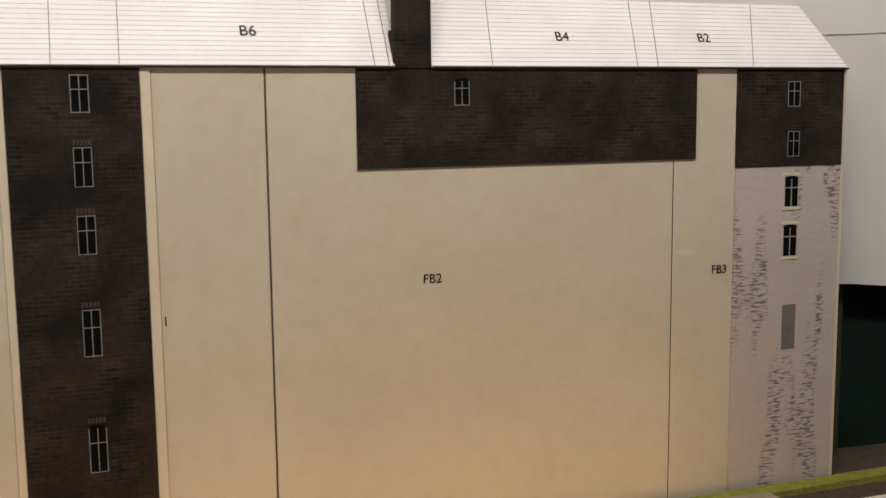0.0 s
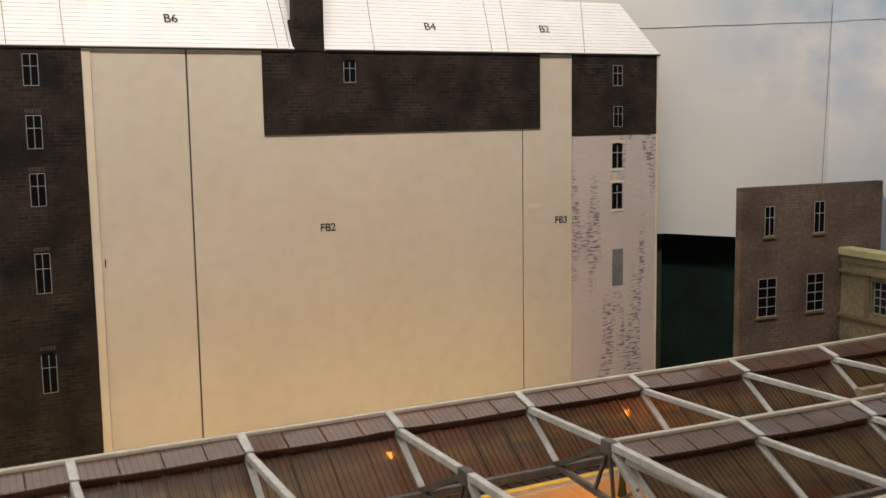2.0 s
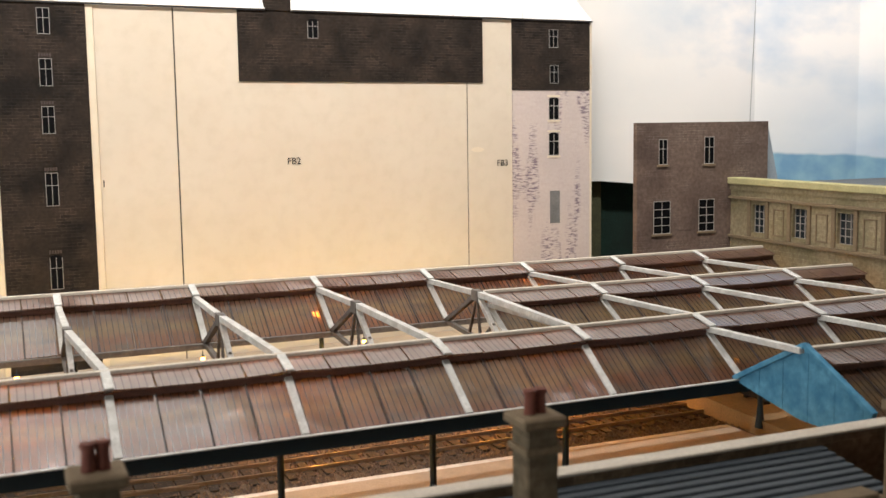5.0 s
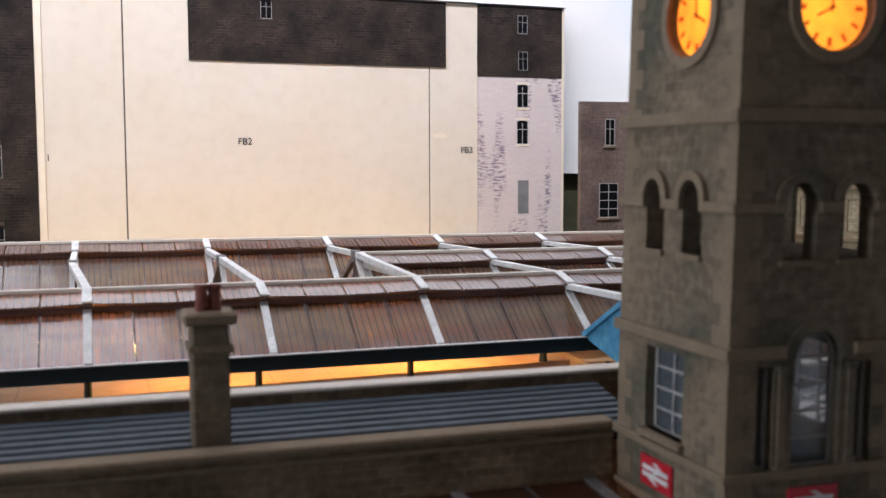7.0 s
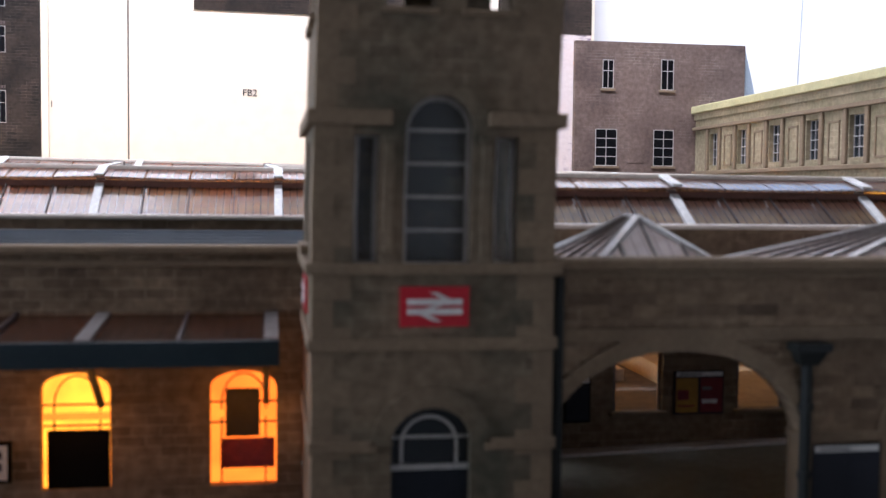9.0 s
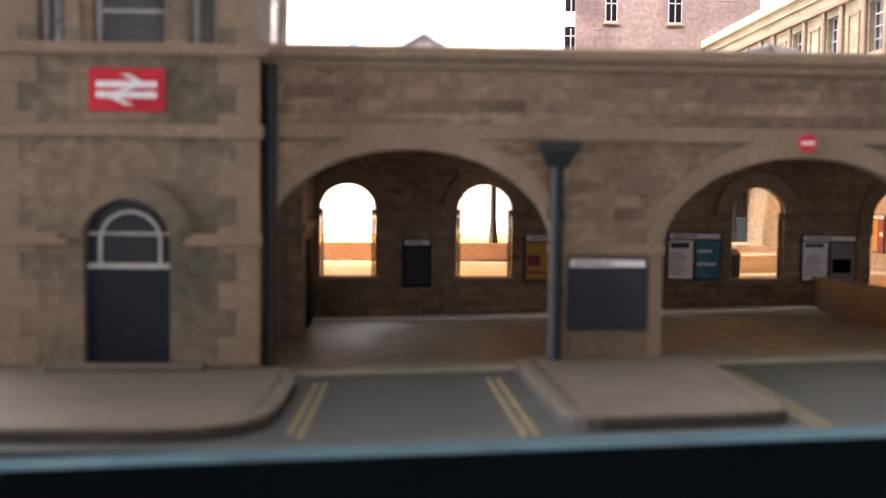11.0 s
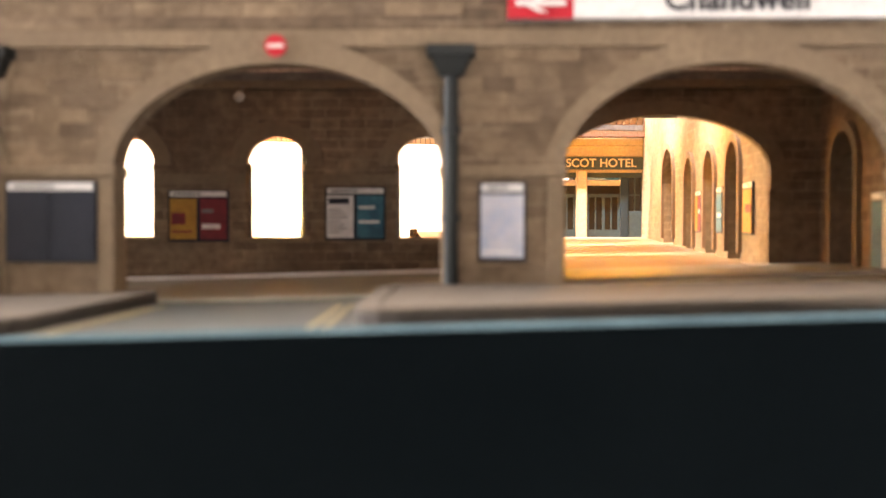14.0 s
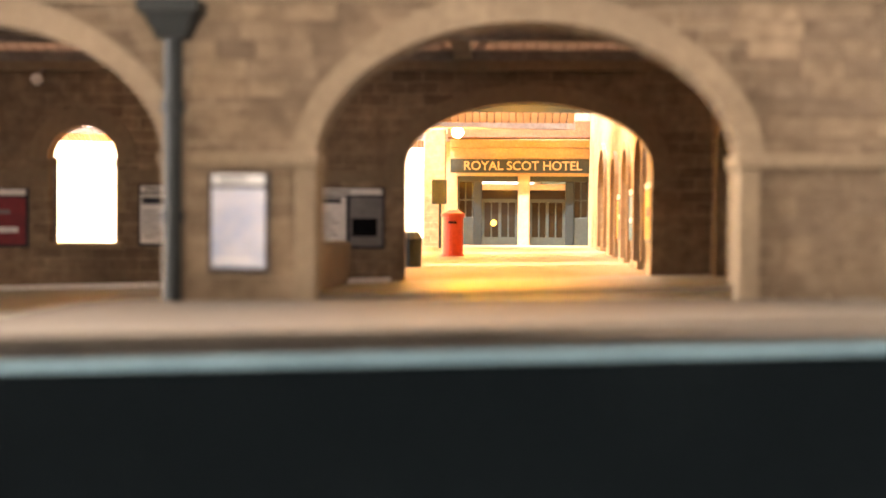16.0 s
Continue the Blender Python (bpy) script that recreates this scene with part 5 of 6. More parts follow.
for k, x in enumerate(xs):
    bm = bmesh.new()
    beam(bm, (x, -1.28, 3.68), (x, -3.86, 3.48), 0.06 if k % 2 else 0.26, 0.1)
    part("rafter", bm, M_BAR if k % 2 else M_DIRTY, awning, "" if k % 2 else "grey painted rafter strip")
boxed("fascia", (xs[-1], 16.15, -4.0, -3.86, 3.05, 3.5), M_TEAL, awning, "dark teal fascia board")
for x in (15.9, 12.7, 9.4, 6.2, 3.0, -0.3):
    bm = bmesh.new()
    beam(bm, (x, -1.3, 1.9), (x, -3.4, 3.4), 0.12, 0.12)
    part("bracket", bm, M_TEAL, awning, "dark iron bracket")

# ---- the clock tower ----
TX0, TX1, TY0, TY1, TTOP = 16.64, 20.6, -5.85, -1.45, 16.45
tower = thing("clock_tower", (18.6, -3.6, 0), "square sooty stone clock tower with glowing dials", "clock tower")
TF, TS = on_front(TY0), on_side(TX0)
MIDX, MIDY, DIAL = 18.66, -4.0, 13.92
UPPER_F = [(17.72, 18.48, 9.08, 10.2, 10.58), (19.02, 19.78, 9.08, 10.2, 10.58)]
VENICE = [(18.10, 19.20, 4.98, 7.15, 7.70), (17.30, 17.68, 5.0, 7.04, 7.04), (19.58, 19.96, 5.0, 7.04, 7.04)]
DOORWAY = [(17.93, 19.24, 0.0, 2.05, 2.64)]
bm = bmesh.new()
pierced(bm, TX0, TX1, -0.1, 12.9, 0.0, 0.42, UPPER_F + VENICE + DOORWAY, TF)
part("front_wall", bm, M_TOWER, tower, "stone front wall")


def dial_wall(pts, u0, u1, mid):
    """The stage with the round hole for the dial: two half-round openings, one over the other."""
    bm = bmesh.new()
    pierced(bm, u0, u1, DIAL, TTOP, 0.0, 0.42, [(mid - 0.84, mid + 0.84, DIAL, DIAL, DIAL + 0.84)], pts, 20)
    flip = lambda u, d, z: pts(u, d, 2 * DIAL - z)
    pierced(bm, u0, u1, DIAL, 2 * DIAL - 12.9, 0.0, 0.42, [(mid - 0.84, mid + 0.84, DIAL, DIAL, DIAL + 0.84)], flip, 20)
    return part("clock_stage", bm, M_TOWER, tower, "stone wall round the dial")


dial_wall(TF, TX0, TX1, MIDX)
dial_wall(TS, TY0 + 0.42, TY1, MIDY)
SIDE_UP = [(y - 0.38, y + 0.38, 9.12, 10.2, 10.62) for y in (-4.35, -2.85)]
SIDE_LOW = [(-4.25, -2.7, 5.2, 7.02, 7.02)]
bm = bmesh.new()
pierced(bm, TY0 + 0.42, TY1, -0.1, 12.9, 0.0, 0.42, SIDE_UP + SIDE_LOW, TS)
part("side_wall", bm, M_TOWER, tower, "stone side wall")
bm = bmesh.new()
pierced(bm, TY0 + 0.42, TY1, -0.1, TTOP, -0.12, 0.0, [SIDE_UP[0], (-3.1, -2.3, *SIDE_UP[1][2:])] + SIDE_LOW, on_side(TX1))
part("side_wall", bm, M_TOWER, tower, "stone side wall")
bm = bmesh.new()
pierced(bm, TX0 + 0.42, TX1 - 0.42, -0.1, TTOP, -0.42, 0.0, UPPER_F[:1], on_front(TY1))
part("back_wall", bm, M_TOWER, tower, "stone back wall")
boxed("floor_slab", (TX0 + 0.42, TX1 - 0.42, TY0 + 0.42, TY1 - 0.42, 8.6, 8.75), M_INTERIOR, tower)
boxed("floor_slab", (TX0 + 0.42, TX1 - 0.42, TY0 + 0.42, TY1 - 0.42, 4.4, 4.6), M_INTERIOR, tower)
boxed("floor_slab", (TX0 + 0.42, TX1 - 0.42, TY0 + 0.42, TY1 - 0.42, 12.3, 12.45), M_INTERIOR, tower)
boxed("roof_slab", (TX0 - 0.05, TX1 + 0.05, TY0 - 0.05, TY1 + 0.05, TTOP, TTOP + 0.2), M_TRIM, tower)


def band(z0, z1, out):
    bm = bmesh.new()
    block(bm, TX0 - out, TX1 + out, TY0 - out, TY0, z0, z1)
    block(bm, TX0 - out, TX0, TY0, TY1 + out, z0, z1)
    block(bm, TX1, TX1 + out, TY0, TY1 + out, z0, z1)
    part("string_course", bm, M_TRIM, tower, "dressed stone string course", 0.015)


for z0, z1, out in ((3.58, 3.78, 0.07), (4.82, 5.0, 0.12), (11.72, 11.98, 0.14)):
    band(z0, z1, out)
bm = bmesh.new()
for a, b in ((TX0 - 0.06, 17.70), (19.47, TX1 + 0.06)):
    block(bm, a, b, TY0 - 0.06, TY0, 1.92, 2.12)
block(bm, TX0 - 0.06, TX0, TY0, TY1 + 0.1, 1.92, 2.12)
part("string_course", bm, M_TRIM, tower, "dressed stone string course", 0.015)
bm = bmesh.new()
for a, b in ((TX0 - 0.13, 17.87), (19.43, TX1 + 0.13)):
    block(bm, a, b, TY0 - 0.13, TY0, 7.20, 7.44)
block(bm, TX0 - 0.13, TX0, TY0, TY1 + 0.1, 7.20, 7.44)
block(bm, TX1, TX1 + 0.13, TY0, TY1 + 0.1, 7.20, 7.44)
part("string_course", bm, M_TRIM, tower, "dressed stone string course", 0.015)
bm = bmesh.new()
for a, b in ((TX0 - 0.12, 17.72), (18.48, 19.02), (19.78, TX1 + 0.12)):
    block(bm, a, b, TY0 - 0.12, TY0, 10.0, 10.2)
for a, b in ((TY0, -4.73), (-3.97, -3.23), (-2.47, TY1 + 0.1)):
    block(bm, TX0 - 0.12, TX0, a, b, 10.0, 10.2)
part("impost_course", bm, M_TRIM, tower, "dressed stone course at the arch springing", 0.015)
for o in UPPER_F:
    bm = bmesh.new()
    ring(bm, o, 0.2, -0.06, 0.0, TF, 12)
    part("hood_mould", bm, M_TOWER, tower, "round stone hood mould")
    boxed("sill", (o[0] - 0.08, o[1] + 0.08, -0.08, 0.2, o[2] - 0.1, o[2]), M_TRIM, tower, "", TF)
for o in SIDE_UP:
    bm = bmesh.new()
    ring(bm, o, 0.2, -0.12, 0.0, TS, 12)
    part("hood_mould", bm, M_TRIM, tower, "round stone hood mould")
    boxed("sill", (o[0] - 0.06, o[1] + 0.06, -0.1, 0.2, o[2] - 0.12, o[2]), M_TRIM, tower, "", TS)
for o, legs in ((VENICE[0], None), (DOORWAY[0], None)):
    bm = bmesh.new()
    ring(bm, o, 0.24 if o[2] > 1 else 0.34, -0.06, 0.0, TF, 14, legs)
    part("hood_mould", bm, M_TOWER, tower, "round stone hood mould")
boxed("sill", (-4.35, -2.6, -0.14, 0.2, 5.06, 5.2), M_TRIM, tower, "pale stone sill", TS)
# quoins, stepped long and short up the visible corners
for k in range(38):
    z = 0.1 + 0.43 * k
    if z > 16.1:
        break
    w, d = (0.34, 0.62) if k % 2 else (0.62, 0.34)
    bm = bmesh.new()
    block(bm, TX0 - 0.008, TX0 + w, TY0 - 0.008, TY0, z, z + 0.42)
    block(bm, TX0 - 0.008, TX0, TY0, TY0 + d, z, z + 0.42)
    part("quoin", bm, M_TRIM, tower)
    bm = bmesh.new()
    block(bm, TX1 - w, TX1 + 0.008, TY0 - 0.008, TY0, z, z + 0.42)
    part("quoin", bm, M_TRIM, tower)
    bm = bmesh.new()
    block(bm, TX0 - 0.008, TX0, TY1 - d, TY1 + 0.008, z, z + 0.42)
    part("quoin", bm, M_TRIM, tower)


def sash(o, pts, rows, cols, inset=0.26, bar=M_PALEBAR, mat_pane=M_CLEAR, label="white-barred sash window"):
    bm = bmesh.new()
    head_fill(bm, o, inset + 0.03, inset + 0.05, pts, 10)
    w = part("window", bm, mat_pane, tower, label)
    w.visible_shadow = False
    bm = bmesh.new()
    if o[4] > o[3]:
        ring(bm, (o[0] + 0.07, o[1] - 0.07, o[2], o[3], o[4] - 0.07), 0.07, inset - 0.03, inset + 0.03, pts, 12, o[3] - o[2])
    else:
        for u in (o[0] + 0.035, o[1] - 0.035):
            block(bm, u - 0.035, u + 0.035, inset - 0.03, inset + 0.03, o[2], o[4], pts)
    for k in range(1, cols):
        u = o[0] + (o[1] - o[0]) * k / cols
        block(bm, u - 0.022, u + 0.022, inset - 0.02, inset + 0.02, o[2], o[4] - 0.05, pts)
    for k in range(rows + 1):
        z = o[2] + (o[3] - o[2]) * k / rows
        block(bm, o[0], o[1], inset - 0.025, inset + 0.015, z - 0.025, z + 0.025, pts)
    part("glazing_bar", bm, bar, w, "thin white glazing bars")
    return w


sash(VENICE[0], TF, 4, 1)
for o in VENICE[1:]:
    sash(o, TF, 1, 1)
sash(SIDE_LOW[0], TS, 4, 2)
sash(SIDE_LOW[0], on_side(TX1), 4, 2, -0.07)
for a, b in ((17.72, 17.98), (19.32, 19.56)):
    bm = bmesh.new()
    m = (a + b) / 2
    block(bm, m - 0.09, m + 0.09, -0.05, 0.2, 5.12, 6.95, TF)
    block(bm, m - 0.13, m + 0.13, -0.08, 0.2, 5.0, 5.12, TF)
    block(bm, m - 0.13, m + 0.13, -0.08, 0.2, 6.95, 7.06, TF)
    part("pilaster", bm, M_TOWER, tower, "slim stone pilaster", 0.015)
# the doorway
boxed("door", (17.93, 19.24, 0.24, 0.32, 0.0, 1.56), M_DOOR, tower, "closed dark blue door", TF)
fan = (17.93, 19.24, 1.62, 2.05, 2.64)
bm = bmesh.new()
head_fill(bm, fan, 0.30, 0.33, TF)
fan_pane = part("fanlight", bm, M_PANE, tower, "dark arched fanlight")
bm = bmesh.new()
ring(bm, (18.15, 19.02, 1.62, 2.0, 2.42), 0.05, 0.24, 0.29, TF, 12, 0.38)
block(bm, 17.93, 19.24, 0.22, 0.30, 1.56, 1.64, TF)
block(bm, 17.93, 19.24, 0.25, 0.29, 2.08, 2.12, TF)
part("glazing_bar", bm, M_WHITE, fan_pane, "white fanlight bars")
boxed("step", (17.4, 19.8, -0.4, 0.0, -0.1, 0.13), M_PAVE, tower, "worn stone doorstep", TF, 0.03)


def dial(pts, mid):
    bm = bmesh.new()
    disc(bm, mid, DIAL, 0.82, 0.16, 0.20, pts, 40)
    d = part("clock_dial", bm, M_CLOCK, tower, "backlit yellow clock dial")
    bm = bmesh.new()
    n = 40
    for k in range(n):
        a, b = 6.2832 * k / n, 6.2832 * (k + 1) / n
        q = [(0.84, a), (0.84, b), (1.06, b), (1.06, a)]
        prism(bm, pts, [(mid + r * math.cos(t), -0.09, DIAL + r * math.sin(t)) for r, t in q], [(mid + r * math.cos(t), 0.02, DIAL + r * math.sin(t)) for r, t in q])
    part("dial_surround", bm, M_TRIM, tower, "round stone surround of the dial")
    for k in range(12):
        a = 6.2832 * k / 12
        c, s = math.cos(a), math.sin(a)
        bm = bmesh.new()
        wide = 0.035 if k % 3 else 0.05
        q = [(0.56, -wide), (0.74, -wide), (0.74, wide), (0.56, wide)]
        prism(bm, pts, [(mid + r * c - t * s, 0.135, DIAL + r * s + t * c) for r, t in q], [(mid + r * c - t * s, 0.155, DIAL + r * s + t * c) for r, t in q])
        part("hour_mark", bm, M_DIALMARK, d)
    for length, a, wide in ((0.52, 1.48, 0.02), (0.36, 3.6, 0.028)):
        c, s = math.cos(a), math.sin(a)
        bm = bmesh.new()
        q = [(-0.08, -wide), (length, -wide), (length, wide), (-0.08, wide)]
        prism(bm, pts, [(mid + r * c - t * s, 0.10, DIAL + r * s + t * c) for r, t in q], [(mid + r * c - t * s, 0.12, DIAL + r * s + t * c) for r, t in q])
        part("clock_hand", bm, M_DIALMARK, d, "thin clock hand with a dim orange glow")
    bm = bmesh.new()
    disc(bm, mid, DIAL, 0.035, 0.08, 0.13, pts, 12)
    part("hub", bm, M_BLACK, d)


dial(TF, MIDX)
dial(TS, MIDY)

for pts, u0, u1, place in ((TF, 18.05, 19.18, (18.6, TY0, 4.0)), (TS, -3.95, -2.62, (TX0, -3.3, 4.0))):
    s = thing("railway_sign", place, "square red railway sign with a white stroke emblem on the tower", "sign", "railway signs")
    boxed("board", (u0, u1, -0.05, 0.0, 3.97, 4.62), M_RED, s, "red board", pts)
    arrows(s, (u0 + u1) / 2, 4.295, u1 - u0 if pts is TF else -(u1 - u0), 0.65, pts)

# the upper tower leans a little out of plumb
for ob in tower.children_recursive:
    if ob.type == "MESH":
        bm = bmesh.new()
        bm.from_mesh(ob.data)
        bmesh.ops.bisect_plane(bm, geom=bm.verts[:] + bm.edges[:] + bm.faces[:], plane_co=(0, 0, 6.0 * U), plane_no=(0, 0, 1))
        for v in bm.verts:
            v.co.x += 0.028 * max(0.0, v.co.z - 6.0 * U)
        bm.to_mesh(ob.data)
        bm.free()

# ---- the arcaded porch right of the tower ----
PY = -5.5
PF = on_front(PY)
porch = thing("station_porch", (30, -2, 0), "sooty stone station porch with three wide arches", "building")
ARCH = [(c - 2.3, c + 2.3, -0.2, 1.86, 3.40) for c in (22.97, 29.25, 35.53)]
ARCH[0] = (20.62, 25.22, -0.2, 1.86, 3.46)
bm = bmesh.new()
pierced(bm, 20.6, 46, -0.2, 4.72, 0.0, 0.45, ARCH, PF, 28)
part("arcade_wall", bm, M_STONE, porch, "stone wall with three arches")
boxed("frieze_moulding", (20.6, 46, -0.10, 0.45, 4.72, 4.84), M_TRIM, porch, "", PF, 0.02)
boxed("coping", (20.6, 46, -0.20, 0.60, 4.84, 5.06), M_TRIM, porch, "pale stone coping", PF, 0.05)
boxed("string_course", (20.6, 46, -0.071, 0.0, 3.62, 3.86), M_TRIM, porch, "dressed stone string course", PF, 0.01)
for o in ARCH:
    n, mid, half, rise = 32, (o[0] + o[1]) / 2, (o[1] - o[0]) / 2, o[4] - o[3]
    for k in range(n):
        a, b = math.pi * k / n, math.pi * (k + 1) / n
        bm = bmesh.new()
        q = []
        for t, out in ((a, 0), (b, 0), (b, 0.26 + 0.11 * math.sin(b) ** 6), (a, 0.26 + 0.11 * math.sin(a) ** 6)):
            q.append((mid - (half + out) * math.cos(t), o[3] + (rise + out) * math.sin(t)))
        out = 0.075
        prism(bm, PF, [(u, -out, z) for u, z in q], [(u, 0.02, z) for u, z in q])
        part("voussoir", bm, M_TRIM, porch)
for a, b in ((25.22, 26.95), (31.55, 33.23), (37.83, 46)):
    boxed("impost", (a - 0.05, b + 0.05, -0.09, 0.5, 1.82, 1.98), M_TRIM, porch, "dressed stone impost", PF, 0.02)
    boxed("pier_edge", (a - 0.02, a + 0.22, -0.06, 0.47, -0.2, 1.82), M_TRIM, porch, "dressed stone pier edge", PF, 0.02)
    if b < 40:
        boxed("pier_edge", (b - 0.22, b + 0.02, -0.06, 0.47, -0.2, 1.82), M_TRIM, porch, "dressed stone pier edge", PF, 0.02)
# back wall of the porch, with its windows and the way through
BACK = 1.6
BF = on_front(BACK)
BWIN = [(c - 0.62, c + 0.62, 0.9, 2.38, 2.97) for c in (21.66, 24.74, 27.89, 30.97)]
PORTAL = [(33.64, 37.95, -0.2, 2.3, 3.40)]
bm = bmesh.new()
pierced(bm, 20.6, 39.4, -0.2, 5.3, 0.0, 0.18, BWIN + PORTAL, BF, 16)
part("back_wall", bm, M_STONE, porch, "stone back wall with arched windows")
boxed("coping", (20.6, 39.4, -0.15, 0.35, 5.3, 5.42), M_RIDGE, porch, "pale stone coping", BF, 0.03)
for a, b in ((20.6, 21.04), (22.28, 24.12), (25.36, 27.27), (28.51, 30.35), (31.59, 33.3)):
    boxed("dado_course", (a, b, -0.06, 0.0, 2.0, 2.2), M_TRIM, porch, "stone course between the windows", BF)
boxed("head_course", (20.6, 38.9, -0.1, 0.0, 3.95, 4.15), M_TRIM, porch, "stone course along the wall head", BF, 0.02)
boxed("left_end_wall", (20.6, 20.9, TY1, BACK, -0.2, 4.9), M_STONE, porch, "stone end wall beside the tower")
boxed("end_course", (20.9, 20.97, TY1, BACK, 1.98, 2.16), M_TRIM, porch, "dressed stone course along the end wall", same_place, 0.01)
boxed("end_door", (20.9, 20.96, -0.55, 0.75, 0.0, 1.8), M_ENDDOOR, porch, "closed dark door in the end wall", same_place, 0.01)
for o in BWIN:
    bm = bmesh.new()
    ring(bm, o, 0.34, -0.1, 0.0, BF, 14)
    part("hood_mould", bm, M_TRIM, porch, "round stone hood mould")
    boxed("sill", (o[0] - 0.1, o[1] + 0.1, -0.12, 0.1, o[2] - 0.12, o[2]), M_TRIM, porch, "", BF, 0.02)
    for u in (o[0] + 0.05, o[1] - 0.05):
        boxed("window_jamb", (u - 0.035, u + 0.035, 0.10, 0.15, o[2], o[3] - 0.02), M_DIRTY, porch, "thin dark window jamb", BF)
    for u, s in ((o[0], 1), (o[1], -1)):
        boxed("capital", (min(u, u + s * 0.09), max(u, u + s * 0.09), 0.02, 0.16, 2.26, 2.42), M_STONE, porch, "", BF, 0.03)
bm = bmesh.new()
ring(bm, PORTAL[0], 0.3, -0.1, 0.0, BF, 20, 0.4)
part("portal_moulding", bm, M_TRIM, porch, "wide arch moulding of the way through")
# right end wall of the porch, with an arched doorway to the side
EF = on_side(38.95)
SIDE = [(-0.6, 0.7, -0.1, 2.3, 2.95), (-4.6, -3.2, -0.1, 2.3, 2.95)]
bm = bmesh.new()
pierced(bm, PY + 0.45, BACK, -0.2, 4.9, 0.0, 0.4, SIDE, EF, 10)
part("end_wall", bm, M_STONE, porch, "stone end wall with arched doorways")
for o in SIDE:
    bm = bmesh.new()
    ring(bm, o, 0.2, -0.08, 0.0, EF, 10, 2.2)
    part("arch_moulding", bm, M_TRIM, porch, "pale arch moulding")
# added dark sheet stands in for unlit space beyond the doorways
boxed("store_lining", (39.9, 40.0, PY + 0.45, BACK, -0.2, 4.9), M_INTERIOR, porch, "dark sheet standing in for the unlit space behind the doorways")
# roof of the porch and its glazed lanterns
bm = bmesh.new()
for x0, x1, y0, y1 in ((20.6, 39.0, -5.05, -4.5), (20.6, 39.0, 1.45, 1.6), (20.6, 21.3, -4.5, 1.45), (25.1, 25.3, -4.5, 1.45), (34.5, 34.8, -4.5, 1.45), (38.6, 39.0, -4.5, 1.45)):
    block(bm, x0, x1, y0, y1, 4.12, 4.28)
part("flat_roof", bm, M_DIRTY, porch, "flat card roof round the lanterns")


def lantern(x0, x1, y0, y1, ridge, ry0, ry1):
    l = thing("roof_lantern", ((x0 + x1) / 2, (y0 + y1) / 2, 4.28), "hipped glazed roof lantern with pale ridges on the porch", "roof lantern", "roof lanterns")
    mid, z = (x0 + x1) / 2, 4.33
    corners = [(x0, y0, z), (x1, y0, z), (x1, y1, z), (x0, y1, z)]
    a, b = (mid, ry0, ridge), (mid, ry1, ridge)
    for face in ((corners[0], corners[1], a), (corners[2], corners[3], b), (corners[1], corners[2], b, a), (corners[3], corners[0], a, b)):
        bm = bmesh.new()
        prism(bm, same_place, [(x, y, h - 0.05) for x, y, h in face], list(face))
        part("glazing", bm, M_LANTERN, l, "pale brown tinted lantern glazing")
    for p, q in ((corners[0], a), (corners[1], a), (corners[2], b), (corners[3], b), (a, b)):
        bm = bmesh.new()
        beam(bm, p, q, 0.16, 0.1)
        part("ridge_strip", bm, M_TIMBER, l, "pale ridge strip")
    for k in range(1, 6):
        f = k / 6
        for c0, c1, r0, r1 in ((corners[3], corners[0], b, a), (corners[1], corners[2], a, b)):
            bm = bmesh.new()
            beam(bm, [c0[i] + (c1[i] - c0[i]) * f for i in range(3)], [r0[i] + (r1[i] - r0[i]) * f for i in range(3)], 0.05, 0.1)
            part("glazing_bar", bm, M_DIRTY, l)
        bm = bmesh.new()
        p = [corners[0][i] + (corners[1][i] - corners[0][i]) * f for i in range(3)]
        side = corners[0] if f < 0.5 else corners[1]
        g = 2 * f if f < 0.5 else 2 * (1 - f)
        beam(bm, p, [side[i] + (a[i] - side[i]) * g for i in range(3)], 0.05, 0.1)
        part("glazing_bar", bm, M_DIRTY, l)
    return l


lantern(21.3, 25.1, -4.5, 1.45, 5.68, -2.5, -1.9)
lantern(25.3, 34.5, -4.5, 1.45, 5.65, -1.9, -1.3)
lantern(34.8, 38.6, -4.5, 1.45, 5.6, -2.4, -1.4)
for y in (-3.6, -1.2):
    bm = bmesh.new()
    beam(bm, (20.7, y, 4.12), (38.9, y, 4.12), 0.2, 0.3)
    solid("porch_beam", bm, M_DIRTY, "dark timber beam under the porch roof", "beam", "porch beams")

# downpipes with hoppers
for x in (25.24, 31.68):
    p = thing("downpipe", (x, PY - 0.12, 0.2), "black-green iron rainwater pipe with a wide hopper on the pier", "downpipe", "downpipes")
    bm = bmesh.new()
    prism(bm, same_place, [(x - 0.16, PY - 0.24, 3.2), (x + 0.16, PY - 0.24, 3.2), (x + 0.16, PY - 0.02, 3.2), (x - 0.16, PY - 0.02, 3.2)],
          [(x - 0.28, PY - 0.36, 3.46), (x + 0.28, PY - 0.36, 3.46), (x + 0.28, PY - 0.02, 3.46), (x - 0.28, PY - 0.02, 3.46)])
    block(bm, x - 0.33, x + 0.33, PY - 0.4, PY - 0.02, 3.46, 3.6)
    part("hopper", bm, M_PIPE, p, "flared hopper")
    bm = bmesh.new()
    tube(bm, x, PY - 0.13, 0.0, 3.22, 0.1)
    tube(bm, x, PY - 0.13, 1.2, 1.32, 0.13)
    tube(bm, x, PY - 0.13, 2.4, 2.52, 0.13)
    part("pipe", bm, M_PIPE, p)

p = thing("downpipe", (20.74, PY - 0.1, 0), "black-green iron rainwater pipe in the corner by the tower", "downpipe", "downpipes")
bm = bmesh.new()
tube(bm, 20.75, PY - 0.12, -0.1, 4.75, 0.1)
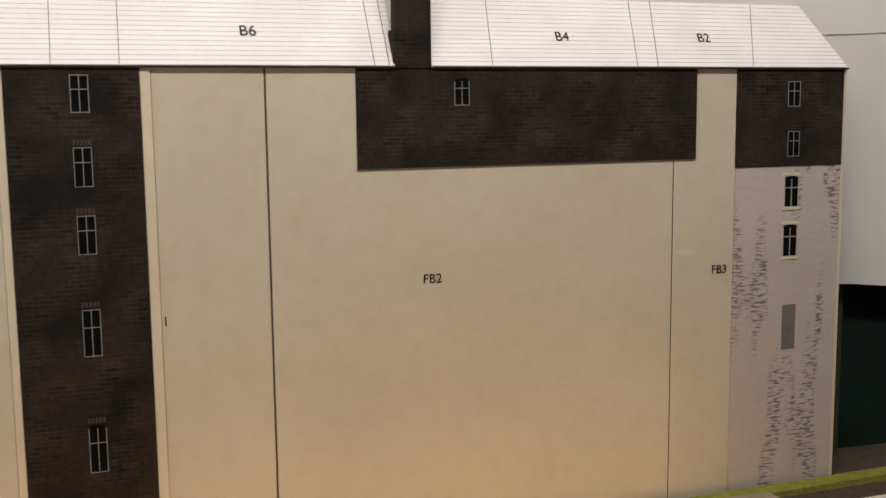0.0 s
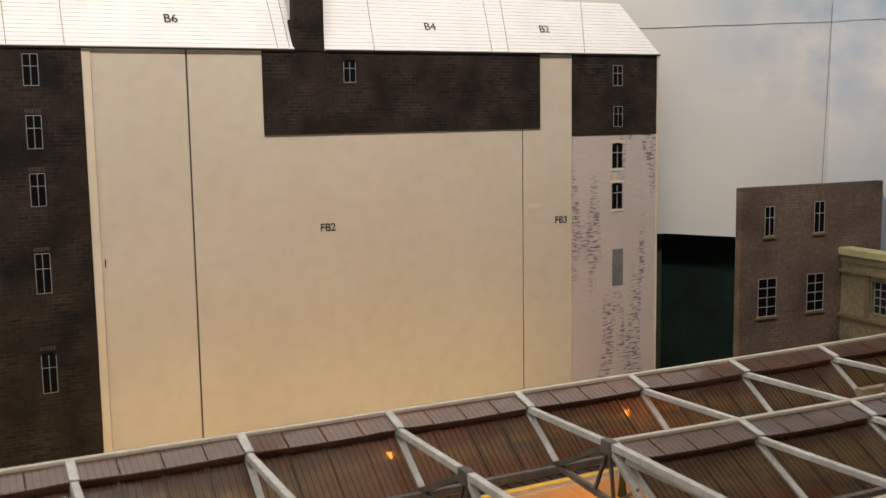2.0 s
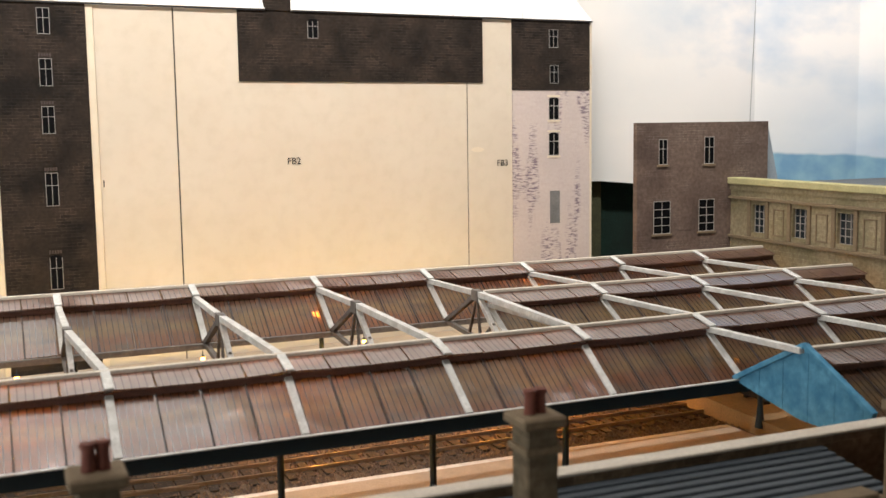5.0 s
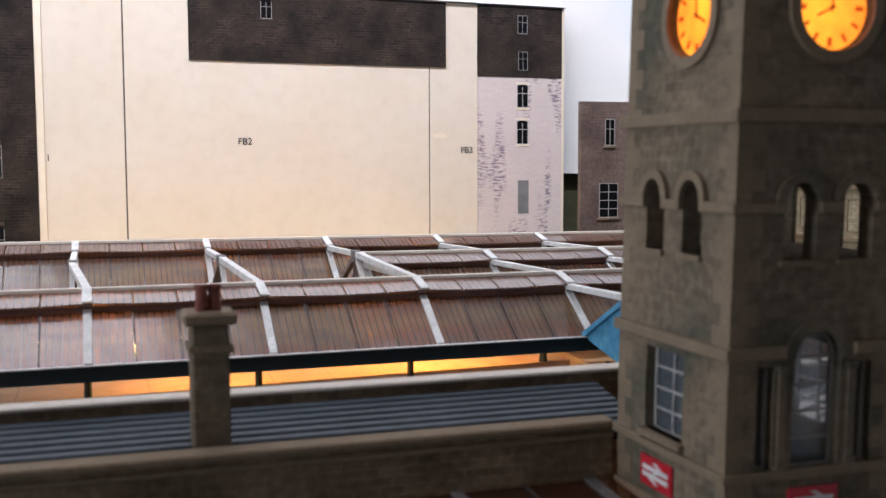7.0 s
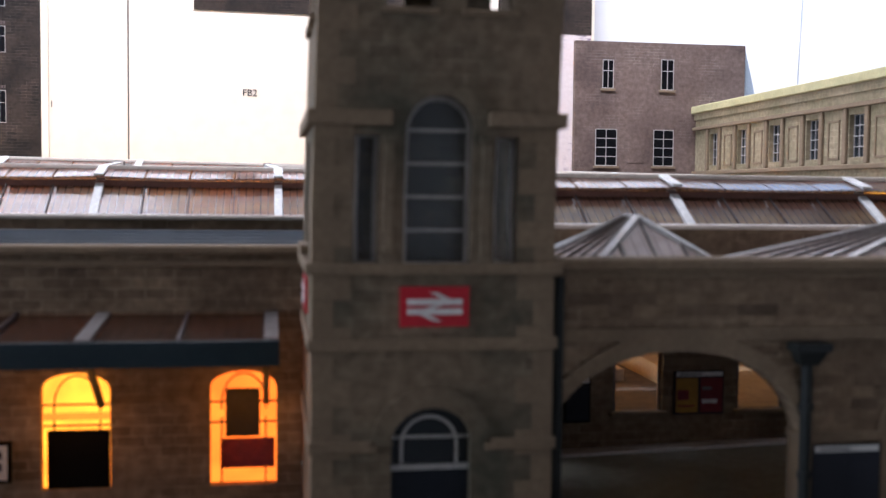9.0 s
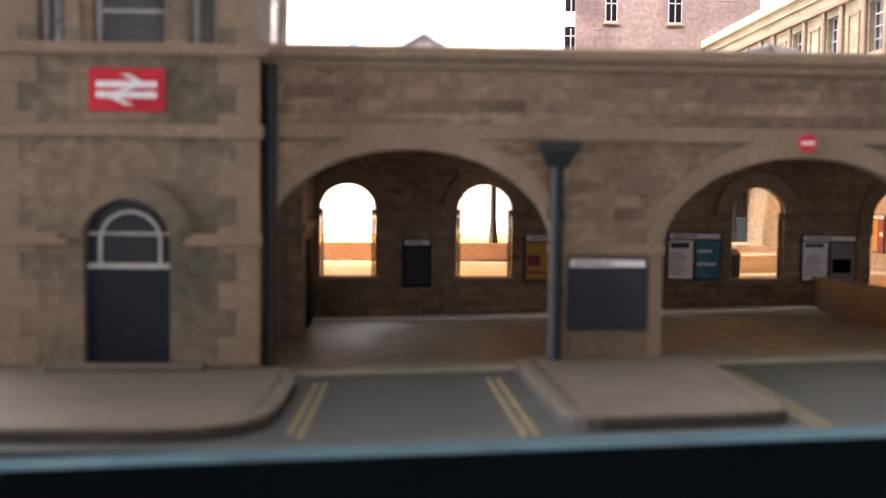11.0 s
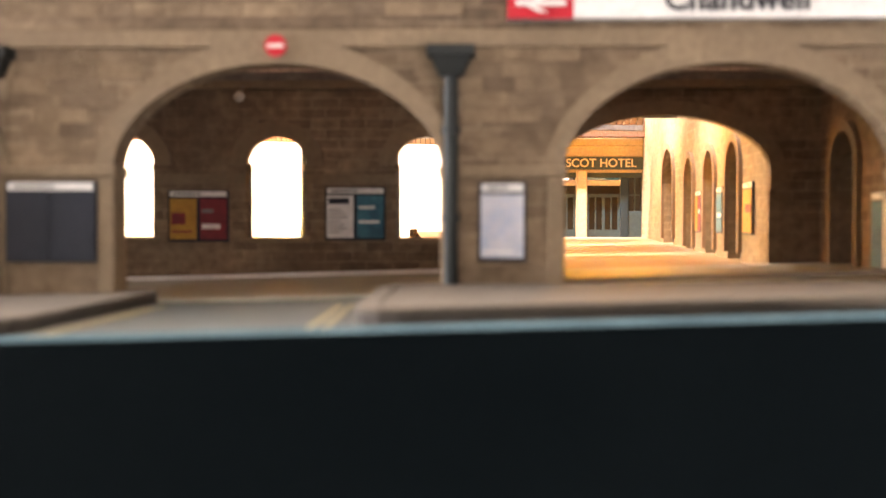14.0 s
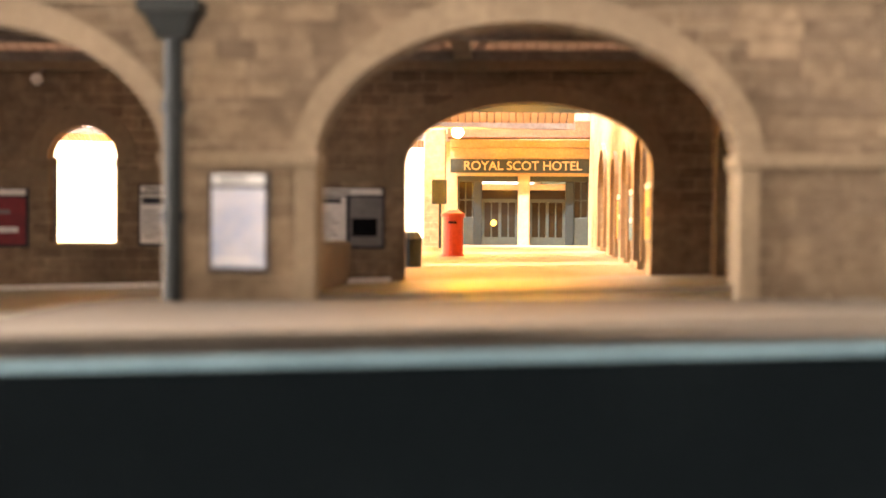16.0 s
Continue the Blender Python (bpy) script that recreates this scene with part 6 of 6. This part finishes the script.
part("pipe", bm, M_PIPE, p)
bm = bmesh.new()
block(bm, 32.25, 32.7, -2.4, 1.58, -0.1, 0.95)
solid("low_wall", bm, M_TRIM, "low pale stone wall beside the way through", "wall", kind="structure", soft=0.03)

for a, b, z0, z1 in ((25.46, 26.72, -0.1, 0.56), (31.8, 33.0, 0.1, 0.6)):
    boxed("plinth_panel", (a, b, -0.03, 0.0, z0, z1), M_BLOCK, porch, "plain dressed stone plinth of the pier", PF, 0.01)

# the name board
board = thing("station_sign", (35.2, PY - 0.15, 4.0), "long white station name board with a red emblem panel", "sign")
boxed("board", (33.35, 38.2, -0.14, -0.06, 3.99, 4.53), M_SIGNWHITE, board, "white board", PF)
boxed("emblem_panel", (32.45, 33.35, -0.14, -0.06, 3.99, 4.53), M_RED, board, "red panel", PF)
boxed("frame_edge", (32.45, 38.2, -0.06, 0.0, 3.97, 4.55), M_GREYPRINT, board, "", PF)
arrows(board, 32.9, 4.26, 0.86, 0.54, lambda u, d, z: PF(u, d - 0.1, z))
lettering("name_lettering", "Chandwell", 0.46, M_SIGNBLACK, board, (35.56, PY - 0.16, 4.235), facing(0), "black station name", 0.02)

noentry = thing("no_entry_sign", (29.25, PY - 0.1, 3.55), "small round red no-entry sign on the arch crown", "sign")
bm = bmesh.new()
disc(bm, 29.25, 3.63, 0.15, -0.12, -0.076, PF, 20)
part("disc", bm, M_RED, noentry, "red disc")
boxed("bar", (29.14, 29.36, -0.13, -0.118, 3.605, 3.655), M_SIGNWHITE, noentry, "white bar", PF)


def poster(name, u0, u1, z0, z1, pts, d, panels, label, group="posters", head=0.13, frame=M_NAVY):
    """A framed notice: a dark frame, a white heading strip with a grey bar for its writing, and printed panels."""
    place = pts((u0 + u1) / 2, d, z0) / U
    p = thing(name, place, label, "poster", group)
    boxed("frame", (u0, u1, d - 0.05, d, z0, z1), frame, p, "dark frame", pts)
    if head:
        boxed("heading", (u0 + 0.04, u1 - 0.04, d - 0.062, d - 0.05, z1 - head, z1 - 0.02), M_SIGNWHITE, p, "white heading strip", pts)
        boxed("text_bar", (u0 + 0.12, u0 + 0.12 + 0.45 * (u1 - u0), d - 0.07, d - 0.062, z1 - head + 0.035, z1 - 0.055), M_GREYPRINT, p, "", pts)
    for k, (a, b, material, inks) in enumerate(panels):
        ua, ub = u0 + (u1 - u0) * a + 0.035, u0 + (u1 - u0) * b - 0.035
        sheet_part = boxed("sheet", (ua, ub, d - 0.06, d - 0.05, z0 + 0.05, z1 - head - 0.04), material, p, "printed sheet", pts)
        rng = random.Random(k + int(10 * u0))
        for z, w, t, ink in inks:
            zz = z0 + (z1 - z0) * z
            boxed("print_bar", (ua + 0.04, ua + 0.04 + (ub - ua - 0.08) * w, d - 0.066, d - 0.06, zz - t, zz + t), ink, sheet_part, "", pts)
    return p


TEXT = [(0.15 + 0.07 * k, 0.5 + 0.4 * ((k * 37) % 10) / 10, 0.012, M_GREYPRINT) for k in range(7)]
poster("notice_board", 25.43, 26.72, 0.62, 1.76, PF, -0.02, [(0.0, 0.5, M_NAVY, []), (0.5, 1.0, M_NAVY, [])], "navy blue notice board with a white heading on the pier")
poster("station_poster", 32.06, 32.72, 0.66, 1.75, PF, -0.02, [(0.0, 1.0, M_PAPERBLUE, [(0.12, 0.8, 0.02, M_SIGNWHITE)])], "framed pale blue picture poster on the pier")
poster("station_poster", 28.9, 30.14, 0.84, 1.93, BF, -0.02, [(0.0, 0.5, M_SIGNWHITE, [(0.74, 0.9, 0.06, M_NAVY)] + TEXT), (0.5, 1.0, M_TEALPRINT, [(0.35, 0.9, 0.03, M_SIGNWHITE), (0.62, 0.7, 0.03, M_SIGNWHITE)])], "framed white timetable and teal picture poster")
poster("station_poster", 25.64, 26.9, 0.8, 1.86, BF, -0.02, [(0.0, 0.5, M_YELLOWPRINT, [(0.45, 0.6, 0.12, M_REDPRINT), (0.2, 0.9, 0.02, M_REDPRINT)]), (0.5, 1.0, M_REDPRINT, [(0.3, 0.8, 0.05, M_SIGNWHITE), (0.6, 0.5, 0.04, M_GREYPRINT)])], "framed yellow and red posters")
poster("station_poster", 32.0, 33.28, 0.82, 1.9, BF, -0.02, [(0.0, 0.5, M_SIGNWHITE, [(0.78, 0.9, 0.04, M_NAVY)] + TEXT), (0.5, 1.0, M_GREYPRINT, [(0.35, 0.9, 0.16, M_BLACK)])], "framed timetable and dark photograph poster")
poster("station_poster", 22.9, 23.54, 0.66, 1.74, BF, -0.02, [(0.0, 1.0, M_NAVY, [])], "dark framed notice on the porch wall", frame=M_BLACK)
poster("station_poster", -2.6, -1.5, 0.4, 1.75, EF, -0.02, [(0.0, 0.5, M_SIGNWHITE, TEXT), (0.5, 1.0, M_TEALPRINT, [])], "framed white and teal poster on the end wall")

# white pipe and meter box inside the porch beside the tower
conduit = thing("conduit", (20.8, -0.6, 0.3), "white conduit with a box on the porch wall", "conduit")
bm = bmesh.new()
tube(bm, 20.78, -0.6, 0.3, 2.3, 0.06)
part("pipe", bm, M_WHITE, conduit)
boxed("box", (20.64, 20.9, -0.75, -0.45, 2.05, 2.45), M_WHITE, conduit, "", same_place, 0.03)
boxed("box", (20.64, 20.9, -0.75, -0.45, 0.3, 0.55), M_WHITE, conduit, "", same_place, 0.03)

# cream lamp brackets in the porch
for x, y, z in ((27.2, 1.2, 3.75), (30.6, 1.3, 3.7), (38.6, -1.5, 3.55)):
    b = thing("wall_lamp", (x, y, z), "small white unlit wall lamp in the porch", "lamp", "porch lamps")
    bm = bmesh.new()
    bmesh.ops.create_icosphere(bm, subdivisions=2, radius=0.11 * U, matrix=Matrix.Translation(Vector((x, y, z)) * U))
    part("globe", bm, M_WHITE, b)
    bm = bmesh.new()
    beam(bm, (x, y, z + 0.08), (x, y + 0.3, z + 0.2), 0.06, 0.06)
    part("arm", bm, M_DIRTY, b)

# ---- road, setts and pavements ----
def sloped(name, x0, x1, y0, y1, lift, material, label, category):
    """A floor that follows the road's gentle climb."""
    xs = [x0] + [x for x in (21.5, 28, 34.5, 41.5) if x0 < x < x1] + [x1]
    bm = bmesh.new()
    for a, b in zip(xs, xs[1:]):
        za, zb = road_z(a) + lift, road_z(b) + lift
        prism(bm, same_place, [(a, y0, -0.34), (b, y0, -0.34), (b, y1, -0.34), (a, y1, -0.34)], [(a, y0, za), (b, y0, zb), (b, y1, zb), (a, y1, za)])
    return solid(name, bm, material, label, category, kind="structure")


bm = bmesh.new()
xs = [-40, 8, 21.5, 28, 34.5, 41.5, 48, 70]
for a, b in zip(xs, xs[1:]):
    lo = [(a, -10.22 + 0.02 * (a - 30), -0.34), (b, -10.22 + 0.02 * (b - 30), -0.34), (b, -5.6, -0.34), (a, -5.6, -0.34)]
    prism(bm, same_place, lo, [(x, y, road_z(x)) for x, y, z in lo])
road = solid("road", bm, M_ROAD, "dull grey printed road in front of the station", "road", kind="structure")
sloped("porch_floor", 20.0, 39.3, -5.6, 1.7, 0.03, plain("pale_sett_floor", (0.27, 0.262, 0.19), (0.19, 0.185, 0.138), 0.5, scale=3.0, grain=12.0, rise=0.2, spec=0.5), "pale stone sett floor under the porch", "floor")
# white strip paints the daylight that falls along the porch back wall
sloped("kerb", 20.9, 33.4, 1.1, 1.58, 0.10, M_SIGNWHITE, "raised white strip painted as light on the porch back floor", "kerb")
bm = bmesh.new()
prism(bm, same_place, [(29.0, 1.7, -0.34), (40.6, 1.7, -0.34), (42, 33.9, -0.34), (29.0, 33.9, -0.34)], [(29.0, 1.7, 0.02), (40.6, 1.7, 0.22), (42, 33.9, 0.86), (29.0, 33.9, 0.86)])
solid("concourse", bm, plain("sandy_concourse_paving", (0.34, 0.25, 0.135), (0.26, 0.19, 0.105), 0.8, scale=0.8), "pale concourse floor rising gently to the hotel", "floor", kind="structure")


def inset(outline, d):
    """The outline moved inwards by d, corner by corner."""
    n, out = len(outline), []
    for k in range(n):
        p, a, b = Vector(outline[k]), Vector(outline[k - 1]), Vector(outline[(k + 1) % n])
        way = ((p - a).normalized() + (b - p).normalized()).normalized()
        out.append((p.x - way.y * d, p.y + way.x * d))
    return out


def pavement(outline, lift, label):
    p = thing("pavement", (sum(x for x, y in outline) / len(outline), sum(y for x, y in outline) / len(outline), -0.12), label, "pavement", "pavements", "structure")
    rim, flags, n = inset(outline, 0.25), inset(outline, 0.275), len(outline)

    def level(points, lift2):
        return [(x, y, road_z(x) + lift2) for x, y in points]

    bm = bmesh.new()
    prism(bm, same_place, [(x, y, -0.14) for x, y in flags], level(flags, lift))
    part("paving", bm, M_PAVE, p)
    bm = bmesh.new()
    for k in range(n):
        q = [outline[k], outline[(k + 1) % n], rim[(k + 1) % n], rim[k]]
        prism(bm, same_place, [(x, y, -0.14) for x, y in q], level(q, lift - 0.045))
    part("kerb_face", bm, M_KERB, p, "darker face under the kerb")
    for k in range(n):
        m = k + 1
        a, b = inset(outline, 0.012)[k], inset(outline, 0.012)[m % n]
        length = (Vector(b) - Vector(a)).length
        pieces = max(1, min(14, int(length / 1.4)))
        for c in range(pieces):
            f, g = c / pieces, (c + 1) / pieces
            q = [Vector(a).lerp(Vector(b), f), Vector(a).lerp(Vector(b), g), Vector(rim[k]).lerp(Vector(rim[m % n]), g), Vector(rim[k]).lerp(Vector(rim[m % n]), f)]
            bm = bmesh.new()
            prism(bm, same_place, level(q, lift - 0.05), level(q, lift + 0.006))
            part("kerbstone", bm, M_PAVE, p, "", 0.012)
    return p


def rounded(points, r=0.5):
    out = []
    n = len(points)
    for k in range(n):
        p, a, b = Vector(points[k]), Vector(points[k - 1]), Vector(points[(k + 1) % n])
        pa, pb = p + (a - p).normalized() * r, p + (b - p).normalized() * r
        for t in (0, 0.25, 0.5, 0.75, 1):
            q = pa * (1 - t) ** 2 + p * 2 * t * (1 - t) + pb * t ** 2
            out.append((q.x, q.y))
    return out


pavement(rounded([(-40, -5.0), (-40, -10.15), (21.2, -10.1), (21.3, -5.4)], 1.4), 0.17, "sandy pavement with a worn kerb beside the tower")
pavement(rounded([(24.6, -5.2), (24.7, -10.0), (27.5, -9.95), (27.6, -5.3)], 0.45), 0.17, "raised sandy pavement island under the pier")
pavement(rounded([(30.7, -5.2), (30.8, -9.9), (60, -9.3), (60, -4.8)], 0.5), 0.18, "raised sandy pavement in front of the way through")
for (xa, ya), (xb, yb) in (((21.66, -6.2), (21.56, -9.9)), ((21.52, -6.2), (21.42, -9.6)), ((24.12, -6.2), (24.2, -10.1)), ((24.27, -6.2), (24.35, -10.1)), ((27.76, -6.4), (27.68, -10.1)), ((27.92, -6.4), (27.84, -10.1)), ((30.30, -6.7), (30.40, -10.0)), ((30.46, -6.7), (30.56, -10.0))):
    bm = bmesh.new()
    beam(bm, (xa, ya, road_z(xa) + 0.006), (xb, yb, road_z(xb) + 0.006), 0.06, 0.012)
    part("road_line", bm, M_YELLOWLINE, road, "worn yellow double line")

# things seen on the concourse
pillar = thing("pillar_box", (33.95, 16.5, 0.35), "red cylindrical pillar box on the concourse", "pillar box")
bm = bmesh.new()
tube(bm, 33.95, 16.5, 0.33, 0.45, 0.37, 0.36, 20)
tube(bm, 33.95, 16.5, 0.45, 1.62, 0.32, 0.32, 20)
tube(bm, 33.95, 16.5, 1.62, 1.74, 0.38, 0.36, 20)
tube(bm, 33.95, 16.5, 1.74, 1.86, 0.33, 0.15, 20)
part("body", bm, plain("pillar_box_red", (0.40, 0.05, 0.02), (0.33, 0.04, 0.018), 0.5, rise=0.05), pillar)
boxed("slot", (33.82, 34.08, 16.16, 16.19, 1.42, 1.49), M_BLACK, pillar)
bm = bmesh.new()
block(bm, 32.5, 33.35, 24.6, 25.2, 0.3, 5.2)
solid("concourse_pier", bm, M_GREEN_STONE, "square pale stone pier at the concourse end", "pier", soft=0.04)
stand = thing("information_stand", (33.2, 22.4, 0.5), "dark teal board on a post on the concourse", "notice board")
boxed("board", (32.95, 33.5, 22.4, 22.5, 2.2, 3.1), M_TEAL, stand)
boxed("post", (33.2, 33.3, 22.5, 22.6, 0.4, 3.0), M_TEAL, stand)
bin_ = thing("litter_bin", (33.1, 10.0, 0.2), "dark rounded litter bin on the concourse", "bin")
bm = bmesh.new()
tube(bm, 33.1, 10.0, 0.2, 0.95, 0.28, 0.30, 16)
tube(bm, 33.1, 10.0, 0.95, 1.15, 0.33, 0.2, 16)
part("body", bm, M_TEAL, bin_)

# posters along the concourse wall
poster("station_poster", 8.2, 9.0, 0.95, 2.2, range_pts, -0.02, [(0.0, 1.0, M_TEALPRINT, [(0.4, 0.8, 0.05, M_SIGNWHITE)])], "framed teal poster on the concourse wall")
poster("station_poster", 11.4, 12.3, 0.95, 2.2, range_pts, -0.02, [(0.0, 0.5, M_REDPRINT, [(0.5, 0.7, 0.06, M_SIGNWHITE)]), (0.5, 1.0, M_YELLOWPRINT, [])], "framed red and yellow posters on the concourse wall")
poster("station_poster", 4.7, 5.7, 0.95, 2.2, range_pts, -0.02, [(0.0, 1.0, M_YELLOWPRINT, [(0.5, 0.7, 0.1, M_REDPRINT)])], "framed yellow poster on the concourse wall")

# single stones of the arcade wall
rng = random.Random(11)
STONES = []
for wide in (0.44, 0.54, 0.64, 0.78):
    bm = bmesh.new()
    block(bm, 0.005, wide - 0.005, -0.006, 0.02, 0.005, 0.205)
    STONES.append((wide, finish("stone_block", bm, M_BLOCK, 0.008)))


def clear_of_arches(u0, u1, z0, z1):
    for o in ARCH:
        mid, half, rise = (o[0] + o[1]) / 2, (o[1] - o[0]) / 2 + 0.30, o[4] - o[3] + 0.36
        for u in (u0, u1):
            if z1 <= o[3] + 0.2 and mid - half < u < mid + half:
                return False
            if z0 > o[3] - 0.3 and ((u - mid) / half) ** 2 + max(0, (z0 - o[3]) / rise) ** 2 < 1.0:
                return False
        if u0 < mid < u1 and z0 < o[4] + 0.36:
            return False
    return True


laid = 0
for row in range(21):
    z = 0.06 + 0.21 * row
    if 1.62 < z < 2.0 or 3.42 < z < 3.86:
        continue
    u = 20.95 + 0.27 * (row % 2)
    while u < 43.5:
        wide, mesh = rng.choice(STONES)
        open_wall = clear_of_arches(u, u + wide, z, z + 0.21) and not (z < 1.9 and u < 37.9)
        sign_here = 3.75 < z < 4.6 and 32.2 < u + wide and u < 38.4
        if open_wall and not sign_here and z + 0.21 < 4.72 and laid < 300:
            ob = new("stone_block", mesh)
            ob.matrix_world = Matrix.Translation(Vector((u, PY - 0.001 - 0.002 * rng.random(), z)) * U)
            ob.parent = porch
            ob.matrix_parent_inverse = porch.matrix_world.inverted()
            laid += 1
        u += wide
